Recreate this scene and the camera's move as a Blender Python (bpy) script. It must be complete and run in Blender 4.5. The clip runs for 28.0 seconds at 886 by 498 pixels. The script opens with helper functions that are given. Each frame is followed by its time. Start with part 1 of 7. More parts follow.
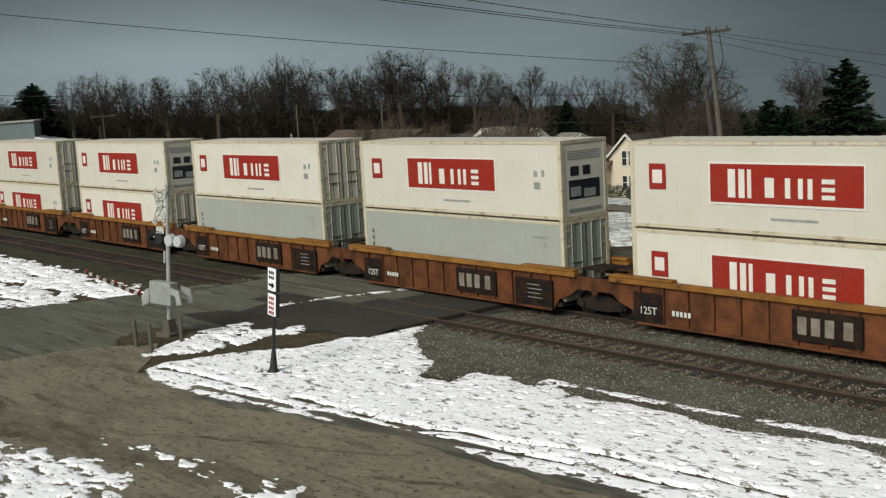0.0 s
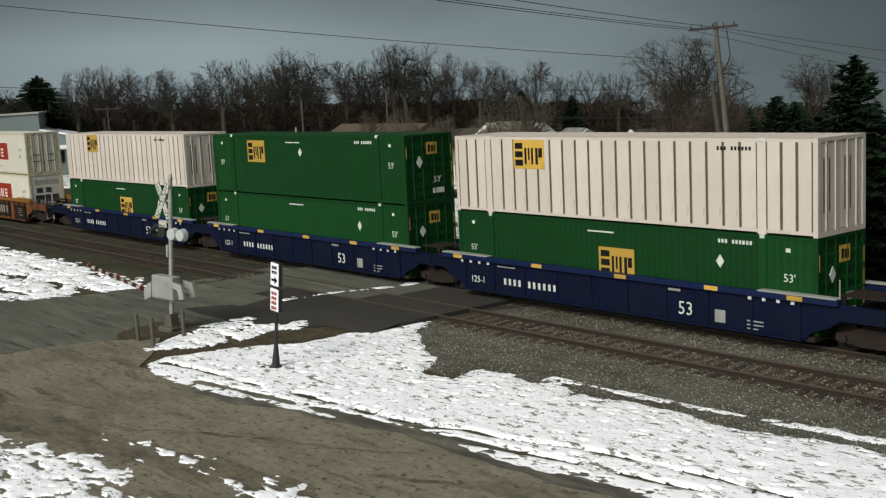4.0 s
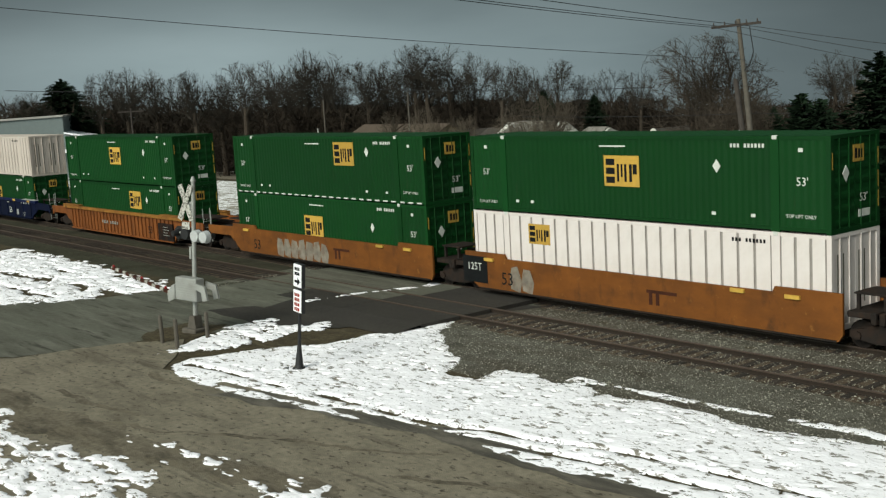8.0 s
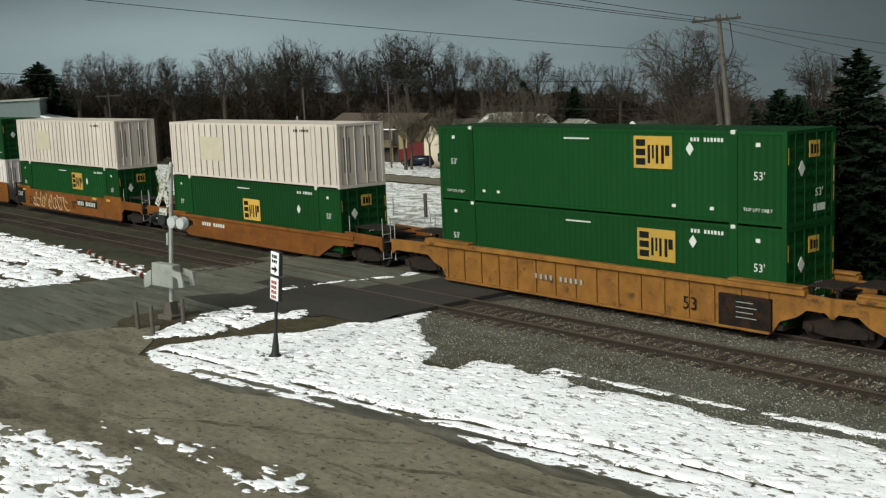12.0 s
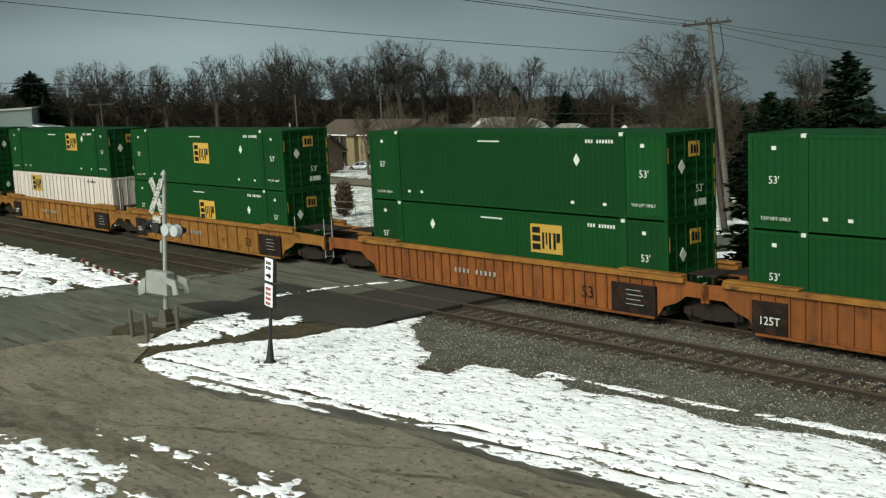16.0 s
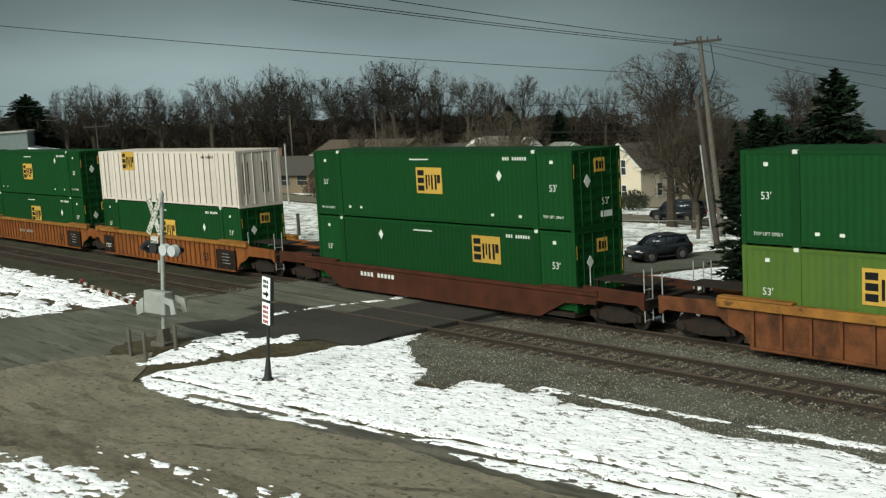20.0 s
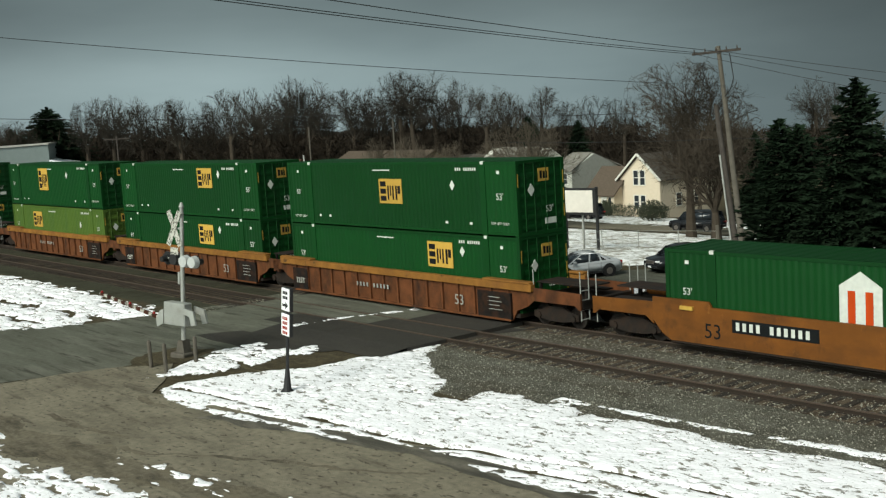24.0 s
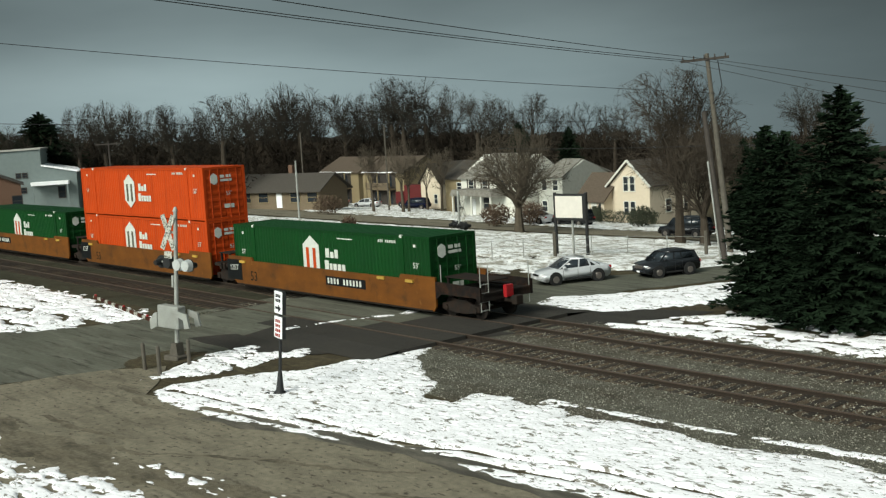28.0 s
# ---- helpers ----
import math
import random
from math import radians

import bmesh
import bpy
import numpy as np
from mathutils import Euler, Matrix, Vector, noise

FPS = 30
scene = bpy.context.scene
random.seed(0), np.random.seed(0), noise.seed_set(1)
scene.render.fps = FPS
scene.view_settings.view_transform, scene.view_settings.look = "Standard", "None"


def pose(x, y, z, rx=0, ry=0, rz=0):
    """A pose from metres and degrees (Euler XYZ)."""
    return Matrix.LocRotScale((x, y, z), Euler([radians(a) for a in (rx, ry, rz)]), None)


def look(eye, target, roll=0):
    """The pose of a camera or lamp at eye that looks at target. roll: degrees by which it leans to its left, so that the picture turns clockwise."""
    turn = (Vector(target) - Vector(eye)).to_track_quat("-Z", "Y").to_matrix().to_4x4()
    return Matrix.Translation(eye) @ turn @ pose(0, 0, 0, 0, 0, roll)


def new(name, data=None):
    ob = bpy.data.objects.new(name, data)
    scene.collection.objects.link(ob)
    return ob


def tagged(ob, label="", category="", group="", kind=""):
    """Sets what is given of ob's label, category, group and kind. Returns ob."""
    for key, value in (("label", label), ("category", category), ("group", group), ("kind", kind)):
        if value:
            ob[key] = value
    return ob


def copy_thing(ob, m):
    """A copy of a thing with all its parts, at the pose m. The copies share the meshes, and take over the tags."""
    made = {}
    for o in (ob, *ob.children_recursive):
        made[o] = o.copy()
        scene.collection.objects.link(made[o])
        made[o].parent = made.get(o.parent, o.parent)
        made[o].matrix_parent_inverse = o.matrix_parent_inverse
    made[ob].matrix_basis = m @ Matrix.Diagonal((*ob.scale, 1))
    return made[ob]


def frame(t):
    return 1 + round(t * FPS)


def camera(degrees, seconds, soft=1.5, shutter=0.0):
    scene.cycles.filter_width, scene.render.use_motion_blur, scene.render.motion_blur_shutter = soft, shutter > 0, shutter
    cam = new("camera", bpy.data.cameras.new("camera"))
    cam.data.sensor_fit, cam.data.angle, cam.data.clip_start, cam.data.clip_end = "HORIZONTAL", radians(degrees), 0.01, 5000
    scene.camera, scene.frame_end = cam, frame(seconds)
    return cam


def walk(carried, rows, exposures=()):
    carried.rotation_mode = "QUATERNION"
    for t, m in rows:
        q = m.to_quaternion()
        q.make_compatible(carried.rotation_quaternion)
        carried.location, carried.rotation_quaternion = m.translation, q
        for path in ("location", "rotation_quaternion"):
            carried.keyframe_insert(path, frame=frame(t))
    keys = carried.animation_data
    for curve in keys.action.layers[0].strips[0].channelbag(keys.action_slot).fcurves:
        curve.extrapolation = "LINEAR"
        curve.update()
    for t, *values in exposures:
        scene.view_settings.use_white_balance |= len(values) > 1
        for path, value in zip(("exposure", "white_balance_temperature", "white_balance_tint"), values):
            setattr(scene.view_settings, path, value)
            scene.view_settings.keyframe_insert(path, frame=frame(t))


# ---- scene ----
EYE_Z = 8.35
# seconds, x, y, yaw, pitch, roll of a standing, slightly swaying camera
SWAY = [(0.0, -0.02, 0.01, 49.92, -7.94, -3.11), (0.5, -0.02, 0.02, 49.58, -8.62, -3.45), (1.0, -0.20, 0.17, 49.37, -9.16, -4.10), (1.5, -0.08, 0.07, 49.77, -9.01, -3.96), (2.0, -0.03, 0.02, 50.15, -8.83, -3.50), (2.5, -0.17, 0.14, 50.27, -9.14, -3.51), (3.0, -0.27, 0.22, 50.08, -9.68, -3.60), (3.5, -0.07, 0.06, 50.02, -8.82, -3.18), (4.0, -0.22, 0.19, 50.15, -8.20, -2.79), (4.5, -0.49, 0.41, 50.25, -9.21, -3.36), (6.5, -0.45, 0.37, 50.71, -8.75, -3.25), (7.0, -0.35, 0.30, 50.99, -8.37, -3.11), (7.5, -0.39, 0.33, 51.13, -8.41, -3.41), (8.0, -0.29, 0.24, 51.27, -8.14, -3.28), (8.5, -0.43, 0.36, 51.40, -8.27, -3.10), (9.0, -0.30, 0.25, 51.18, -8.17, -2.98), (9.5, -0.18, 0.15, 51.24, -7.88, -2.82), (10.0, -0.17, 0.14, 51.08, -7.91, -2.64), (10.5, -0.06, 0.05, 50.64, -8.04, -2.59), (11.0, -0.10, 0.08, 50.58, -8.02, -2.21), (11.5, -0.01, 0.01, 50.22, -8.24, -2.30), (12.0, -0.28, 0.23, 50.19, -8.69, -2.29), (12.5, -0.17, 0.14, 50.14, -8.75, -2.56), (14.5, -0.18, 0.15, 49.03, -8.67, -2.86), (15.0, -0.03, 0.02, 50.16, -7.56, -2.40), (15.5, -0.15, 0.13, 50.18, -8.34, -2.66), (16.0, -0.19, 0.16, 49.86, -8.43, -2.77), (16.5, -0.31, 0.26, 49.89, -8.68, -2.87), (17.0, 0.13, -0.11, 48.88, -8.23, -3.01), (17.5, 0.26, -0.22, 49.12, -7.76, -3.24), (18.0, 0.25, -0.21, 49.26, -7.46, -3.26), (18.5, 0.20, -0.17, 49.64, -7.45, -3.30), (19.0, 0.26, -0.22, 50.14, -7.24, -3.15), (19.5, 0.16, -0.13, 49.91, -7.18, -3.24), (20.0, 0.17, -0.14, 49.57, -7.48, -3.20), (20.5, 0.27, -0.23, 49.51, -7.29, -3.25), (21.0, 0.00, -0.00, 49.56, -7.57, -3.27), (21.5, 0.12, -0.10, 49.83, -7.37, -3.30), (23.5, 0.17, -0.14, 50.14, -7.08, -3.45), (24.0, 0.16, -0.14, 50.47, -6.89, -3.46), (24.5, 0.21, -0.17, 50.30, -7.00, -3.34), (25.0, 0.27, -0.22, 50.24, -6.87, -3.27), (25.5, 0.44, -0.37, 49.76, -6.67, -3.14), (26.0, 0.45, -0.38, 49.55, -6.60, -3.07), (26.5, 0.42, -0.36, 49.23, -6.95, -3.19), (27.0, 0.53, -0.44, 49.44, -6.90, -3.12), (27.5, 0.39, -0.33, 49.74, -7.03, -3.30), (28.0, 0.58, -0.49, 50.00, -6.62, -3.29)]


def cam_pose(x, y, yaw, pitch, roll):
    a, b = radians(yaw), radians(pitch)
    eye = Vector((x, y, EYE_Z))
    way = Vector((-math.sin(a) * math.cos(b), math.cos(a) * math.cos(b), math.sin(b)))
    return look(eye, eye + way * 10, roll)


cam = camera(41.86, 28.0, soft=1.3)
walk(cam, [(t, cam_pose(*r)) for t, *r in SWAY], exposures=[(0.0, -0.36, 6600, 10), (4.5, -0.30, 6600, 9), (7.0, -0.22, 6600, 5), (12.5, -0.22, 6600, 5), (15.0, -0.10, 6600, 2), (18.0, -0.09, 6600, 1), (28.0, -0.04, 6600, 3)])

# ---- daylight: a grey winter sky with a veiled sun behind the camera ----
SUN_EL, SUN_AZ = 36.0, 168.0     # azimuth of the sun, degrees clockwise from +y
world = bpy.data.worlds.new("winter_sky")
scene.world = world
world.use_nodes = True
nt = world.node_tree
nt.nodes.clear()
w_out = nt.nodes.new("ShaderNodeOutputWorld")
w_bg = nt.nodes.new("ShaderNodeBackground")
w_sky = nt.nodes.new("ShaderNodeTexSky")
w_sky.sky_type = "NISHITA"
w_sky.sun_disc = False
w_sky.sun_elevation, w_sky.sun_rotation = radians(SUN_EL), radians(SUN_AZ)
w_sky.air_density, w_sky.dust_density = 1.0, 4.0
w_up = nt.nodes.new("ShaderNodeVectorMath")
w_up.operation = "ADD"
w_up.inputs[1].default_value = (0, 0, 0.42)
w_nrm = nt.nodes.new("ShaderNodeVectorMath")
w_nrm.operation = "NORMALIZE"
w_sat = nt.nodes.new("ShaderNodeHueSaturation")
w_sat.inputs["Saturation"].default_value = 0.10
w_tc = nt.nodes.new("ShaderNodeTexCoord")
w_map = nt.nodes.new("ShaderNodeMapping")
w_map.inputs["Scale"].default_value = (1.2, 1.2, 5.0)
w_noise = nt.nodes.new("ShaderNodeTexNoise")
w_noise.inputs["Scale"].default_value = 1.6
w_noise.inputs["Detail"].default_value = 5
w_ramp = nt.nodes.new("ShaderNodeValToRGB")
w_ramp.color_ramp.elements[0].position, w_ramp.color_ramp.elements[0].color = 0.3, (0.60, 0.76, 0.80, 1)
w_ramp.color_ramp.elements[1].position, w_ramp.color_ramp.elements[1].color = 0.72, (1.02, 1.24, 1.28, 1)
w_mul = nt.nodes.new("ShaderNodeMixRGB")
w_mul.blend_type, w_mul.inputs[0].default_value = "MULTIPLY", 1.0
nt.links.new(w_tc.outputs["Generated"], w_map.inputs[0])
nt.links.new(w_tc.outputs["Generated"], w_up.inputs[0])
nt.links.new(w_up.outputs[0], w_nrm.inputs[0])
nt.links.new(w_nrm.outputs[0], w_sky.inputs[0])
nt.links.new(w_map.outputs[0], w_noise.inputs["Vector"])
nt.links.new(w_noise.outputs[0], w_ramp.inputs[0])
nt.links.new(w_sky.outputs[0], w_sat.inputs["Color"])
nt.links.new(w_sat.outputs[0], w_mul.inputs[1])
nt.links.new(w_ramp.outputs[0], w_mul.inputs[2])
w_sep = nt.nodes.new("ShaderNodeSeparateXYZ")
nt.links.new(w_tc.outputs["Generated"], w_sep.inputs[0])
w_last = w_mul.outputs[0]
# cloud cover: a paler gap low in the north-west, thin cloud overhead; dark sides stand in for lens falloff
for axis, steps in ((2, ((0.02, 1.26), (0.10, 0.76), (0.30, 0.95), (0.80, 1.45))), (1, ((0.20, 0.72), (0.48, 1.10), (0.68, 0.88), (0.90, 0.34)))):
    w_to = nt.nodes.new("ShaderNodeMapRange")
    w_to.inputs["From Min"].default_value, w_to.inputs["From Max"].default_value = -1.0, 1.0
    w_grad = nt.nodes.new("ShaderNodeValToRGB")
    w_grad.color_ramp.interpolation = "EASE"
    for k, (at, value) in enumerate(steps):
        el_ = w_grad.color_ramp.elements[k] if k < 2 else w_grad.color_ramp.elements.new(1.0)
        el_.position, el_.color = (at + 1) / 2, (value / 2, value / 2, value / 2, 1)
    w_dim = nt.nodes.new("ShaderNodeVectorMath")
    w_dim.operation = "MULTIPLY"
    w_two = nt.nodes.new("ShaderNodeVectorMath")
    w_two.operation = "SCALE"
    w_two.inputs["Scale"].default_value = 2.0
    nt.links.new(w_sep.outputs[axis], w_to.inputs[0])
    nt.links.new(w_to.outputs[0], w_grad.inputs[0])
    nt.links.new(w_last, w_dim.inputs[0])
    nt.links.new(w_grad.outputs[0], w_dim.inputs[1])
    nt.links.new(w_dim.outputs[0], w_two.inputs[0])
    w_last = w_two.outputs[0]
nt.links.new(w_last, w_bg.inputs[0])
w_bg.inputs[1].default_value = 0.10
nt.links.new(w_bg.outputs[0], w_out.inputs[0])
sun_data = bpy.data.lights.new("sun", "SUN")
sun_data.energy, sun_data.angle, sun_data.color = 4.4, radians(34), (1.0, 0.97, 0.91)
sun = new("sun", sun_data)
az, el = radians(SUN_AZ), radians(SUN_EL)
sun.matrix_world = look((math.sin(az) * 100, math.cos(az) * 100, 80), (0, 0, 80 - 100 * math.tan(el)))

# ---- materials ----
def mat(name, color, rough=0.6, metal=0.0, var=0.15, scale=6.0, bump=0.0, bscale=40.0, dirt=None, dirt_amt=0.0, dirt_scale=0.6, streak=False, rand=0.0, stops=(0.45, 0.75), spec=0.28, stretch=None, second=(), island=0.0):
    """Painted or natural surface: colour with fine and broad variation, stains with a shape of their own, relief."""
    m = bpy.data.materials.new(name)
    m.use_nodes = True
    t = m.node_tree
    b = t.nodes["Principled BSDF"]
    b.inputs["Roughness"].default_value, b.inputs["Metallic"].default_value = rough, metal
    b.inputs["Specular IOR Level"].default_value = spec
    tc = t.nodes.new("ShaderNodeTexCoord")
    n1 = t.nodes.new("ShaderNodeTexNoise")
    n1.inputs["Scale"].default_value, n1.inputs["Detail"].default_value = scale, 6
    t.links.new(tc.outputs["Object"], n1.inputs["Vector"])
    hsv = t.nodes.new("ShaderNodeHueSaturation")
    hsv.inputs["Color"].default_value = (*color, 1)
    mr = t.nodes.new("ShaderNodeMapRange")
    mr.inputs["To Min"].default_value, mr.inputs["To Max"].default_value = 1 - var * 1.6, 1 + var * 1.6
    t.links.new(n1.outputs[0], mr.inputs[0])
    last = mr.outputs[0]
    if rand or island:
        oi = t.nodes.new("ShaderNodeNewGeometry" if island else "ShaderNodeObjectInfo")
        rand = rand or island
        m2 = t.nodes.new("ShaderNodeMapRange")
        m2.inputs["To Min"].default_value, m2.inputs["To Max"].default_value = 1 - rand, 1 + rand
        t.links.new(oi.outputs["Random Per Island" if island else "Random"], m2.inputs[0])
        mu = t.nodes.new("ShaderNodeMath")
        mu.operation = "MULTIPLY"
        t.links.new(last, mu.inputs[0])
        t.links.new(m2.outputs[0], mu.inputs[1])
        last = mu.outputs[0]
    t.links.new(last, hsv.inputs["Value"])
    col = hsv.outputs[0]
    layers = [(dirt, dirt_amt, dirt_scale, stops, (4.0, 4.0, 0.45) if streak else stretch)] if dirt else []
    for dirt, dirt_amt, dirt_scale, stops, way in layers + list(second):
        n2 = t.nodes.new("ShaderNodeTexNoise")
        n2.inputs["Scale"].default_value, n2.inputs["Detail"].default_value = dirt_scale, 8
        n2.inputs["Roughness"].default_value = 0.65
        if way:
            mp = t.nodes.new("ShaderNodeMapping")
            mp.inputs["Scale"].default_value = way
            t.links.new(tc.outputs["Object"], mp.inputs[0])
            t.links.new(mp.outputs[0], n2.inputs["Vector"])
        else:
            t.links.new(tc.outputs["Object"], n2.inputs["Vector"])
        rp = t.nodes.new("ShaderNodeValToRGB")
        rp.color_ramp.elements[0].position, rp.color_ramp.elements[1].position = stops
        rp.color_ramp.elements[0].color, rp.color_ramp.elements[1].color = (0, 0, 0, 1), (dirt_amt,) * 3 + (1,)
        t.links.new(n2.outputs[0], rp.inputs[0])
        mx = t.nodes.new("ShaderNodeMixRGB")
        mx.inputs[2].default_value = (*dirt, 1)
        t.links.new(rp.outputs[0], mx.inputs[0])
        t.links.new(col, mx.inputs[1])
        col = mx.outputs[0]
    t.links.new(col, b.inputs["Base Color"])
    if bump:
        n3 = t.nodes.new("ShaderNodeTexNoise")
        n3.inputs["Scale"].default_value, n3.inputs["Detail"].default_value = bscale, 5
        t.links.new(tc.outputs["Object"], n3.inputs["Vector"])
        bp = t.nodes.new("ShaderNodeBump")
        bp.inputs["Strength"].default_value, bp.inputs["Distance"].default_value = bump, 0.05
        t.links.new(n3.outputs[0], bp.inputs["Height"])
        t.links.new(bp.outputs[0], b.inputs["Normal"])
    return m


RUST = (0.10, 0.05, 0.025)
GRIME = (0.05, 0.045, 0.04)
M = {}
M["green"] = mat("container_green", (0.0028, 0.0360, 0.0062), 0.6, var=0.08, scale=0.8, dirt=(0.005, 0.030, 0.010), dirt_amt=0.35, dirt_scale=0.7, rand=0.18, spec=0.15, second=[((0.030, 0.036, 0.018), 0.30, 1.6, (0.62, 0.80), (2.0, 2.0, 0.25))])
M["lime"] = mat("container_light_green", (0.056, 0.098, 0.014), 0.6, var=0.12, scale=1.5, dirt=(0.035, 0.075, 0.022), dirt_amt=0.6, streak=True, spec=0.2)
M["white"] = mat("container_white", (0.495, 0.43, 0.375), 0.55, var=0.05, scale=1.2, dirt=(0.36, 0.30, 0.22), dirt_amt=0.4, dirt_scale=0.8, rand=0.07, second=[((0.20, 0.13, 0.08), 0.55, 2.2, (0.62, 0.78), (1.5, 1.5, 0.3))])
M["bright_white"] = mat("container_bright_white", (0.60, 0.545, 0.51), 0.5, var=0.05, scale=1.5, dirt=(0.40, 0.33, 0.27), dirt_amt=0.35, dirt_scale=0.9, second=[((0.22, 0.13, 0.07), 0.5, 2.2, (0.64, 0.80), (1.5, 1.5, 0.3))])
M["slot_pale"] = mat("seam_grey", (0.26, 0.235, 0.21), 0.8, var=0.2, scale=3)
M["reefer"] = mat("reefer_white", (0.53, 0.495, 0.42), 0.5, var=0.04, scale=0.6, dirt=(0.42, 0.38, 0.29), dirt_amt=0.4, dirt_scale=0.7, rand=0.08, second=[((0.22, 0.14, 0.07), 0.5, 2.6, (0.66, 0.80), (0.6, 0.6, 0.5))])
M["grey_box"] = mat("container_grey", (0.29, 0.30, 0.265), 0.5, var=0.04, scale=0.8, dirt=(0.24, 0.23, 0.19), dirt_amt=0.4, dirt_scale=0.6, second=[((0.16, 0.13, 0.09), 0.35, 2.4, (0.68, 0.82), (0.8, 0.8, 0.4))])
M["red_box"] = mat("container_red", (0.40, 0.046, 0.006), 0.6, var=0.08, scale=1.5, dirt=(0.23, 0.026, 0.005), dirt_amt=0.55, streak=True, rand=0.06, spec=0.12, second=[((0.10, 0.02, 0.01), 0.5, 2.0, (0.62, 0.80), (2.0, 2.0, 0.3))])
M["slot"] = mat("seam_dark", (0.085, 0.080, 0.055), 0.8, var=0.3, scale=3)
M["red_sign"] = mat("sign_red", (0.235, 0.020, 0.012), 0.6, var=0.12, dirt=(0.20, 0.045, 0.03), dirt_amt=0.4, dirt_scale=1.0, spec=0.1)
M["sign_yellow"] = mat("sign_yellow", (0.42, 0.255, 0.045), 0.6, var=0.14, rand=0.20, dirt=(0.28, 0.19, 0.06), dirt_amt=0.5, dirt_scale=1.3, spec=0.15)
M["mark_white"] = mat("marking_white", (0.50, 0.51, 0.46), 0.6, var=0.15, scale=5)
M["mark_black"] = mat("marking_black", (0.007, 0.008, 0.008), 0.75, var=0.3, scale=4, spec=0.1)
M["yellow_car"] = mat("car_yellow", (0.205, 0.092, 0.020), 0.75, var=0.25, scale=2, dirt=(0.12, 0.050, 0.016), dirt_amt=0.9, dirt_scale=1.5, rand=0.1, spec=0.12, second=[((0.03, 0.018, 0.012), 0.85, 2.5, (0.56, 0.70), (0.6, 1.0, 1.0))])
M["orange_car"] = mat("car_orange_brown", (0.150, 0.052, 0.010), 0.7, var=0.2, scale=1.2, dirt=(0.070, 0.027, 0.008), dirt_amt=0.85, dirt_scale=0.9, stretch=(0.5, 1.0, 1.2), rand=0.12, spec=0.15, second=[((0.020, 0.013, 0.009), 0.75, 1.4, (0.54, 0.76), (1.0, 1.0, 0.6)), ((0.26, 0.12, 0.03), 0.5, 4.0, (0.62, 0.72), (1.0, 1.0, 0.8))])
M["rust_car"] = mat("car_rusty_brown", (0.110, 0.040, 0.016), 0.8, var=0.3, scale=1.5, dirt=(0.034, 0.015, 0.008), dirt_amt=0.85, dirt_scale=1.2, rand=0.12, spec=0.1, second=[((0.014, 0.010, 0.008), 0.8, 0.9, (0.50, 0.68), (1.0, 1.0, 0.6)), ((0.17, 0.075, 0.024), 0.6, 1.8, (0.60, 0.76), (1.0, 1.0, 0.4))])
M["brown_car"] = mat("car_brown", (0.130, 0.046, 0.008), 0.65, var=0.2, scale=1.2, dirt=(0.060, 0.024, 0.007), dirt_amt=0.8, dirt_scale=0.9, stretch=(0.5, 1.0, 1.2), rand=0.08, spec=0.15, second=[((0.025, 0.015, 0.009), 0.7, 1.6, (0.55, 0.75), (1.0, 1.0, 0.7)), ((0.22, 0.10, 0.03), 0.5, 4.0, (0.62, 0.72), (1.0, 1.0, 0.8))])
M["graffiti"] = mat("graffiti_pale", (0.42, 0.33, 0.20), 0.7, var=0.3, scale=3)
M["red_car"] = mat("car_oxide_red", (0.052, 0.017, 0.009), 0.75, var=0.25, scale=1.5, dirt=(0.022, 0.010, 0.007), dirt_amt=0.85, dirt_scale=1.0, spec=0.1, second=[((0.012, 0.009, 0.007), 0.7, 1.4, (0.55, 0.72), (0.6, 1.0, 1.0))])
M["blue_car"] = mat("car_blue", (0.0016, 0.0040, 0.0180), 0.6, var=0.25, scale=1.5, dirt=(0.006, 0.007, 0.010), dirt_amt=0.75, dirt_scale=1.0, spec=0.12)
M["blue_sill"] = mat("car_blue_sill", (0.003, 0.009, 0.044), 0.5, var=0.2, scale=2, dirt=(0.008, 0.010, 0.02), dirt_amt=0.6, dirt_scale=1.4, spec=0.2)
M["under"] = mat("running_gear", (0.015, 0.012, 0.010), 0.85, var=0.3, scale=5, dirt=(0.05, 0.024, 0.012), dirt_amt=0.5, dirt_scale=2.0, spec=0.15)
M["steel"] = mat("worn_steel", (0.25, 0.22, 0.20), 0.4, 0.8, var=0.2)
M["galv"] = mat("galvanised_steel", (0.32, 0.325, 0.30), 0.55, 0.3, var=0.15, dirt=(0.13, 0.12, 0.10), dirt_amt=0.6, dirt_scale=3)
M["rail"] = mat("rail_steel", (0.022, 0.015, 0.010), 0.9, 0.0, var=0.25, scale=9)
M["rail_head"] = mat("rail_head", (0.066, 0.047, 0.035), 0.6, 0.2, var=0.25, scale=4)
M["tie"] = mat("tie_wood", (0.030, 0.023, 0.017), 0.9, var=0.3, scale=12, bump=0.5, rand=0.4)
M["ballast"] = mat("ballast_stone", (0.112, 0.108, 0.086), 0.95, var=0.6, scale=26, bump=1.0, bscale=30, dirt=(0.036, 0.032, 0.024), dirt_amt=0.85, dirt_scale=1.2, spec=0.1, second=[((0.046, 0.032, 0.020), 0.7, 0.5, (0.48, 0.7), (0.3, 1.2, 1.0))])
M["ballast_rusty"] = mat("ballast_rust_stained", (0.098, 0.074, 0.052), 0.95, var=0.6, scale=24, bump=1.0, bscale=28, dirt=(0.030, 0.022, 0.015), dirt_amt=0.85, dirt_scale=1.4, spec=0.08, second=[((0.115, 0.098, 0.072), 0.7, 3.5, (0.55, 0.66), (0.8, 1.0, 1.0))])
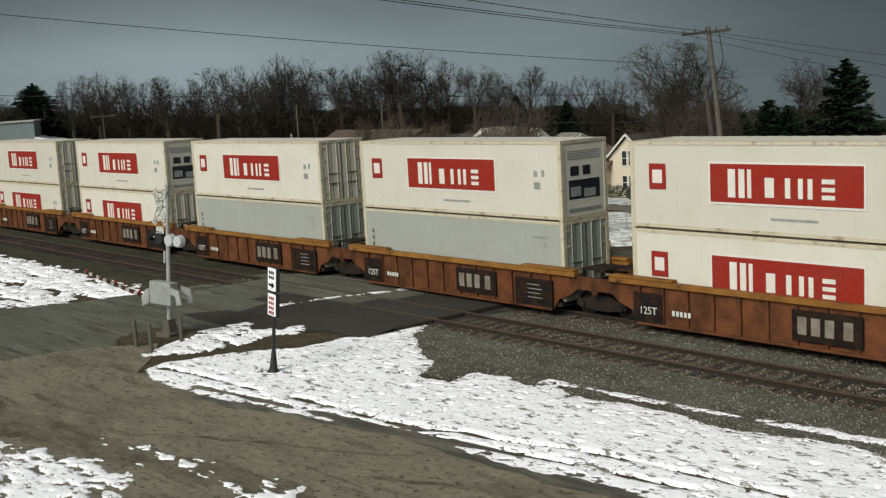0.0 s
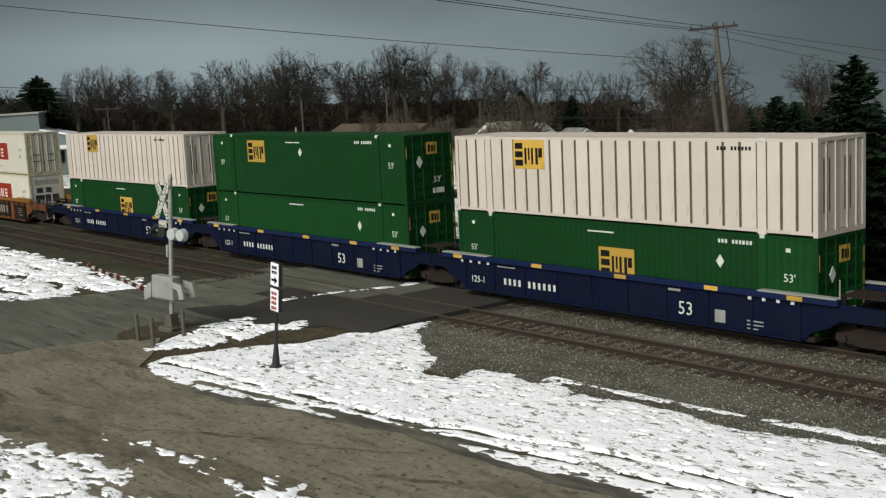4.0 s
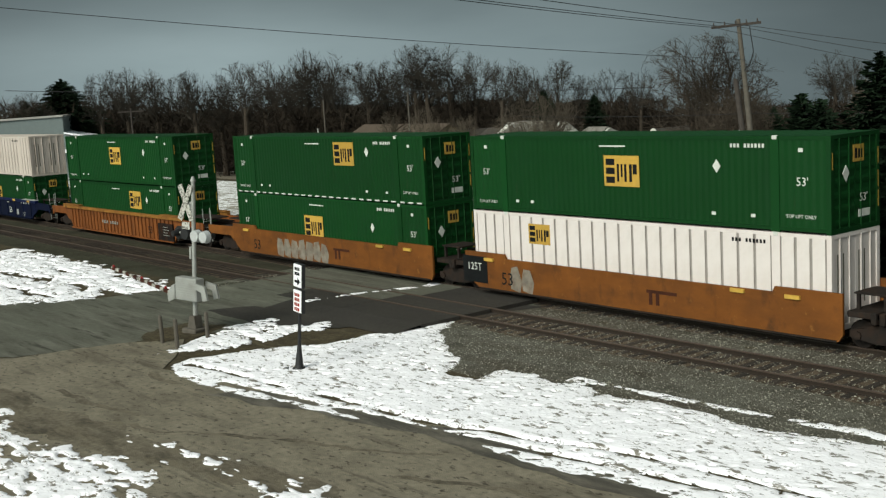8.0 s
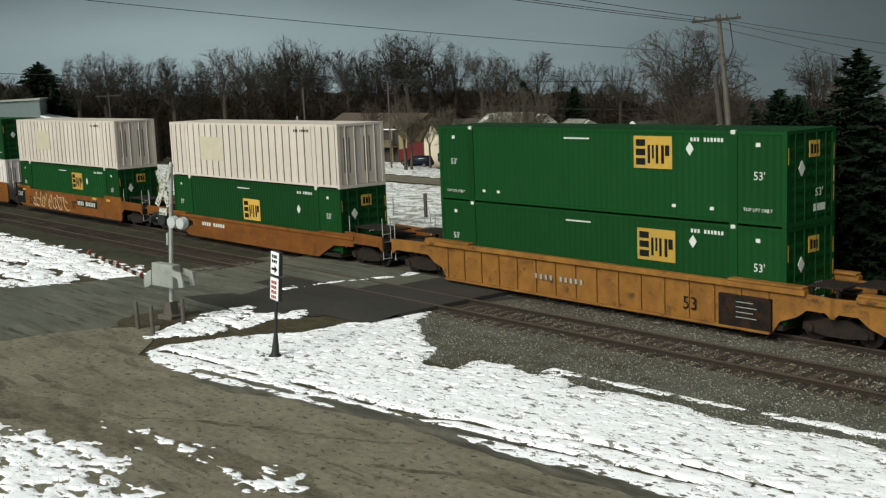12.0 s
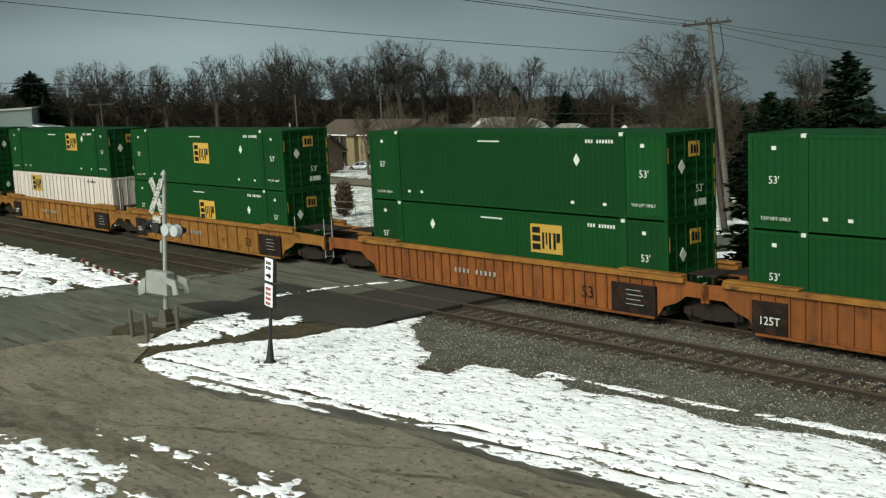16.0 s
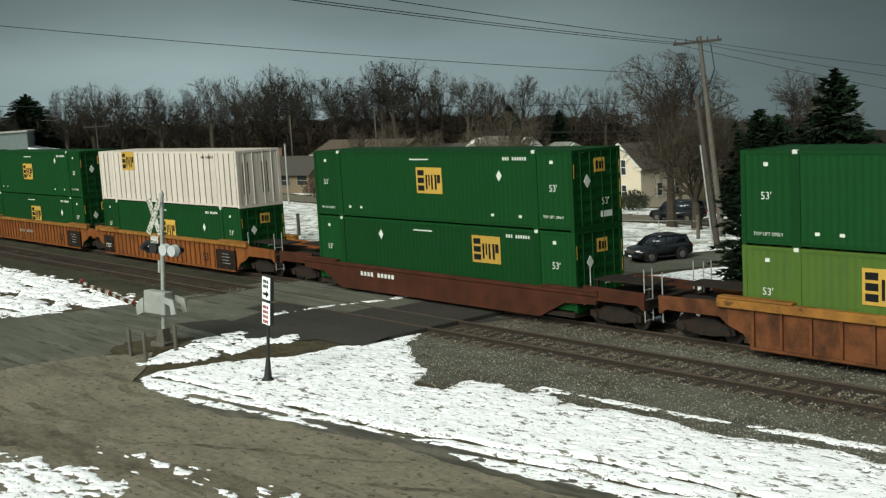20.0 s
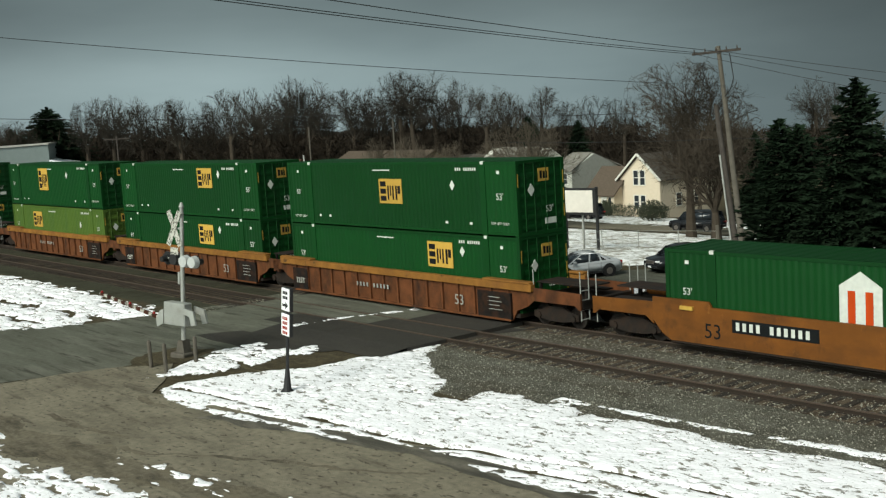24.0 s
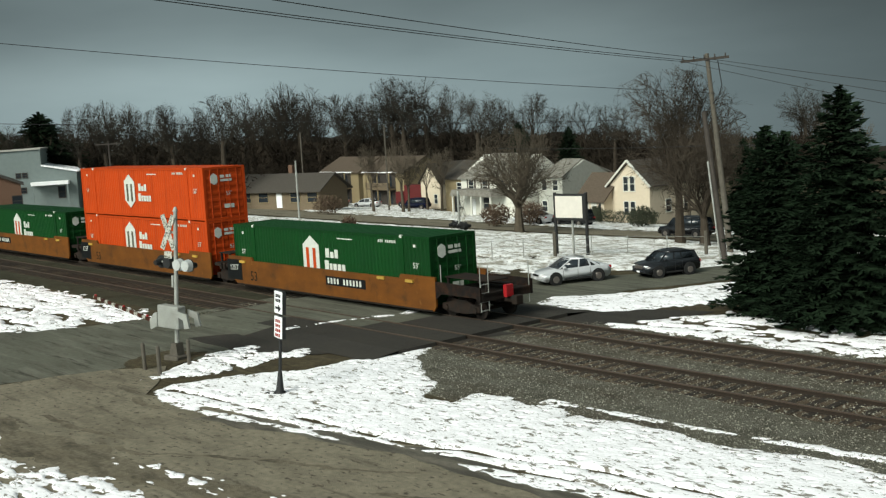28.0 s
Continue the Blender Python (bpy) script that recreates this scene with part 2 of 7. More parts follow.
M["stone"] = mat("loose_stone", (0.175, 0.166, 0.135), 0.9, var=0.3, scale=6, spec=0.1, island=0.7)
M["asphalt"] = mat("asphalt_old", (0.185, 0.163, 0.120), 0.9, var=0.28, scale=5, bump=0.35, bscale=30, dirt=(0.108, 0.095, 0.070), dirt_amt=0.85, dirt_scale=0.8, stretch=(0.55, 1.1, 1.0), spec=0.12, second=[((0.034, 0.029, 0.021), 0.6, 1.7, (0.56, 0.70), (0.16, 1.5, 1.0)), ((0.21, 0.18, 0.13), 0.6, 2.4, (0.56, 0.70), (0.35, 1.0, 1.0)), ((0.035, 0.03, 0.022), 0.8, 6.0, (0.57, 0.63), (0.5, 1.0, 1.0)), ((0.060, 0.050, 0.036), 0.5, 0.35, (0.52, 0.68), (0.5, 1.3, 1.0))])
M["asphalt_dark"] = mat("asphalt_new", (0.036, 0.033, 0.029), 0.85, var=0.25, scale=7, bump=0.2, bscale=60, dirt=(0.060, 0.054, 0.044), dirt_amt=0.6, dirt_scale=0.6, stretch=(0.3, 1.4, 1.0), spec=0.12)
M["asphalt_light"] = mat("asphalt_pale", (0.098, 0.099, 0.077), 0.9, var=0.2, scale=5, bump=0.2, bscale=60, dirt=(0.058, 0.055, 0.043), dirt_amt=0.8, dirt_scale=0.7, stretch=(0.35, 1.6, 1.0), spec=0.12, second=[((0.19, 0.18, 0.15), 0.45, 1.3, (0.50, 0.68), (0.2, 1.6, 1.0)), ((0.022, 0.019, 0.015), 0.75, 1.6, (0.56, 0.66), (0.2, 2.2, 1.0))])
M["ground"] = mat("winter_ground", (0.065, 0.053, 0.032), 0.95, var=0.45, scale=7, bump=0.5, bscale=22, dirt=(0.026, 0.022, 0.014), dirt_amt=0.85, dirt_scale=1.3, spec=0.1, second=[((0.11, 0.095, 0.06), 0.6, 3.0, (0.55, 0.68), (0.5, 1.2, 1.0))])
M["snow"] = mat("snow", (0.90, 0.885, 0.91), 0.7, var=0.04, scale=4, bump=0.35, bscale=9, dirt=(0.13, 0.115, 0.08), dirt_amt=0.92, dirt_scale=3.6, stops=(0.57, 0.605), stretch=(0.6, 1.3, 1.0), spec=0.2, second=[((0.6, 0.6, 0.6), 0.35, 2.2, (0.52, 0.68), (0.5, 1.4, 1.0)), ((0.09, 0.08, 0.06), 0.9, 9.0, (0.60, 0.64), (0.5, 1.0, 1.0))])
M["bark"] = mat("bark", (0.075, 0.062, 0.046), 0.95, var=0.3, scale=3, spec=0.1)
M["bark_far"] = mat("bark_far", (0.036, 0.032, 0.026), 0.95, var=0.3, scale=1, spec=0.05)
M["needle"] = mat("spruce_needles", (0.0085, 0.0165, 0.0080), 0.85, var=0.55, scale=1.2, spec=0.08)
M["brush"] = mat("brush_twigs", (0.024, 0.019, 0.014), 0.95, var=0.5, scale=0.3, spec=0.05)
M["pole"] = mat("pole_wood", (0.085, 0.075, 0.060), 0.9, var=0.25, scale=4)
M["pole_dark"] = mat("pole_wood_dark", (0.05, 0.042, 0.036), 0.9, var=0.25, scale=4)
M["wire"] = mat("wire", (0.02, 0.02, 0.02), 0.7)
M["black"] = mat("black_paint", (0.018, 0.018, 0.018), 0.5, var=0.1)
M["cream"] = mat("siding_cream", (0.54, 0.46, 0.35), 0.7, var=0.06, scale=3)
M["white_paint"] = mat("siding_white", (0.56, 0.55, 0.49), 0.7, var=0.06, scale=3)
M["tan"] = mat("siding_tan", (0.235, 0.185, 0.105), 0.8, var=0.1, scale=3)
M["brick_tan"] = mat("tan_brick", (0.15, 0.115, 0.075), 0.85, var=0.2, scale=6)
M["brick"] = mat("brown_brick", (0.13, 0.075, 0.05), 0.85, var=0.2, scale=8)
M["shingle"] = mat("roof_shingle", (0.055, 0.048, 0.040), 0.9, var=0.25, scale=6, bump=0.3)
M["shingle_brown"] = mat("roof_shingle_brown", (0.082, 0.062, 0.045), 0.9, var=0.25, scale=5, bump=0.3)
M["shingle_lt"] = mat("roof_shingle_grey", (0.150, 0.140, 0.118), 0.9, var=0.3, scale=4, bump=0.3, dirt=(0.32, 0.31, 0.28), dirt_amt=0.6, dirt_scale=1.5)
M["bluegrey"] = mat("siding_bluegrey", (0.15, 0.18, 0.175), 0.7, var=0.08, scale=2)
M["glass"] = mat("window_glass", (0.02, 0.025, 0.03), 0.12, var=0.05, spec=0.5)
M["silver"] = mat("car_silver", (0.58, 0.59, 0.60), 0.3, 0.3, var=0.03, spec=0.5)
M["black_car"] = mat("car_black", (0.012, 0.013, 0.015), 0.22, var=0.05, spec=0.5)
M["tyre"] = mat("tyre", (0.015, 0.015, 0.015), 0.85)
M["lamp_red"] = mat("red_lens", (0.28, 0.012, 0.015), 0.35)
M["curb"] = mat("concrete", (0.34, 0.33, 0.30), 0.9, var=0.15, scale=5)
M["red_truck"] = mat("truck_red", (0.085, 0.010, 0.010), 0.5, var=0.15)
M["board_white"] = mat("board_white", (0.80, 0.80, 0.80), 0.5, var=0.03)
M["sign_worn"] = mat("worn_sign_white", (0.42, 0.41, 0.36), 0.6, var=0.12, scale=5, dirt=(0.06, 0.055, 0.045), dirt_amt=0.9, dirt_scale=9.0, stops=(0.49, 0.56))
M["lamp_pale"] = mat("lamp_pale_grey", (0.40, 0.41, 0.40), 0.5, var=0.1, scale=4, dirt=(0.15, 0.14, 0.12), dirt_amt=0.5, dirt_scale=4)
M["hedge"] = mat("hedge_brown", (0.075, 0.050, 0.033), 0.95, var=0.4, scale=2)
M["evergreen_shrub"] = mat("shrub_dark", (0.03, 0.035, 0.02), 0.9, var=0.4, scale=2)
M["grime"] = mat("dark_grime", (0.011, 0.009, 0.008), 0.9, var=0.4, scale=4, spec=0.08, dirt=(0.06, 0.025, 0.012), dirt_amt=0.6, dirt_scale=3.0)
M["bark_dark"] = mat("bark_dark", (0.045, 0.036, 0.027), 0.95, var=0.3, scale=3, spec=0.1)
M["rusty_orange"] = mat("car_rusty_orange", (0.165, 0.054, 0.014), 0.75, var=0.22, scale=1.5, dirt=(0.080, 0.030, 0.012), dirt_amt=0.9, streak=True, rand=0.1, spec=0.12, second=[((0.022, 0.014, 0.010), 0.85, 1.2, (0.54, 0.74), (1.0, 1.0, 0.6))])
M["wing_shaded"] = mat("siding_white_shaded", (0.34, 0.34, 0.30), 0.8, var=0.1, scale=3)
M["frame_rust"] = mat("frame_worn_cream", (0.44, 0.39, 0.28), 0.65, var=0.12, scale=2, dirt=(0.16, 0.10, 0.045), dirt_amt=0.75, dirt_scale=2.4, stops=(0.54, 0.68))
M["emblem_white"] = mat("emblem_white", (0.58, 0.54, 0.48), 0.55, var=0.1, scale=3)
M["faded"] = mat("faded_paint", (0.44, 0.385, 0.29), 0.6, var=0.1, scale=2)
M["field_snow"] = mat("thin_field_snow", (0.80, 0.80, 0.79), 0.75, var=0.06, scale=1, bump=0.3, bscale=6, dirt=(0.20, 0.175, 0.12), dirt_amt=0.85, dirt_scale=1.1, stops=(0.47, 0.59), stretch=(0.8, 1.0, 1.0), spec=0.15, second=[((0.15, 0.13, 0.085), 0.85, 5.0, (0.55, 0.61), (0.6, 1.0, 1.0))])
M["graffiti_fill"] = mat("graffiti_fill", (0.17, 0.15, 0.12), 0.75, var=0.4, scale=3, dirt=(0.10, 0.045, 0.015), dirt_amt=0.7, dirt_scale=2.5)
M["bark_mid"] = mat("bark_mid", (0.026, 0.022, 0.017), 0.95, var=0.35, scale=1, spec=0.05)
# dirty western ballast; part of its darkness stands in for lens falloff
M["ballast_old_dimmed"] = mat("old_ballast_dimmed", (0.050, 0.049, 0.034), 0.95, var=0.6, scale=20, bump=1.0, bscale=24, dirt=(0.022, 0.021, 0.014), dirt_amt=0.85, dirt_scale=0.8, spec=0.05)
M["wet"] = mat("asphalt_wet", (0.125, 0.112, 0.088), 0.6, var=0.3, scale=5, bump=0.25, bscale=30, dirt=(0.050, 0.045, 0.036), dirt_amt=0.9, dirt_scale=1.8, stops=(0.42, 0.60), stretch=(0.3, 1.4, 1.0), spec=0.2)
M["mud"] = mat("lane_mud", (0.135, 0.117, 0.085), 0.95, var=0.45, scale=6, bump=0.4, bscale=25, dirt=(0.052, 0.045, 0.033), dirt_amt=0.9, dirt_scale=1.6, stops=(0.45, 0.64), stretch=(0.4, 1.2, 1.0), spec=0.1, second=[((0.15, 0.128, 0.09), 0.8, 2.6, (0.50, 0.62), (0.4, 1.2, 1.0))])


# ---- mesh helpers ----
def bm_box(bm, x0, x1, y0, y1, z0, z1, bev=0.0):
    vs = [bm.verts.new(p) for p in ((x0, y0, z0), (x1, y0, z0), (x1, y1, z0), (x0, y1, z0), (x0, y0, z1), (x1, y0, z1), (x1, y1, z1), (x0, y1, z1))]
    fs = [bm.faces.new([vs[i] for i in q]) for q in ((3, 2, 1, 0), (4, 5, 6, 7), (0, 1, 5, 4), (1, 2, 6, 5), (2, 3, 7, 6), (3, 0, 4, 7))]
    if bev:
        es = list({e for f in fs for e in f.edges})
        bmesh.ops.bevel(bm, geom=es, offset=bev, segments=1, affect="EDGES")
    return bm


def boxes(*bs, bev=0.0):
    bm = bmesh.new()
    for b in bs:
        bm_box(bm, *b, bev=bev)
    return bm


def bm_tube(bm, a, b, r0, r1=None, n=8, cap=True):
    a, b = Vector(a), Vector(b)
    r1 = r0 if r1 is None else r1
    d = (b - a).normalized()
    u = d.orthogonal().normalized()
    v = d.cross(u)
    ra = [bm.verts.new(a + (u * math.cos(2 * math.pi * i / n) + v * math.sin(2 * math.pi * i / n)) * r0) for i in range(n)]
    rb = [bm.verts.new(b + (u * math.cos(2 * math.pi * i / n) + v * math.sin(2 * math.pi * i / n)) * r1) for i in range(n)]
    for i in range(n):
        bm.faces.new((ra[i], ra[(i + 1) % n], rb[(i + 1) % n], rb[i]))
    if cap:
        bm.faces.new(ra[::-1])
        bm.faces.new(rb)
    return bm


def tube(a, b, r0, r1=None, n=8):
    return bm_tube(bmesh.new(), a, b, r0, r1, n)


def bm_prism(bm, pts, y0, y1):
    """A flat outline in x, z drawn out from y0 to y1."""
    f = [bm.verts.new((x, y0, z)) for x, z in pts]
    g = [bm.verts.new((x, y1, z)) for x, z in pts]
    n = len(pts)
    bm.faces.new(f[::-1])
    bm.faces.new(g)
    for i in range(n):
        bm.faces.new((f[i], f[(i + 1) % n], g[(i + 1) % n], g[i]))
    bmesh.ops.recalc_face_normals(bm, faces=bm.faces)
    return bm


def prism(pts, y0, y1):
    return bm_prism(bmesh.new(), pts, y0, y1)


def to_mesh(name, bm, material):
    me = bpy.data.meshes.new(name)
    bm.to_mesh(me)
    bm.free()
    me.materials.append(material)
    return me


def part(name, bm, material, parent, label="", at=None):
    me = bm if isinstance(bm, bpy.types.Mesh) else to_mesh(name, bm, material)
    ob = new(name, me)
    ob.parent = parent
    if at is not None:
        ob.matrix_basis = at
    if label:
        ob["label"] = label
    return ob


PIECES = {}


def pieces(name, bs, material, parent, at=None):
    """Each box a part of its own; alike pieces share their mesh."""
    for b in bs:
        key = (name, material.name) + tuple(round(q, 4) for q in b)
        if key not in PIECES:
            PIECES[key] = to_mesh(name, boxes(b), material)
        part(name, PIECES[key], None, parent, at=at)


def thing(name, label, category, at=None, group="", kind=""):
    ob = new(name)
    ob.empty_display_size = 0.3
    if at is not None:
        ob.matrix_basis = at
    return tagged(ob, label, category, group, kind)


def solid(name, bm, material, label, category="", group="", kind="", at=None):
    ob = new(name, to_mesh(name, bm, material))
    if at is not None:
        ob.matrix_basis = at
    return tagged(ob, label, category, group, kind)


FONT_CURVES = {}


def lettering(text, size, material, parent, at, name="lettering"):
    key = (text, size, material.name)
    if key not in FONT_CURVES:
        c = bpy.data.curves.new("lettering", "FONT")
        c.body, c.size, c.extrude, c.resolution_u = text, size, 0.003, 2
        c.align_x = "CENTER"
        c.materials.append(material)
        FONT_CURVES[key] = c
    ob = new(name, FONT_CURVES[key])
    ob.parent = parent
    ob.matrix_basis = at
    return ob


def mesh_data(name, vs, fs, material):
    me = bpy.data.meshes.new(name)
    me.from_pydata(vs, [], fs)
    me.materials.append(material)
    me.update()
    return me

# ---- ground, roads, snow ----
GZ = -0.18
K = 1.0216     # plan numbers are taken at rail height; this carries them down to the ground


def gp(x, y):
    return (x * K, y * K)


def land(y):
    """Height of the land: level by the railway, falling gently to the street and the houses."""
    if y < 46:
        return GZ
    d = min(y, 108.0) - 46
    return GZ - 0.085 * d * min(1.0, d / 24 + 0.5) - 0.05 * max(0.0, y - 175.0)


def sheet(name, outline, z, material, label, kind="structure", noise_amp=0.25, noise_scale=0.8, step=0.5, lift=0.0):
    """A flat area with an uneven, worn edge."""
    pts = [gp(*p) for p in outline]
    dense = []
    for i, a in enumerate(pts):
        b = pts[(i + 1) % len(pts)]
        n = max(1, int(math.dist(a, b) / step))
        for k in range(n):
            x, y = a[0] + (b[0] - a[0]) * k / n, a[1] + (b[1] - a[1]) * k / n
            v = noise.noise_vector((x * noise_scale, y * noise_scale, 3.7)) * noise_amp
            dense.append((x + v.x, y + v.y))
    bm = bmesh.new()
    f = bm.faces.new([bm.verts.new((x, y, z)) for x, y in dense])
    bmesh.ops.triangulate(bm, faces=[f])
    bmesh.ops.recalc_face_normals(bm, faces=bm.faces)
    for f in bm.faces:
        if f.normal.z < 0:
            f.normal_flip()
    return solid(name, bm, material, label, "ground", kind=kind)


def draped(name, outline, dz, material, label, cell=1.5):
    """A road on the sloping land: cells of a grid inside an outline, laid on the land."""
    x0, x1 = min(p[0] for p in outline), max(p[0] for p in outline)
    y0, y1 = min(p[1] for p in outline), max(p[1] for p in outline)
    idx, vs, fs = {}, [], []
    for i in range(int((x1 - x0) / cell) + 1):
        for j in range(int((y1 - y0) / 0.5) + 1):
            if not inside(outline, x0 + (i + 0.5) * cell, y0 + (j + 0.5) * 0.5):
                continue
            q = []
            for a, b in ((i, j), (i + 1, j), (i + 1, j + 1), (i, j + 1)):
                if (a, b) not in idx:
                    idx[(a, b)] = len(vs)
                    vs.append((x0 + a * cell, y0 + b * 0.5, land(y0 + b * 0.5) + dz))
                q.append(idx[(a, b)])
            fs.append(q)
    return tagged(new(name, mesh_data(name, vs, fs, material)), label, "road", kind="structure")


def inside(poly, x, y):
    c = False
    j = len(poly) - 1
    for i in range(len(poly)):
        (xi, yi), (xj, yj) = poly[i], poly[j]
        if (yi > y) != (yj > y) and x < (xj - xi) * (y - yi) / (yj - yi) + xi:
            c = not c
        j = i
    return c


def edge_dist(poly, x, y, closed=True):
    best = 9e9
    for i in range(0 if closed else 1, len(poly)):
        (ax, ay), (bx, by) = poly[i - 1], poly[i]
        dx, dy = bx - ax, by - ay
        q = max(0.0, min(1.0, ((x - ax) * dx + (y - ay) * dy) / (dx * dx + dy * dy + 1e-9)))
        best = min(best, math.hypot(x - ax - q * dx, y - ay - q * dy))
    return best


def snow(label, outline, cell=0.16, ragged=0.55, holes=0.35, height=0.09, base=GZ, name="snow_patch", squash=1.0, scaled=True, ruts=(), stuff="snow"):
    """A thin crust of old snow: a height field with a ragged rim and gaps where the grass comes through."""
    poly = [gp(*p) for p in outline] if scaled else outline
    x0, x1 = min(p[0] for p in poly) - 1, max(p[0] for p in poly) + 1
    y0, y1 = min(p[1] for p in poly) - 1, max(p[1] for p in poly) + 1
    nx, ny = int((x1 - x0) / cell), int((y1 - y0) / cell)
    rut_lines = [([gp(*p) for p in line], wide) for line, wide in ruts]
    idx, vs, fs = {}, [], []
    h = np.zeros((nx + 1, ny + 1))
    for i in range(nx + 1):
        for j in range(ny + 1):
            x, y = x0 + i * cell, y0 + j * cell
            d = edge_dist(poly, x, y)
            d = d if inside(poly, x, y) else -d
            if d < -1.2:
                h[i, j] = -1
                continue
            d += noise.noise((x * 0.9, y * 0.9 * squash, 1.3)) * ragged + noise.noise((x * 2.9, y * 2.9 * squash, 5.1)) * ragged * 0.5
            gap = noise.noise((x * 0.7 + y * 0.25, y * 2.6 * squash, 9.2)) * 0.6 + noise.noise((x * 2.2, y * 5.5 * squash, 2.2)) * 0.6
            speck = noise.noise((x * 3.4, y * 6.4, 7.7)) + 0.6 * noise.noise((x * 8.0, y * 12.0, 3.1))
            v = min(d * 0.35, 0.5) - max(0.0, gap - (0.68 - holes)) * 2.6 - max(0.0, speck - 0.50) * 3.4
            for line, wide in rut_lines:
                q = edge_dist(line, x, y, False) / wide
                if q < 2.5:
                    v -= math.exp(-q * q) * (0.55 + 0.7 * noise.noise((x * 0.9, y * 2.0, 8.8)))
            h[i, j] = max(-0.5, v)
    for i in range(nx):
        for j in range(ny):
            if max(h[i, j], h[i + 1, j], h[i, j + 1], h[i + 1, j + 1]) <= 0.0:
                continue
            q = []
            for a, b in ((i, j), (i + 1, j), (i + 1, j + 1), (i, j + 1)):
                if (a, b) not in idx:
                    x, y = x0 + a * cell, y0 + b * cell
                    zb = land(y) + base - GZ
                    f = h[a, b]
                    z = zb + 0.014 + (height * (1 - math.exp(-f * 5)) + 0.014 * min(1.0, f * 6) * (noise.noise((x * 2.3, y * 2.3, 0.5)) + 0.5 * noise.noise((x * 6, y * 6, 1.5))) if f > 0 else 0.45 * max(f, -0.3))
                    idx[(a, b)] = len(vs)
                    vs.append((x, y, z))
                q.append(idx[(a, b)])
            fs.append(q)
    ob = new(name, mesh_data(name, vs, fs, M[stuff]))
    for p in ob.data.polygons:
        p.use_smooth = True
    return tagged(ob, label, "snow", kind="stuff")


def build_ground():
    xs = [-1900, -900, -500, -350] + [-260 + 10 * i for i in range(33)] + [120, 250, 600, 1900]
    ys = [-1900, -700, -250, -100, -40, -10, 10, 22, 34, 42] + [46 + 2 * i for i in range(33)] + [120, 150, 174, 200, 300, 600, 1900]
    n, vs, fs = len(ys) - 1, [], []
    for x in xs:
        for y in ys:
            vs.append((x, y, land(y) - 0.02))
    for i in range(len(xs) - 1):
        for j in range(n):
            a = i * (n + 1) + j
            fs.append((a, a + n + 1, a + n + 2, a + 1))
    tagged(new("ground", mesh_data("ground", vs, fs, M["ground"])), "brown winter grass and bare earth", "ground", kind="structure")
    # crossing road and the lane beside the tracks
    sheet("road_crossing", [(-75, -6), (-39.4, 12.8), (-38.0, 17.0), (-36.5, 21), (-32.6, 26.6), (-31.0, 29.0), (-29.0, 33.2), (-33.8, 38.7), (-31.6, 43.7), (-22, 62), (-25, 64), (-34.6, 47.5), (-36.8, 43.0), (-41.5, 37.5), (-46.5, 34.5), (-47.5, 30.1), (-47.2, 22.8), (-48.1, 19.6), (-50.5, 16.4), (-90, -3)], GZ + 0.004, M["asphalt_light"], "pale worn asphalt road over the railway crossing", noise_amp=0.12)
    sheet("road_lane", [(-39.2, 12.9), (-38.3, 16.6), (-37.7, 18.4), (-35.3, 16.7), (-33.4, 15.6), (-30.2, 16.2), (-26.5, 16.9), (-23.1, 17.2), (-20.2, 17.5), (-17.3, 17.4), (-12.0, 17.4), (10, 17.5), (10, -6), (-66, -6)], GZ + 0.008, M["asphalt"], "brownish worn asphalt lane beside the railway", noise_amp=0.3)
    sheet("asphalt_patch", [(-41.2, 21.0), (-40.0, 23.4), (-37.6, 25.0), (-35.5, 25.4), (-36.0, 28.8), (-30.8, 29.2), (-31.6, 26.2), (-32.2, 24.6), (-34.0, 22.4), (-37.2, 20.9)], GZ + 0.012, M["asphalt_dark"], "dark newer asphalt patch at the crossing", noise_amp=0.25)
    sheet("asphalt_apron", [(-34.6, 33.2), (-31.7, 34.4), (-29.0, 36.2), (-27.0, 36.6), (-28.3, 33.4), (-29.6, 31.8), (-36.0, 31.5)], GZ + 0.013, M["asphalt_dark"], "dark asphalt apron beyond the rails", noise_amp=0.25)
    sheet("dirt_patch", [(-39.2, 17.4), (-38.4, 16.6), (-37.6, 16.8), (-36.9, 17.9), (-37.2, 19.2), (-38.2, 20.0), (-39.2, 19.8), (-39.5, 18.8)], GZ + 0.011, M["ground"], "bare brown earth round the signal's foot", noise_amp=0.5, noise_scale=1.8, step=0.2)
    sheet("wet_edge", [(-29.6, 14.9), (-27.6, 15.3), (-25.0, 15.9), (-22.4, 16.4), (-20.4, 16.5), (-18.0, 16.5), (-12, 16.8), (-12, 17.8), (-20.0, 17.4), (-24.0, 16.9), (-28.6, 16.1)], GZ + 0.0115, M["wet"], "dark wet edge of the lane beside the snow", noise_amp=0.35, step=0.3)
    sheet("mud_streak", [(-37.0, 10.6), (-34.0, 11.2), (-31.8, 11.0), (-30.2, 11.7), (-27.6, 11.8), (-26.0, 12.0), (-24.0, 12.4), (-21.0, 12.9), (-18.0, 12.9), (-18.0, 12.0), (-22.0, 11.6), (-25.0, 10.9), (-28.0, 10.4), (-31.0, 9.6), (-37.0, 8.6)], GZ + 0.0105, M["mud"], "dark muddy band on the lane", noise_amp=0.4, noise_scale=1.2, step=0.25)
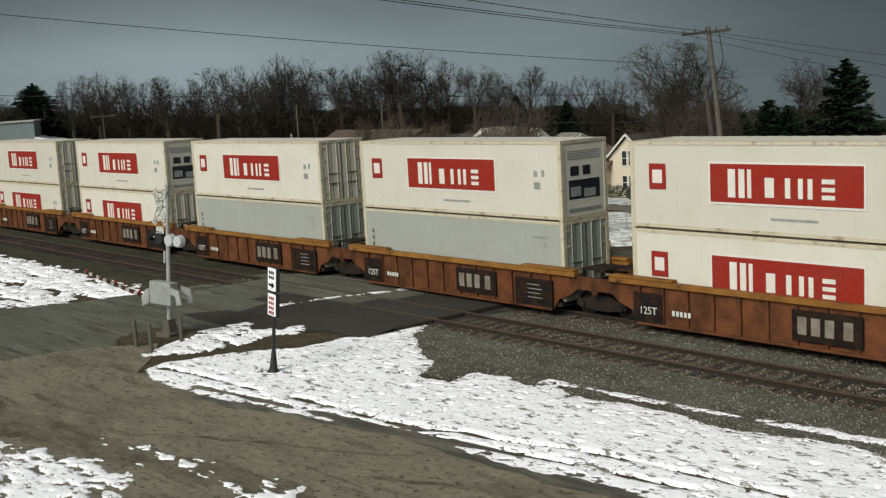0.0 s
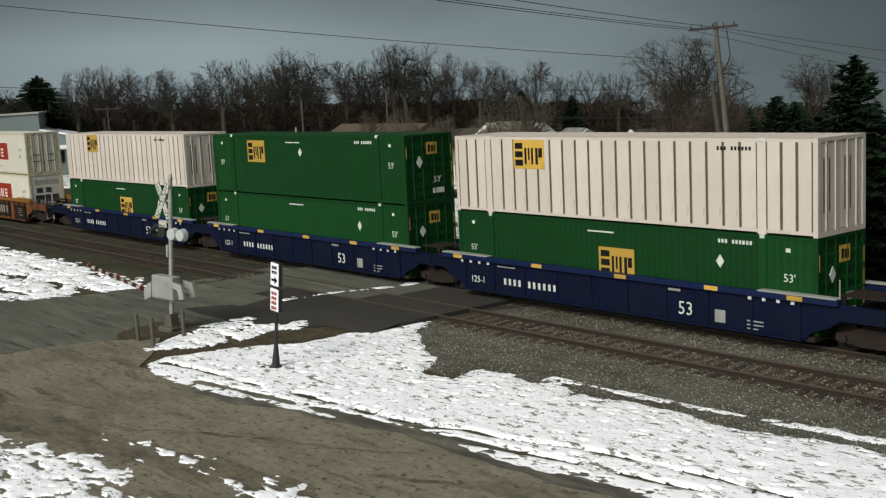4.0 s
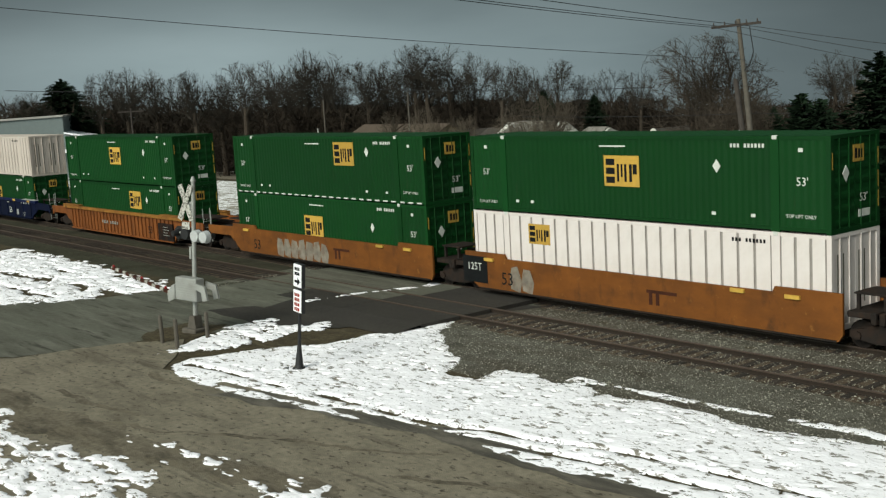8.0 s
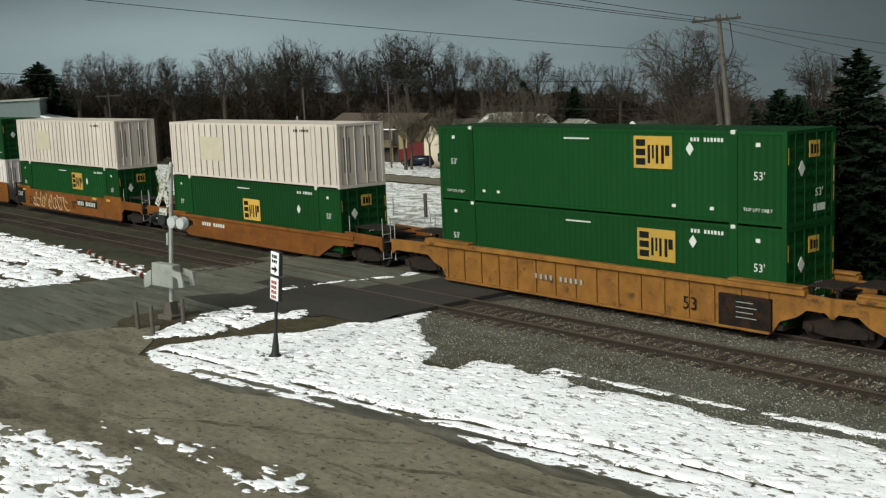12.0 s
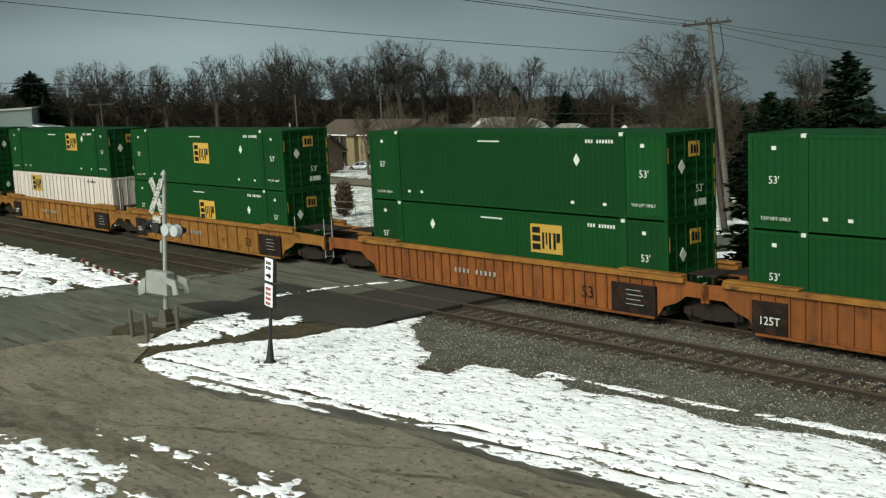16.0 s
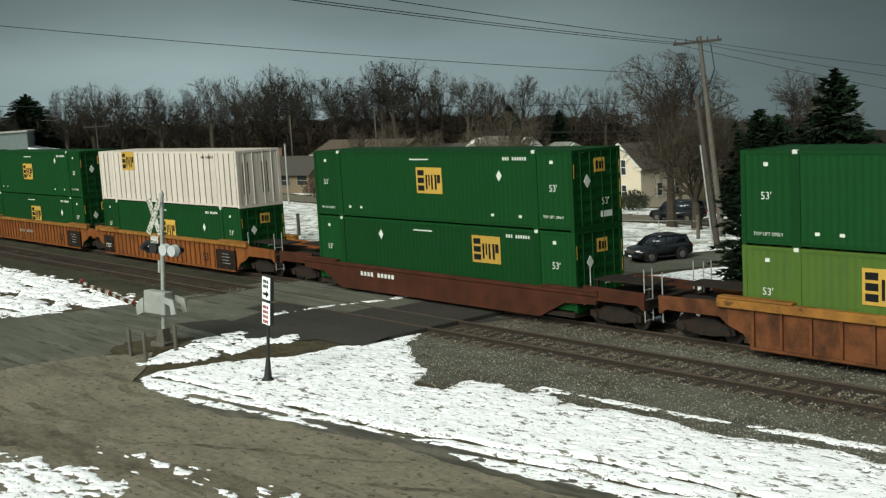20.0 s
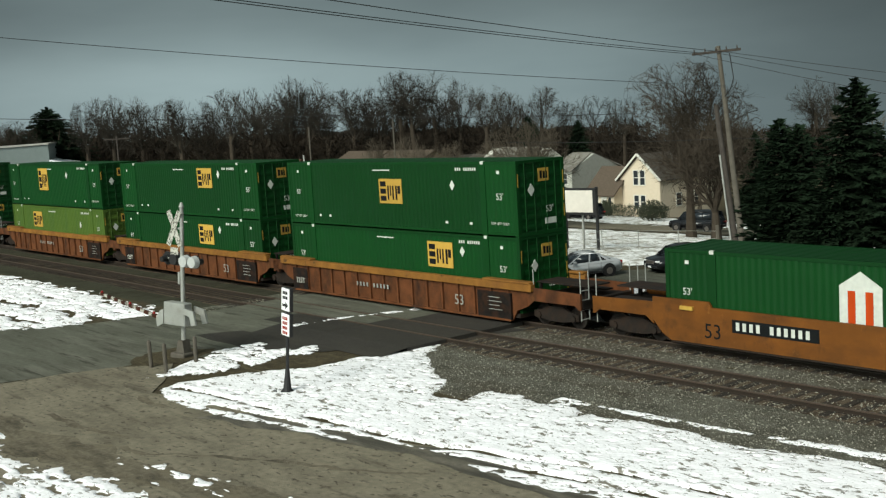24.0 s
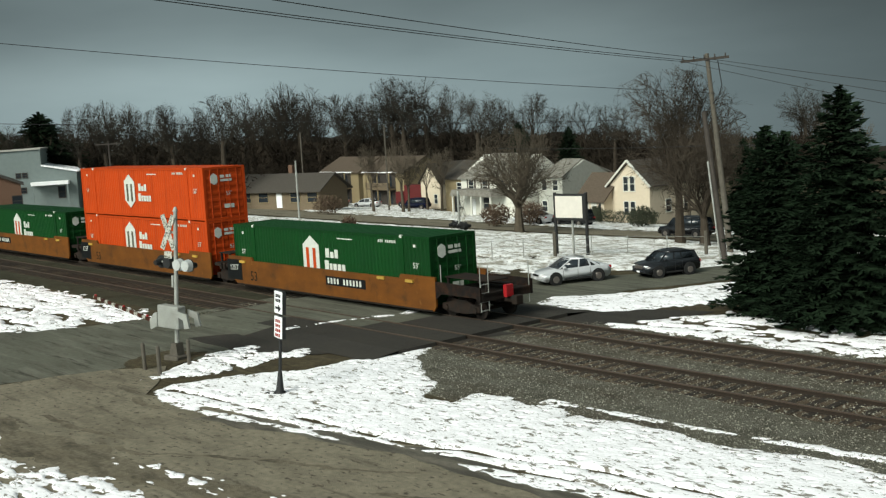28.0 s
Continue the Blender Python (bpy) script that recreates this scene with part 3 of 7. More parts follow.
    for k, line in enumerate(([(-33.8, 12.0), (-31.4, 12.0), (-29.0, 12.5)], [(-28.6, 11.9), (-27.4, 12.0), (-25.9, 13.1), (-24.6, 13.6)], [(-24.3, 13.9), (-22.3, 14.6), (-20.4, 15.7)], [(-33.6, 14.9), (-32.4, 14.6), (-31.5, 14.7)], [(-20.0, 14.2), (-17.5, 15.2), (-15.0, 15.6)])):
        sheet("mud_streak", line + [(x + 0.2, y + 0.28) for x, y in line[::-1]], GZ + 0.0107, M["mud"], "thin dark muddy streak on the lane", noise_amp=0.13, noise_scale=1.9, step=0.2)
    draped("road_street", [(-190, 80), (-122, 72.5), (-101, 71.0), (-74, 69.8), (-54, 71.3), (0, 74), (0, 84), (-54, 80.0), (-74, 77.6), (-101, 80.5), (-122, 83.5), (-190, 94)], 0.02, M["asphalt"], "grey residential street")
    # snow
    snow("wind-packed old snow with grass showing through beside the lane", [(-33.6, 15.7), (-34.0, 16.7), (-33.4, 18.7), (-32.3, 20.6), (-32.0, 22.6), (-31.7, 24.0), (-31.8, 25.8), (-30.8, 24.4), (-29.0, 22.9), (-26.9, 21.9), (-25.8, 20.5), (-24.8, 20.8), (-24.8, 22.0), (-23.9, 22.4), (-22.7, 21.6), (-22.1, 22.2), (-20.4, 21.9), (-18.1, 22.2), (-15.9, 21.9), (-14.2, 22.5), (-9, 22.6), (-9, 17.6), (-16.1, 17.2), (-17.4, 16.9), (-20.9, 16.9), (-23.1, 16.5), (-24.6, 16.2), (-26.8, 15.8), (-28.8, 15.5), (-31.2, 15.3)], cell=0.075, ragged=0.24, holes=0.27, height=0.05, ruts=[([(-33.4, 16.2), (-31.4, 16.5), (-29.3, 16.6), (-27.4, 16.9), (-25.0, 17.1), (-21.7, 17.3), (-20.8, 17.8), (-19.5, 18.0), (-17.5, 18.6), (-14.8, 18.9), (-9.0, 19.3)], 0.16), ([(-30.4, 15.75), (-28.0, 16.1), (-25.0, 16.5), (-22.0, 16.8), (-18.0, 17.6), (-14.0, 18.2)], 0.13)])
    snow("thin strip of snow between gravel and lane", [(-22.6, 22.45), (-18.1, 22.75), (-13.5, 23.2), (-9.5, 23.5), (-9.5, 23.7), (-13.5, 23.4), (-18.1, 22.95), (-22.6, 22.65)], cell=0.09, ragged=0.22, holes=0.3, height=0.05)
    snow("small snow ridge beside the signal mast", [(-35.4, 16.5), (-36.7, 18.3), (-37.4, 20.4), (-37.6, 21.8), (-36.4, 21.3), (-35.1, 22.8), (-34.2, 22.2), (-34.5, 20.6), (-34.7, 18.9), (-34.9, 17.1)], cell=0.09, ragged=0.6, holes=0.52, height=0.06)
    snow("snow on the verge across the road with wet gaps", [(-70, 23.2), (-63.5, 23.5), (-57.9, 23.4), (-53.5, 23.0), (-50.2, 23.5), (-47.5, 23.0), (-47.8, 20.8), (-48.6, 18.4), (-50.4, 16.3), (-62, 11), (-70, 15)], cell=0.14, ragged=0.7, holes=0.60, height=0.06, squash=0.9, ruts=[([(-64, 19.0), (-58, 19.6), (-53, 20.2), (-48.5, 20.3)], 0.35), ([(-66, 16.5), (-58, 17.8), (-50.5, 18.2)], 0.25)])
    snow("old snow in the near corner of the lane", [(-33, 9.8), (-29.0, 9.8), (-26.9, 10.2), (-26.3, 11.0), (-24.5, 10.6), (-22.5, 10.3), (-20, 9.2), (-20, 4), (-30, 2), (-38, 6)], cell=0.075, ragged=0.9, holes=0.58, height=0.05)
    snow("crumbs of snow along the lane's edge", [(-27.2, 11.6), (-25.9, 11.9), (-24.4, 12.1), (-22.8, 12.3), (-21.3, 12.7), (-19.5, 12.6), (-19.5, 11.9), (-22.2, 11.7), (-24.6, 11.5), (-27.0, 11.2)], cell=0.06, ragged=0.7, holes=0.80, height=0.05)
    snow("snow between the rails and the side street", [(-34.6, 34.3), (-31.0, 34.1), (-27.9, 39.4), (-26, 44), (-31.0, 43.2), (-33.2, 38.6), (-35.3, 36.0)], cell=0.2, ragged=0.5, holes=0.2, height=0.08)
    snow("patchy snow beside the far track under the spruces", [(-29.4, 32.2), (-26.6, 36.8), (-22, 36.3), (-17.3, 36.0), (-8, 36.5), (-8, 33), (-17.6, 32.6), (-22.6, 32.0), (-28.4, 31.7)], cell=0.16, ragged=0.7, holes=0.64, height=0.06, squash=0.5, ruts=[([(-28.5, 33.0), (-22, 33.7), (-15, 34.0), (-8, 34.6)], 0.3), ([(-26, 35.0), (-20, 35.2), (-12, 35.3)], 0.35), ([(-27, 34.0), (-24, 34.3)], 0.25)])
    snow("snow covered field behind the fence", [(-150, 68), (-122, 70.5), (-101, 69.0), (-74, 67.8), (-54, 69.2), (-30, 70), (-34, 50), (-37.2, 46.6), (-42.5, 41.5), (-48, 39.5), (-57, 39), (-77, 41), (-120, 46), (-150, 54)], cell=0.33, ragged=0.9, holes=0.62, height=0.08, squash=0.55, scaled=False, stuff="field_snow")
    snow("snow on the front yards beyond the street", [(-200, 98), (-122, 85.5), (-101, 82.5), (-74, 79.6), (-54, 82), (-20, 84), (-20, 92), (-72, 92), (-100, 96), (-125, 104), (-145, 118), (-200, 125)], cell=0.5, ragged=1.0, holes=0.62, height=0.10, squash=0.6, scaled=False, stuff="field_snow")



# ---- the two tracks ----
NEAR_RAILS, FAR_RAILS = (26.45, 27.97), (30.38, 31.90)
TRAIN_Y = 31.14


def build_tracks():
    for label, ys in (("near", NEAR_RAILS), ("far", FAR_RAILS)):
        trk = thing("railway_track", "rusty steel rails on dark timber ties in grey ballast", "railway track", at=pose(0, (ys[0] + ys[1]) / 2, 0), group="railway tracks", kind="structure")
        for y in (-0.76, 0.76):
            bm = boxes((-420, 220, y - 0.07, y + 0.07, -0.165, -0.15), (-420, 220, y - 0.012, y + 0.012, -0.15, -0.035))
            part("rail", bm, M["rail"], trk)
            part("rail_head", boxes((-420, 220, y - 0.036, y + 0.036, -0.035, 0.0)), M["rail_head"], trk, "polished rail head")
        tie = to_mesh("tie", boxes((-0.115, 0.115, -1.3, 1.3, -0.30, -0.15), bev=0.012), M["tie"])
        x, k = -100.0, 0
        far_vs, far_fs = [], []
        while x < 30:
            if not (-46.5 < x < -32.0):
                if -48 > x or x > 0:
                    b = len(far_vs)
                    far_vs += [(x + sx * 0.115, sy * 1.3, z) for z in (-0.3, -0.15) for sx, sy in ((-1, -1), (1, -1), (1, 1), (-1, 1))]
                    far_fs += [tuple(b + i for i in q) for q in ((4, 5, 6, 7), (0, 1, 5, 4), (1, 2, 6, 5), (2, 3, 7, 6), (3, 0, 4, 7))]
                else:
                    part("tie", tie, None, trk, at=pose(x, random.uniform(-0.05, 0.05), random.uniform(-0.012, 0.006), 0, 0, random.uniform(-1.2, 1.2)))
            x += 0.55
        tagged(part("tie_row", mesh_data("tie_row", far_vs, far_fs, M["tie"]), None, trk), kind="stuff")
    # ballast bed with a shoulder on both sides
    vs, fs = [], []
    prof = [(20.8, GZ - 0.12), (21.6, GZ + 0.0), (23.4, GZ + 0.0), (24.4, GZ + 0.0), (25.2, -0.18), (25.9, -0.178), (26.3, -0.174), (27.2, -0.178), (28.1, -0.174), (28.5, -0.178), (29.1, -0.19), (29.8, -0.178), (30.2, -0.174), (31.1, -0.178), (32.0, -0.174), (32.4, -0.178), (32.9, -0.19), (33.6, GZ - 0.03)]
    m = len(prof)
    for stone_mat, label, xs in (("ballast_old_dimmed", "dirty old ballast, darkened further for lens falloff", [-420, -300, -200, -150, -120] + [-100 + 0.5 * i for i in range(110)]), ("ballast", "grey crushed stone ballast", [-45.5 + 0.5 * i for i in range(131)] + [40, 80, 220])):
        vs, fs = [], []
        for x in xs:
            for y, z in prof:
                # the gravel spreads towards the lane only east of the crossing
                low = 0.12 if x < -30.5 and y < 24 else 0.0
                vs.append((x, y + 0.25 * noise.noise((x * 0.4, y, 0)), z - low + (0.01 if y < 24 else 0.03) * noise.noise((x * 1.1, y * 2, 4))))
        for i in range(len(xs) - 1):
            for j in range(m - 1):
                a = i * m + j
                fs.append((a, a + m, a + m + 1, a + 1))
        bed = mesh_data("ballast", vs, fs, M[stone_mat])
        bed.materials.append(M["ballast_rusty"])
        for k, f in enumerate(bed.polygons):
            f.material_index = 1 if any(lo < (prof[k % (m - 1)][0] + prof[k % (m - 1) + 1][0]) / 2 < hi for lo, hi in ((25.9, 28.5), (29.8, 32.4))) else 0
        tagged(new("ballast", bed), label, "ballast", kind="structure")
    # loose stones on the bed
    vs, fs = [], []
    rng = random.Random(4)
    for _ in range(44000):
        x = -4 - 44 * rng.random() ** 1.3
        y = rng.uniform(21.3, 33.3)
        if -46.5 < x < -32 + (y - 26) * 0.2 or (y < 22.8 and x < -30):
            continue
        r = rng.uniform(0.014, 0.038)
        z = (-0.172 if 25.6 < y < 32.5 else GZ + 0.0) + r * 0.3
        b = len(vs)
        for dx, dy, dz in ((1, 0, 0), (-0.2, 1, 0.1), (-0.9, -0.4, 0), (0.1, -0.8, 0.3), (0.1, 0.1, 0.9)):
            q = rng.uniform(0.7, 1.3) * r
            vs.append((x + dx * q, y + dy * q, z + dz * q))
        fs += [(b, b + 1, b + 4), (b + 1, b + 2, b + 4), (b + 2, b + 3, b + 4), (b + 3, b, b + 4)]
    tagged(new("loose_stones", mesh_data("loose_stones", vs, fs, M["stone"])), "loose pale ballast stones", "gravel", kind="stuff")
    # crossing surface: asphalt and timber panels between and beside the rails
    cross = thing("crossing_panel_set", "worn asphalt and timber crossing surface between the rails", "crossing", kind="structure")
    for a, b in ((24.6, 26.37), (26.56, 27.86), (28.08, 30.29), (30.50, 31.79), (32.0, 33.4)):
        for k in range(3):
            x0, x1 = -46.2 + k * 4.7 + (0.5 * math.sin(a * 3) if k else 0), -46.2 + (k + 1) * 4.7 - 0.03 + (0.5 * math.sin(a * 3) if k < 2 else 0)
            part("crossing_panel", boxes((x0, x1, a, b, -0.19, -0.012 if 26 < a < 32 and b < 32 else -0.02)), M["asphalt_light" if k < (2 if a > 26 else 1) else "asphalt_dark"], cross)
    for a, b, z0 in ((23.2, 24.6, 1), (33.4, 34.8, -1)):
        lo, hi = (a, b) if z0 > 0 else (b, a)
        for xa, xb, paving in ((-46.2, -40.6, "asphalt_light"), (-40.6, -32.1, "asphalt_dark")):
            bm = bmesh.new()
            q = [bm.verts.new(p) for p in ((xa, lo, GZ + 0.016), (xb, lo, GZ + 0.016), (xb, hi, -0.02), (xa, hi, -0.02))]
            bm.faces.new(q if z0 > 0 else q[::-1])
            part("ramp", bm, M[paving], cross)
    snow("crushed snow along the crossing's edge", [(-39.0, 23.9), (-39.1, 24.8), (-38.6, 25.9), (-38.5, 26.3), (-38.0, 27.6), (-37.4, 28.9), (-37.5, 30.3), (-37.3, 30.3), (-37.1, 28.9), (-37.7, 27.6), (-38.2, 26.3), (-38.3, 25.9), (-38.7, 24.8), (-38.7, 23.9)], cell=0.07, ragged=0.35, holes=0.60, height=0.03, base=-0.02)
# ---- the double-stack train ----
L53, L40 = 15.95, 12.0
CW, CH = 2.59, 2.90
BASE = 0.42
MESH = {}


def cached(key, build):
    if key not in MESH:
        MESH[key] = build()
    return MESH[key]


def corrugated(length, height, pitch, depth, material, sharp=0.25):
    """A wall of pressed sheet along x, standing on z 0, its face towards -y."""
    vs, fs, x, n = [], [], 0.0, max(1, int(round(length / pitch)))
    p = length / n
    prof = []
    for i in range(n):
        x = i * p
        prof += [(x, 0), (x + p * (0.5 - sharp / 2), 0), (x + p * 0.5, depth), (x + p * (1 - sharp / 2), depth)]
    prof.append((length, 0))
    for x, d in prof:
        vs += [(x, d, 0), (x, d, height)]
    for i in range(len(prof) - 1):
        a = 2 * i
        fs.append((a, a + 2, a + 3, a + 1))
    return mesh_data("side_wall", vs, fs, material)


def hexagon(cx, cz, w, h, y0, y1):
    return prism([(cx, cz - h / 2), (cx + w / 2, cz - h * 0.28), (cx + w / 2, cz + h * 0.28), (cx, cz + h / 2), (cx - w / 2, cz + h * 0.28), (cx - w / 2, cz - h * 0.28)], y0, y1)


def diamond(cx, cz, r, y0, y1):
    return prism([(cx, cz - r), (cx + r * 0.72, cz), (cx, cz + r), (cx - r * 0.72, cz)], y0, y1)


def container(kind, style):
    """kind: emp, slat, reefer, grey, hub. The origin is the near lower left corner; x runs along, y into it."""
    L = L40 if kind in ("reefer", "grey") else L53
    W = 2.44 if L == L40 else CW
    spec = {"green": ("green container", "green"), "lime": ("light green container", "lime"), "white": ("white container", "white"), "bright": ("bright white container", "bright_white"), "reefer": ("white reefer", "reefer"), "grey": ("grey container", "grey_box"), "red": ("red container", "red_box")}[style["color"]]
    wall = M[spec[1]]
    label = {"emp": "dark green corrugated steel freight container with a yellow panel", "slat": "white freight container with dark vertical seams", "reefer": "white refrigerated container with a red panel", "grey": "plain pale grey steel freight container", "hub": "corrugated freight container with a white hexagon emblem"}[kind]
    if style["color"] == "red":
        label = "bright orange-red corrugated freight container with a white hexagon emblem"
    if style["color"] == "lime":
        label = "faded light green corrugated freight container with a yellow panel"
    if kind == "hub" and style["color"] == "green":
        label = "green corrugated freight container with a white hexagon emblem"
    c = thing("freight_container", label, "container", group="containers on the train")
    y0 = (CW - W) / 2
    # frame
    fr = bmesh.new()
    for x in (0.0, L - 0.16):
        for y in (y0, y0 + W - 0.16):
            bm_box(fr, x, x + 0.16, y, y + 0.16, 0.0, CH)
    for z in (0.0, CH - 0.12):
        for y in (y0, y0 + W - 0.1):
            bm_box(fr, 0.16, L - 0.16, y + 0.0, y + 0.1, z + (0.055 if z == 0 else 0.0), z + (0.16 if z == 0 else 0.11))
        for x in (0.0, L - 0.12):
            bm_box(fr, x, x + 0.12, y0 + 0.16, y0 + W - 0.16, z, z + 0.16 if z == 0 else z + 0.12)
    part("frame", cached((kind, spec[1], "frame"), lambda: to_mesh("frame", fr, M["frame_rust"] if L == L40 else wall)), None, c, "rust-streaked frame" if L == L40 else "")
    # side walls
    if L == L53:
        cuts = [(0.16, 1.75), (2.05, L - 2.05), (L - 1.75, L - 0.16)]
        for x in (1.75, L - 2.05):
            part("post", cached((spec[1], "post"), lambda: to_mesh("post", boxes((0, 0.3, -0.012, 0.1, 0.0, CH - 0.0)), wall)), None, c, at=pose(x, y0, 0))
            part("corner_casting", cached("casting", lambda: to_mesh("corner_casting", boxes((0.06, 0.24, -0.03, 0.1, CH - 0.12, CH + 0.012), bev=0.02), M["mark_white"])), None, c, "pale steel lifting casting", at=pose(x, y0, 0))
    else:
        cuts = [(0.16, L - 0.16)]
    h = CH - 0.28
    for a, b in cuts:
        ln = b - a
        if kind == "slat":
            n = max(1, int(round(ln / 0.62)))
            pw = ln / n
            for i in range(n):
                part("wall_plate", cached((spec[1], "plate", round(pw, 3)), lambda: to_mesh("wall_plate", boxes((0.05, pw - 0.05, 0.0, 0.03, 0, h), bev=0.006), wall)), None, c, at=pose(a + i * pw, y0 - 0.005, 0.16))
            me = cached((spec[1], "plain", round(ln, 2)), lambda: corrugated(ln, h, 0.62, 0.01, wall, 0.1))
            part("seam_backing", cached(("seam", spec[1], round(ln, 2)), lambda: to_mesh("seam_backing", boxes((0, ln, 0.02, 0.05, 0, h)), M["slot_pale" if style["color"] == "bright" else "slot"])), None, c, at=pose(a, y0 + 0.02, 0.16))
        elif kind == "reefer" or kind == "grey":
            me = cached((spec[1], "flat", round(ln, 2)), lambda: corrugated(ln, h, 0.9, 0.006, wall, 0.1))
        elif kind == "hub":
            me = cached((spec[1], "corr", round(ln, 2)), lambda: corrugated(ln, h, 0.26, 0.018, wall, 0.5))
        else:
            me = cached((spec[1], "fine", round(ln, 2)), lambda: corrugated(ln, h, 0.25, 0.010, wall, 0.5))
        if kind != "slat":
            part("side_wall", me, None, c, at=pose(a, y0 + 0.02, 0.16))
        part("side_wall", me, None, c, at=pose(b, y0 + W - 0.02, 0.16, 0, 0, 180))
    # roof and floor
    part("roof", cached((spec[1], "roof", L), lambda: corrugated(L - 0.1, W - 0.1, 0.5, 0.02, wall, 0.4)), None, c, at=pose(0.05, y0 + W - 0.05, CH - 0.02, 90))
    part("floor", cached(("floor", L), lambda: to_mesh("floor", boxes((0.1, L - 0.1, y0 + 0.1, y0 + W - 0.1, 0.05, 0.12)), M["under"])), None, c)
    # end walls; the one towards +x has doors or a cooling unit
    part("front_wall", cached((spec[1], "front", W), lambda: to_mesh("front_wall", boxes((0.03, 0.08, y0 + 0.16, y0 + W - 0.16, 0.16, CH - 0.12)), wall)), None, c)
    end = style.get("end", "doors")
    if end == "unit":
        u = part("cooling_unit", cached("cool", lambda: to_mesh("cooling_unit", boxes((L - 0.10, L - 0.03, y0 + 0.16, y0 + W - 0.16, 0.16, CH - 0.12), bev=0.01), M["reefer"])), None, c, "white cooling unit with dark intakes")
        part("intake", cached("intake", lambda: to_mesh("intake", boxes((L - 0.035, L - 0.015, y0 + 0.4, y0 + W - 0.4, 0.75, 1.45), (L - 0.035, L - 0.015, y0 + 0.5, y0 + 0.95, 1.6, 1.95), (L - 0.035, L - 0.015, y0 + 1.15, y0 + 1.55, 1.6, 1.95), bev=0.01), M["glass"])), None, u)
        part("machinery", cached("machin", lambda: to_mesh("machinery", boxes((L - 0.02, L, y0 + 0.5, y0 + 1.0, 0.85, 1.2), (L - 0.02, L, y0 + 1.2, y0 + 1.8, 0.8, 1.1), (L - 0.03, L - 0.01, y0 + 0.35, y0 + W - 0.35, 0.3, 0.42)), M["galv"])), None, u)
        part("upper_grille", cached("ugril", lambda: to_mesh("upper_grille", boxes(*[(L - 0.03, L - 0.015, y0 + 0.35, y0 + W - 0.35, 2.2 + i * 0.09, 2.24 + i * 0.09) for i in range(4)]), M["galv"])), None, u)
    else:
        for k in range(2):
            ya = y0 + 0.17 + k * (W - 0.34) / 2
            d = part("door", cached((spec[1], "door", W, L), lambda: to_mesh("door", boxes((L - 0.09, L - 0.04, 0.01, (W - 0.34) / 2 - 0.01, 0.17, CH - 0.13), bev=0.008), wall)), None, c, at=pose(0, ya, 0))
            for q in (0.28, 0.78):
                part("lock_rod", cached(("rod", spec[1]), lambda: to_mesh("lock_rod", tube((L - 0.015, 0, 0.1), (L - 0.015, 0, CH - 0.1), 0.026, n=6), M["frame_rust"] if kind == "reefer" else wall)), None, d, "steel locking rod", at=pose(0, q, 0))
            if L == L40:
                for q in (0.02, 0.5, 1.02):
                    part("door_seal", cached("dseal", lambda: to_mesh("door_seal", boxes((L - 0.042, L - 0.03, -0.012, 0.012, 0.2, CH - 0.16)), M["slot"])), None, d, at=pose(0, q, 0))
                for z in (0.45, 1.2, 1.95, 2.55):
                    part("hinge", cached("hinge", lambda: to_mesh("hinge", boxes((L - 0.04, L - 0.005, 0.0, 0.22, -0.06, 0.06), bev=0.01), M["frame_rust"])), None, d, at=pose(0, 0.0 if k == 0 else 0.82, z))
                for z in (0.9, 1.35):
                    part("door_handle", cached("dhandle", lambda: to_mesh("door_handle", boxes((L - 0.02, L + 0.004, 0.25, 0.85, -0.03, 0.03)), M["slot"])), None, d, at=pose(0, 0, z))
            if kind == "slat":
                for q in (0.2, 0.5, 0.8):
                    part("seam", cached(("dseam", L), lambda: to_mesh("seam", boxes((L - 0.042, L - 0.034, -0.03, 0.03, 0.6, 2.2)), M["slot"])), None, d, at=pose(0, q, 0.1))
            elif L == L53:
                part("door_ridge", cached((spec[1], "dr", L), lambda: corrugated(2.4, (W - 0.34) / 2 - 0.1, 0.4, 0.03, wall, 0.5)), None, d, at=Matrix(((0, -1, 0, L - 0.015), (0, 0, 1, 0.05), (1, 0, 0, 0.25), (0, 0, 0, 1))))
    # markings on the side towards the camera
    F = y0 + 0.005
    up = pose(0, 0, 0, 90)

    def mark(name, key, make, material, at=None, lab=""):
        return part(name, cached(key, lambda: to_mesh(name, make(), material)), None, c, lab, at=at)
    if L == L53 and kind != "hub" or kind == "slat":
        if style.get("logo") is not None:
            cx, cz = style["logo"]
            tall = 1.42 if style.get("tall") else 1.0
            e = mark("yellow_panel", ("panel", tall), lambda: boxes((-0.80, 0.80, -0.02, 0.0, -0.53 * tall, 0.53 * tall), bev=0.004), M["sign_yellow"], pose(cx, F, cz) @ Matrix.Scale(0.72 if style.get("small") else 1.0, 4), "yellow panel with dark emblem shapes")
            pieces("emblem_shape", [(x0, x1, -0.026, -0.018, z0 * tall, z1 * tall) for x0, x1, z0, z1 in ((-0.70, -0.30, 0.20, 0.42), (-0.70, -0.30, -0.11, 0.11), (-0.70, -0.30, -0.42, -0.20), (-0.20, -0.10, -0.36, 0.24), (-0.02, 0.06, -0.20, 0.24), (0.14, 0.24, -0.36, 0.24), (0.36, 0.48, -0.36, 0.24), (0.52, 0.70, -0.10, 0.24))], M["mark_black"], e)
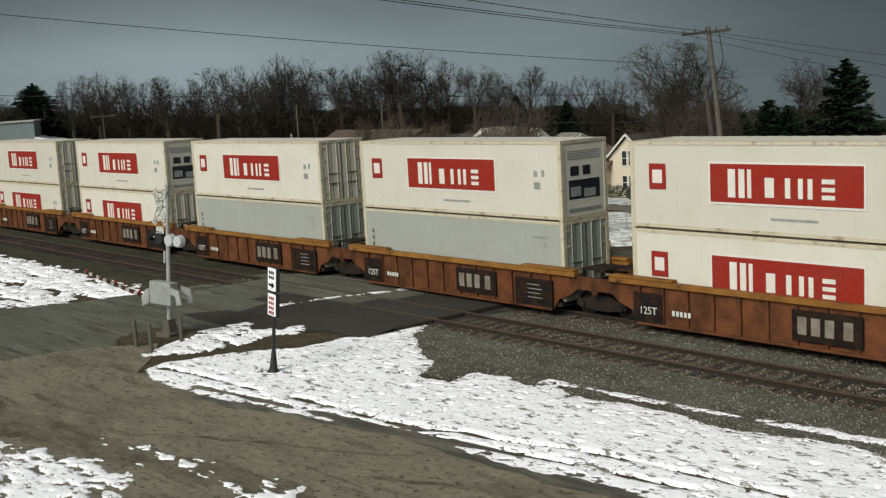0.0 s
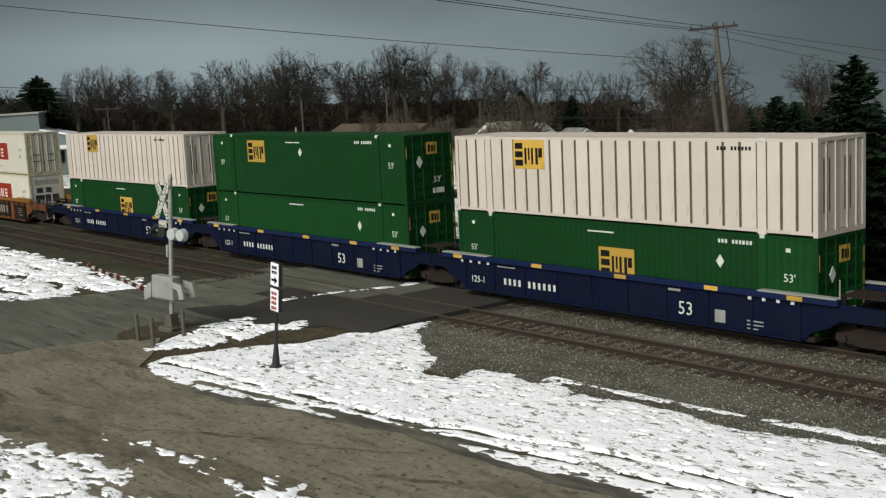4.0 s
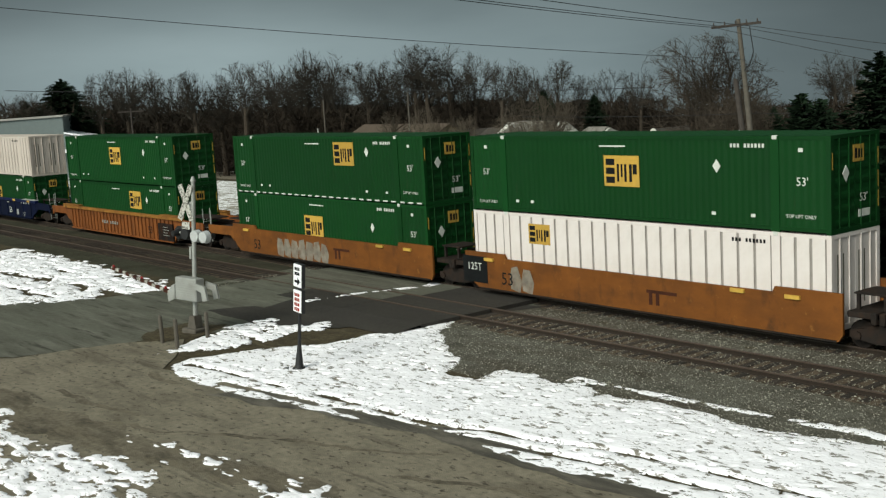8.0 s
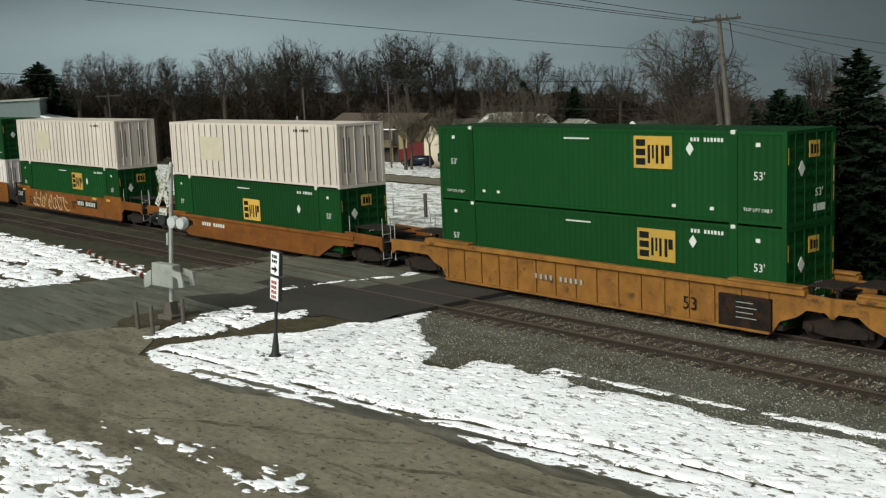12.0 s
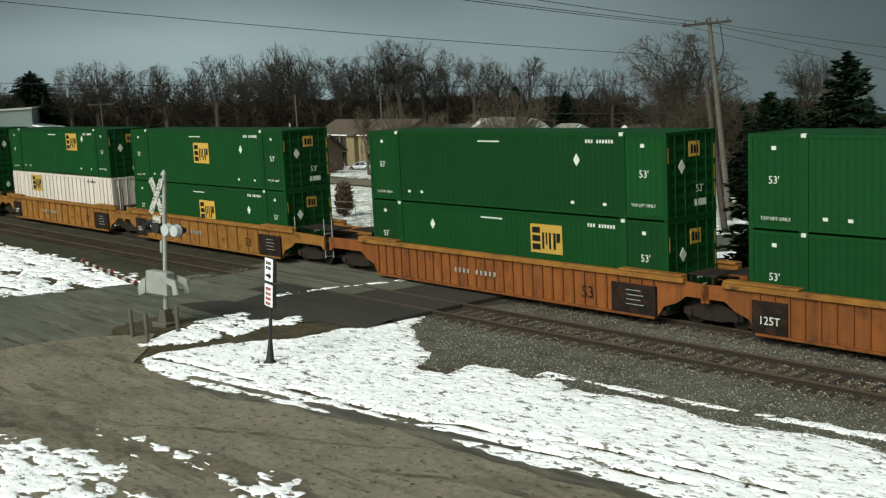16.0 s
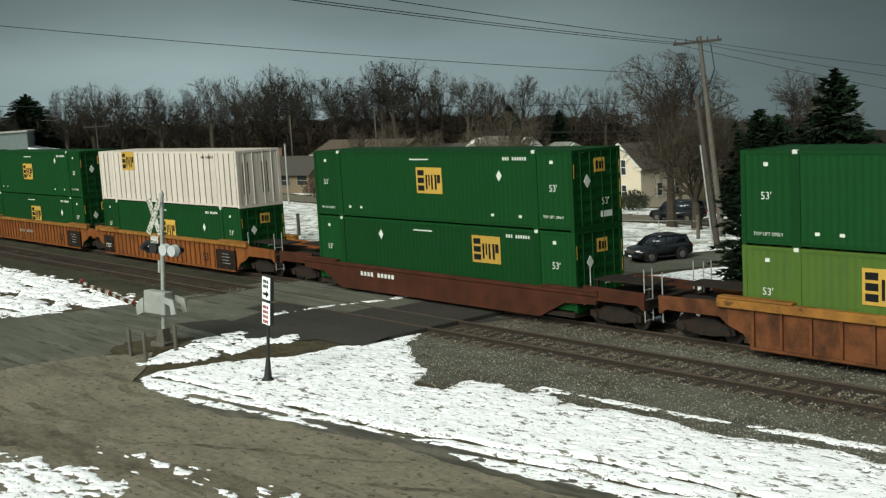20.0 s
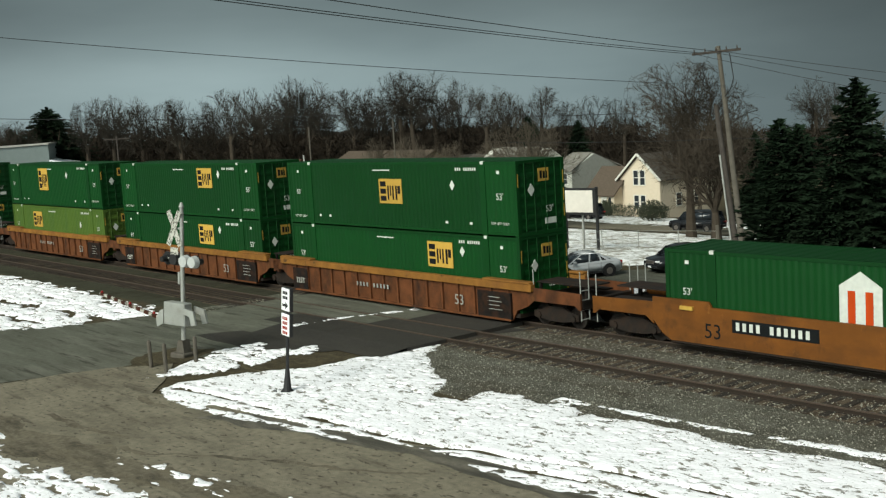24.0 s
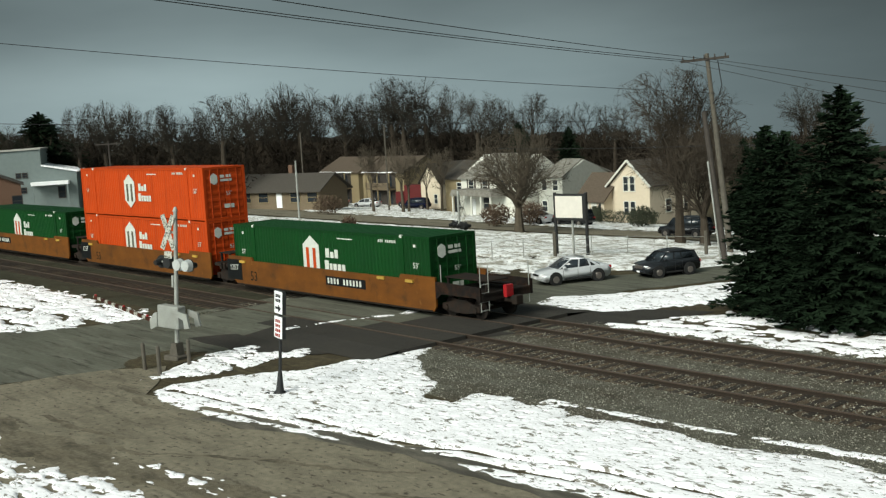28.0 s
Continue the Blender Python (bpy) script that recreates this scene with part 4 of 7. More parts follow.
    if kind in ("emp", "hub"):
        mark("notice_bar", "bar1", lambda: boxes((-0.6, 0.6, -0.008, 0, -0.025, 0.025)), M["mark_white"], pose(L * (0.47 if kind == "emp" else 0.62), F + (0.0), CH - 0.35))
        pieces("serial_bar", [(-0.62 + i * 0.13, -0.54 + i * 0.13, -0.008, 0, -0.06, 0.06) for i in range(10) if i != 3], M["mark_white"], c, at=pose(L - 2.9, F, CH - 0.30))
        mark("small_label", "bar3", lambda: boxes((-0.08, 0.08, -0.008, 0, -0.06, 0.06)), M["mark_white"], pose(L - 1.0, F, CH - 0.42))
        mark("small_label", "bar3", None, None, pose(0.9, F, CH - 0.42))
        lettering("53'", 0.36, M["mark_white"], c, pose(L - 0.95, F - 0.01, 1.52 if not style.get("hi") else 1.42, 90))
        lettering("53'", 0.33, M["mark_white"], c, pose(0.9, F - 0.01, 1.40 if not style.get("hi") else 1.42, 90))
    if kind == "emp":
        if style.get("diamond"):
            mark("hazard_diamond", "dia", lambda: diamond(0, 0, 0.215, -0.012, 0), M["mark_white"], pose(style["diamond"][0], F, style["diamond"][1]), "white blank placard diamond")
        for x in (2.6, 3.4, L - 4.2, L - 2.7):
            if style.get("hi"):
                mark("small_label", "bar4", lambda: boxes((-0.08, 0.08, -0.008, 0, -0.05, 0.05)), M["mark_white"], pose(x, F, 0.45))
    if style.get("hi"):
        lettering("TOP LIFT ONLY", 0.15, M["mark_white"], c, pose(0.95, F - 0.01, 0.32, 90))
        lettering("TOP LIFT ONLY", 0.15, M["mark_white"], c, pose(L - 1.0, F - 0.01, 0.45, 90))
    if kind == "slat":
        pieces("serial_bar", [(-0.62 + i * 0.13, -0.54 + i * 0.13, -0.008, 0, -0.06, 0.06) for i in range(10) if i != 3], M["mark_black"], c, at=pose(L - 2.9, F - 0.006, CH - 0.32))
        if style.get("logo") is None:
            mark("faded_panel", "fadedp", lambda: boxes((-1.2, 1.2, -0.006, 0, -0.62, 0.62)), M["faded"], pose(4.5, F - 0.006, 1.55), "yellowed square of old paint")
    if style.get("dashes"):
        for k in range(26):
            part("reflective_dash", cached("dash", lambda: to_mesh("reflective_dash", boxes((-0.17, 0.17, -0.012, 0.0, 0.05, 0.11)), M["mark_white"])), None, c, at=pose(0.4 + k * 0.605, F - 0.004, 0))
    if kind == "emp":
        part("yellow_panel", cached(("epanel", L), lambda: to_mesh("yellow_panel", boxes((L - 0.02, L, -0.28, 0.28, -0.25, 0.25)), M["sign_yellow"])), None, c, at=pose(0, y0 + 1.45, 2.3))
        pieces("emblem_shape", ((L - 0.001, L + 0.005, -0.2, -0.08, -0.15, 0.15), (L - 0.001, L + 0.005, -0.03, 0.08, -0.15, 0.12), (L - 0.001, L + 0.005, 0.12, 0.2, -0.15, 0.12)), M["mark_black"], c, at=pose(0, y0 + 1.45, 2.3))
        part("hazard_diamond", cached(("edia", L), lambda: to_mesh("hazard_diamond", diamond(0, 0, 0.24, 0.0, 0.02), M["mark_white"])), None, c, at=pose(L + 0.022, y0 + 0.75, 1.75, 0, 0, 90))
        lettering("53'", 0.36, M["mark_white"], c, pose(L + 0.004, y0 + 1.7, 0.85, 90, 0, 90))
        part("label_bar", cached(("elab", L), lambda: to_mesh("label_bar", boxes((L - 0.02, L - 0.002, -0.3, 0.3, -0.11, 0.11)), M["mark_white"])), None, c, at=pose(0, y0 + 1.75, 0.5))
        for yy, z in ((0.06, 1.9), (W - 0.10, 1.9), (W - 0.10, 1.2), (W - 0.10, 0.6)):
            part("reflector_strip", cached(("eref", L), lambda: to_mesh("reflector_strip", boxes((L - 0.02, L + 0.004, 0.0, 0.04, 0.0, 0.5)), M["sign_yellow"])), None, c, at=pose(0, y0 + yy, z))
    if kind == "reefer":
        p = mark("red_panel", "kpanel", lambda: boxes((-2.62, 2.62, -0.012, 0, -0.60, 0.60)), M["red_sign"], pose(L * 0.49, F, 1.60), "red panel with white emblem shapes")
        part("panel_border", cached("kborder", lambda: to_mesh("panel_border", boxes((-2.69, 2.69, -0.008, 0, -0.67, 0.67)), M["emblem_white"])), None, p, "white border of the panel")
        pieces("emblem_shape", [(x0, x1, -0.02, -0.01, z0, z1) for x0, x1, z0, z1 in ((-1.95, -1.68, -0.44, 0.44), (-1.56, -1.34, -0.44, 0.44), (-1.24, -1.10, -0.44, 0.44), (-0.62, -0.30, -0.40, 0.20), (0.08, 0.26, -0.40, 0.20), (0.52, 0.68, -0.40, 0.20), (0.84, 1.00, -0.40, 0.20), (1.30, 1.72, 0.06, 0.20), (1.30, 1.72, -0.17, -0.04), (1.30, 1.72, -0.40, -0.27))], M["emblem_white"], p)
        q = mark("small_emblem", "ksmall", lambda: boxes((-0.34, 0.34, -0.012, 0, -0.42, 0.42)), M["red_sign"], pose(1.15, F, 1.75))
        part("emblem_centre", cached("ksc", lambda: to_mesh("emblem_centre", boxes((-0.2, 0.2, -0.02, -0.01, -0.22, 0.22)), M["bright_white"])), None, q)
        mark("notice_bar", "kbar", lambda: boxes((-0.8, 0.8, -0.006, 0, -0.035, 0.035)), M["galv"], pose(L * 0.52, F, 0.55))
        pieces("label_block", ((-0.3, -0.12, -0.006, 0, 0.0, 0.22), (0.1, 0.25, -0.006, 0, 0.0, 0.25), (-0.3, 0.0, -0.006, 0, -0.45, -0.2)), M["galv"], c, at=pose(L - 1.1, F, 1.6))
    if kind == "grey":
        pieces("serial_bar", [(-0.06, 0.06, -0.006, 0, i * 0.28, i * 0.28 + 0.16) for i in range(6)], M["slot"], c, at=pose(0.6, F, 0.45))
        pieces("label_block", ((-0.4, 0.4, -0.006, 0, -0.04, 0.04), (0.1, 0.3, -0.006, 0, -0.4, -0.2)), M["galv"], c, at=pose(L - 1.2, F, 2.3))
    if kind == "hub":
        cx = style.get("logo", (6.6, 1.3))[0]
        hz = style.get("logo", (6.6, 1.3))[1]
        e = mark("white_hexagon", "hex", lambda: hexagon(0, 0, 1.35, 2.0, -0.02, 0), M["mark_white"], pose(cx, F, hz), "white hexagon emblem")
        pieces("emblem_shape", ((-0.40, -0.16, -0.03, -0.018, -0.62, 0.42), (0.16, 0.40, -0.03, -0.018, -0.62, 0.42)), M["red_box" if style["color"] == "green" else "slot"], e)
        pieces("name_bar", ((1.2, 1.5, -0.012, 0, 0.02, 0.45), (1.58, 1.85, -0.012, 0, 0.02, 0.30), (1.93, 2.2, -0.012, 0, 0.02, 0.42), (1.1, 1.42, -0.012, 0, -0.58, -0.12), (1.5, 1.7, -0.012, 0, -0.58, -0.25), (1.78, 2.05, -0.012, 0, -0.58, -0.25), (2.13, 2.4, -0.012, 0, -0.58, -0.25), (2.48, 2.72, -0.012, 0, -0.58, -0.25)), M["mark_white"], c, at=pose(cx, F, hz))
        part("white_hexagon", cached("ehex", lambda: to_mesh("white_hexagon", hexagon(0, 0, 0.42, 0.62, 0, 0.02), M["mark_white"])), None, c, at=pose(L + 0.022, y0 + 0.65, 2.25, 0, 0, 90))
        pieces("name_bar", ((L - 0.02, L, 1.05, 1.3, 2.3, 2.45), (L - 0.02, L, 1.4, 1.7, 2.3, 2.45), (L - 0.02, L, 1.05, 1.75, 2.1, 2.22)), M["mark_white"], c, at=pose(0, y0, 0))
        lettering("53'", 0.30, M["mark_white"], c, pose(L + 0.004, y0 + 1.5, 1.35, 90, 0, 90))
        part("label_bar", cached(("elab", L), lambda: to_mesh("label_bar", boxes((L - 0.02, L - 0.002, -0.3, 0.3, -0.11, 0.11)), M["mark_white"])), None, c, at=pose(0, y0 + 1.5, 0.75))
    return c


def bogie(parent, x, cap):
    b = part("bogie", cached("bogie", lambda: to_mesh("bogie", boxes((-0.35, 0.35, -0.95, 0.95, 0.45, 0.85), (-0.2, 0.2, -1.1, 1.1, 0.5, 0.7), bev=0.03), M["under"])), None, parent, "dark rusty two-axle bogie", at=pose(x, 0, 0))

    def frame_mesh():
        bm = bmesh.new()
        for y in (-0.06,):
            bm_prism(bm, [(-1.15, 0.36), (-0.75, 0.30), (-0.35, 0.24), (0.35, 0.24), (0.75, 0.30), (1.15, 0.36), (1.15, 0.58), (0.7, 0.66), (0.35, 0.80), (-0.35, 0.80), (-0.7, 0.66), (-1.15, 0.58)], y, y + 0.12)
            for q in (-0.89, 0.89):
                bm_tube(bm, (q, y - 0.06, 0.43), (q, y + 0.06, 0.43), 0.13, n=8)
        return to_mesh("side_frame", bm, M["under"])
    for y in (-1.06, 1.06):
        part("side_frame", cached("sideframe", frame_mesh), None, b, at=pose(0, y, 0))
    for q in (-0.89, 0.89):
        def wheels():
            bm = bmesh.new()
            for y in (-0.83, 0.70):
                bm_tube(bm, (0, y, 0), (0, y + 0.13, 0), 0.42, n=20)
            bm_tube(bm, (0, -0.8, 0), (0, 0.8, 0), 0.08, n=8)
            return to_mesh("wheelset", bm, M["under"])
        part("wheelset", cached("wheels", wheels), None, b, "steel wheel pair on an axle", at=pose(q, 0, 0.43))


def well_unit(style, L, left_end, right_end, last=False, number=False):
    """One well of a stack car. x 0 is the container's left end, y 0 the train's middle, z 0 the rail head."""
    body = {"yellow": "yellow_car", "orange": "rusty_orange", "smooth": "orange_car", "rust": "rust_car", "brown": "brown_car", "slant": "orange_car", "redslant": "red_car", "blue": "blue_car"}[style]
    trim = {"yellow": "yellow_car", "rust": "yellow_car", "redslant": "red_car", "blue": "blue_sill", "orange": "yellow_car", "brown": "brown_car"}.get(style, body)
    words = {"yellow": "dirty yellow-orange ribbed", "orange": "orange-brown ribbed", "smooth": "smooth orange-brown", "rust": "rusty brown ribbed, yellow-railed", "brown": "smooth brown", "slant": "orange slant-ended", "redslant": "oxide red slant-ended", "blue": "dark blue"}[style]
    u = thing("well_car", words + " steel container well car on bogies", "rail car", group="well cars of the train")
    B = M[body]
    a, b = -0.45, L + 0.45
    y0, y1 = -1.47, -1.38
    slope = style in ("slant", "redslant")
    key = (style, L)
    top = 1.62
    foot = 0.27 if style == "blue" else 0.13
    for side in (1, -1):
        flip = pose(0, 0, 0) if side == 1 else pose(L, 0, 0, 0, 0, 180)
        if slope:
            pts = [(a - 0.6, 0.85), (a + 0.9, 0.78), (a + 2.2, 0.15), (b - 2.2, 0.15), (b - 0.9, 0.78), (b + 0.6, 0.85), (b + 0.6, 1.14), (a - 0.6, 1.14)]
        elif style in ("smooth", "brown"):
            pts = [(a, 0.9), (a + 0.35, 0.5), (a + 0.8, 0.24), (b - 0.15, 0.24), (b, 0.45), (b, 1.68), (b - 2.3, 1.68), (b - 2.4, 1.5), (a + 2.4, 1.5), (a + 2.3, 1.68), (a, 1.68)]
        else:
            pts = [(a, 0.75), (a + 0.55, 0.55), (a + 0.85, foot), (b - 0.85, foot), (b - 0.55, 0.55), (b, 0.75), (b, 1.5), (a, 1.5)]
        sw = part("well_side", cached((key, "side"), lambda: to_mesh("well_side", prism(pts, y0, y1), B)), None, u, at=flip)
        if not slope and style not in ("smooth", "brown"):
            part("top_sill", cached((key, "sill"), lambda: to_mesh("top_sill", boxes((a - 0.35, b + 0.35, y0 - 0.13, y1 + 0.02, 1.34 if style == "rust" and L == L53 else 1.44, top), bev=0.015), M[trim])), None, u, "worn top rail of the well", at=flip)
            for x0 in (a - 0.3, b - 2.35):
                part("end_sill", cached((key, "esill"), lambda: to_mesh("end_sill", boxes((0, 2.65, y0 - 0.15, y1 + 0.1, top, top + (0.05 if style == "blue" else 0.09)), bev=0.02), M["galv" if style == "blue" else trim])), None, u, at=flip @ pose(x0, 0, 0))
            n = int((b - a - 1.9) / {"blue": 1.6, "rust": 0.98, "yellow": 0.98}.get(style, 0.50))
            for i in range(n + 1):
                part("rib", cached((key, "rib"), lambda: to_mesh("rib", prism([(-0.045, foot + 0.02), (0.045, foot + 0.02), (0.045, 1.47), (-0.045, 1.47)], y0 - {"rust": 0.09, "blue": 0.035}.get(style, 0.06), y0), M[body])), None, u, at=flip @ pose(a + 0.95 + (b - a - 1.9) * i / n, 0, 0))
            part("bottom_sill", cached((key, "bsill"), lambda: to_mesh("bottom_sill", boxes((a + 0.85, b - 0.85, y0 - 0.12, y1, foot - 0.02, foot + 0.07), bev=0.012), M[body])), None, u, at=flip)
        elif slope:
            part("top_sill", cached((key, "sill"), lambda: to_mesh("top_sill", boxes((a - 0.7, b + 0.7, y0 - 0.05, y1 + 0.02, 1.14, 1.28), bev=0.015), M[trim])), None, u, at=flip)
            for x0 in (a - 0.7, b - 2.0):
                part("end_sill", cached((key, "esill"), lambda: to_mesh("end_sill", boxes((0, 2.7, y0 - 0.06, y1 + 0.1, 1.28, 1.37), bev=0.02), M[trim])), None, u, at=flip @ pose(x0, 0, 0))
        else:
            part("bottom_sill", cached((key, "bsill"), lambda: to_mesh("bottom_sill", boxes((a + 0.8, b - 0.2, y0 - 0.03, y1, 0.22, 0.28)), M["under"])), None, u, at=flip)
        if style == "blue" or style in ("smooth", "brown"):
            for x in ((0.2, 4.6, 8.6, L - 3.6, L - 0.6) if style == "blue" else (1.0, L - 3.2, L - 1.2)):
                part("reflector", cached((key, "refl"), lambda: to_mesh("reflector", boxes((-0.26, 0.26, y0 - (0.137 if style == "blue" else 0.075), y0 - 0.0, 1.36 if style != "blue" else 1.47, 1.48 if style != "blue" else 1.61)), M["sign_yellow"])), None, u, "yellow reflective plate", at=flip @ pose(x, 0, 0))
    part("well_floor", cached((key, "floor"), lambda: to_mesh("well_floor", boxes((a + 0.5, b - 0.5, -1.38, 1.38, 0.24, 0.4)), M["under"])), None, u)
    # markings on the near side
    Y = y0 - 0.062 if style not in ("smooth", "brown", "slant", "redslant") else y0 - 0.004
    if style in ("yellow", "orange", "rust"):
        for x, wide in ((L - 1.3, 0.95),) if left_end else ((0.9, 0.62), (L - 1.3, 0.95)):
            part("data_panel", cached(("dpanel", wide), lambda: to_mesh("data_panel", boxes((-wide, wide, y0 - 0.112, y0 - 0.02, 0.19, 1.20)), M["grime"])), None, u, "black grimy stencil panel", at=pose(x, 0, 0))
        if not left_end:
            lettering("125T", 0.36, M["mark_white"], u, pose(0.9, y0 - 0.118, 0.5, 90))
        pieces("stencil_bar", [(-0.4, 0.35 - 0.12 * (i % 2), y0 - 0.118, y0 - 0.11, 0.5 + i * 0.16, 0.525 + i * 0.16) for i in range(4)], M["galv"], u, at=pose(L - 1.2, 0, 0))
        if L == L40:
            bay = part("logo_panel", cached("ttxbay", lambda: to_mesh("logo_panel", boxes((-1.15, 1.15, y0 - 0.10, y0 - 0.02, 0.34, 1.28), bev=0.01), M["grime"])), None, u, "dark panel with pale emblem blocks", at=pose(7.5, 0, 0))
            pieces("emblem_shape", [(x, x + 0.30, y0 - 0.108, y0 - 0.098, 0.55, 1.08) for x in (-0.95, -0.50, -0.05, 0.55)], M["graffiti_fill"], bay)
            pieces("stencil_bar", [(0.0 + 0.16 * i, 0.10 + 0.16 * i, y0 - 0.108, y0 - 0.098, 0.55, 0.72) for i in range(5)], M["mark_white"], u, at=pose(1.9, 0, 0))
        if L == L53:
            lettering("53", 0.6, M["mark_black" if style != "rust" else "galv"], u, pose(L - 3.4, y0 - (0.093 if style == "rust" else 0.066), 0.5, 90))
        pieces("reporting_bar", [(-1.2 + i * 0.25, -1.09 + i * 0.25, y0 - (0.096 if style == "rust" else 0.066), y0 - (0.088 if style == "rust" else 0.052), 0.74, 0.92) for i in range(10) if i != 4], M["galv"], u, at=pose(L * 0.42, 0, 0)) if L == L53 else None
    if style == "blue":
        lettering("53", 0.62, M["mark_white"], u, pose(11.3, Y - 0.006, 0.55, 90))
        lettering("125-1", 0.36, M["mark_white"], u, pose(1.3, Y - 0.006, 0.6, 90))
        pieces("reporting_bar", [(-1.3 + i * 0.26, -1.18 + i * 0.26, y0 - 0.012, y0 - 0.002, 0.64, 0.88) for i in range(11) if i != 4], M["mark_white"], u, at=pose(4.0, 0, 0))
        pieces("stencil_bar", ((0, 1.0, y0 - 0.07, y0 - 0.055, 1.3, 1.34), (8.2, 8.7, y0 - 0.07, y0 - 0.055, 1.28, 1.36), (10.0, 10.4, y0 - 0.01, y0 - 0.002, 0.45, 0.85), (11.2, 11.8, y0 - 0.01, y0 - 0.002, 0.62, 0.66), (11.2, 11.8, y0 - 0.01, y0 - 0.002, 0.50, 0.54), (11.2, 11.6, y0 - 0.01, y0 - 0.002, 0.38, 0.42), (4.0, 5.3, y0 - 0.065, y0 - 0.055, 1.5, 1.54)), M["galv"], u, at=pose(2.4, 0, 0))
        for k in range(4):
            for x in (0.4, L - 2.2):
                part("lock_bracket", cached("lockbr", lambda: to_mesh("lock_bracket", boxes((-0.06, 0.06, y0 - 0.075, y0 - 0.05, 1.25, 1.5)), M["mark_white"])), None, u, at=pose(x + k * 0.5, 0, 0.08))
    if style in ("smooth", "brown"):
        if not left_end:
            part("data_panel", cached("dpanels", lambda: to_mesh("data_panel", boxes((-0.7, 0.75, y0 - 0.012, y0, 0.45, 1.5)), M["mark_black"])), None, u, at=pose(0.1, 0, 0))
            lettering("125T", 0.42, M["mark_white"], u, pose(0.1, y0 - 0.014, 0.95, 90))
        lettering("53", 0.7, M["mark_black"], u, pose(2.0, y0 - 0.006, 0.5, 90))
        if number:
            nb = part("data_panel", cached("numplate", lambda: to_mesh("data_panel", boxes((-1.55, 1.55, y0 - 0.01, y0, -0.21, 0.21)), M["mark_black"])), None, u, at=pose(11.4 if style == "smooth" else (10.0 if last else 4.3), 0, 1.0))
            pieces("reporting_bar", [(-1.40 + i * 0.25, -1.27 + i * 0.25, y0 - 0.018, y0 - 0.008, -0.13, 0.13) for i in range(11) if i != 4], M["mark_white"], nb)
    if style == "smooth":
        rg = random.Random(77 if left_end else 78)
        for k in range(13 if number else 0):
            x0, hgt, fat = 2.4 + k * 0.46 + rg.uniform(-0.1, 0.1), rg.uniform(0.5, 1.1), rg.uniform(0.22, 0.48)
            n, z0 = 9, 0.32 + rg.uniform(0, 0.12)
            loop = [(x0 + fat * math.cos(0.5 + q * 0.62) * rg.uniform(0.7, 1.2) + 0.05 * q * (k % 3 == 0), z0 + hgt / 2 + hgt / 2 * math.sin(0.5 + q * 0.62 * (1 + k % 2 * 0.3))) for q in range(n)]
            vs, fs = [], []
            for q, (xa, za) in enumerate(loop):
                vs += [(xa + dx, y0 + dy, za + dz) for dx, dy, dz in ((-0.026, -0.008, -0.026), (0.026, -0.008, 0.026), (0.026, 0.0, 0.026), (-0.026, 0.0, -0.026))]
                if q:
                    fs += [(4 * q - 4 + e, 4 * q - 4 + (e + 1) % 4, 4 * q + (e + 1) % 4, 4 * q + e) for e in range(4)]
            part("graffiti_stroke", mesh_data("graffiti_stroke", vs, fs, M["graffiti"]), None, u, "thin pale spray-paint loop")
        if not number:
            for k in range(7 if left_end else 2):
                x0 = (4.0 if left_end else 2.2) + k * 0.66
                part("graffiti_fill", prism([(x0, 0.28 + rg.uniform(0, 0.12)), (x0 + 0.5, 0.26), (x0 + 0.62, 0.7), (x0 + rg.uniform(0.35, 0.6), 1.1 + rg.uniform(0, 0.2)), (x0 + 0.05, 1.2), (x0 - 0.06, 0.75)], y0 - 0.005, y0), M["graffiti_fill"], u, "grey block of old spray paint")
        part("graffiti_mark", boxes((9.1, 9.25, y0 - 0.008, y0, 0.55, 0.95), (9.4, 9.55, y0 - 0.008, y0, 0.55, 0.95), (9.0, 10.3, y0 - 0.008, y0, 0.95, 1.06)), M["red_car"], u, "dark red spray-paint bars")
    if slope:
        pieces("reporting_bar", [(-1.3 + i * 0.24, -1.14 + i * 0.24, y0 - 0.01, y0, 0.80, 0.98) for i in range(10) if i != 4], M["mark_white"], u, at=pose(4.6, 0, 0))
    # end platforms, bogies, couplers
    ends = [(b, 1, right_end, True)]
    ends.append((a, -1, left_end, left_end))
    for x, s, free, has_bogie in ends:
        reach = 1.25 if not free else 2.75
        def plat():
            return to_mesh("end_platform", boxes((0, reach, -1.25, 1.25, 0.98, 1.16), (0, reach - 0.1, -0.35, 0.35, 0.7, 0.98), (reach - 0.18, reach, -1.35, 1.35, 0.85, 1.2), bev=0.02), M["under"])
        part("end_platform", cached(("plat", free), plat), None, u, at=pose(x, 0, 0) if s > 0 else pose(x, 0, 0, 0, 0, 180))
        def deck():
            return to_mesh("walkway", boxes((0.05, reach - 0.05, -0.95, 0.2, 1.62, 1.67), (0.1, 0.2, -0.9, -0.8, 1.16, 1.62), (reach - 0.3, reach - 0.2, -0.9, -0.8, 1.16, 1.62), (0.1, reach - 0.4, 0.35, 0.75, 1.3, 1.36)), M["under"])
        part("walkway", cached(("deck", free), deck), None, u, "steel grating walkway over the bogie", at=pose(x, 0, 0) if s > 0 else pose(x, 0, 0, 0, 0, 180))
        def arch():
            bm = bmesh.new()
            bm_prism(bm, [(0, 0.75), (0.35, 1.0), (reach - 0.3, 1.0), (reach - 0.1, 0.85), (reach, 0.85), (reach, 1.45), (0, 1.5)], -1.46, -1.38)
            return to_mesh("end_side", bm, M["grime"] if last else B)
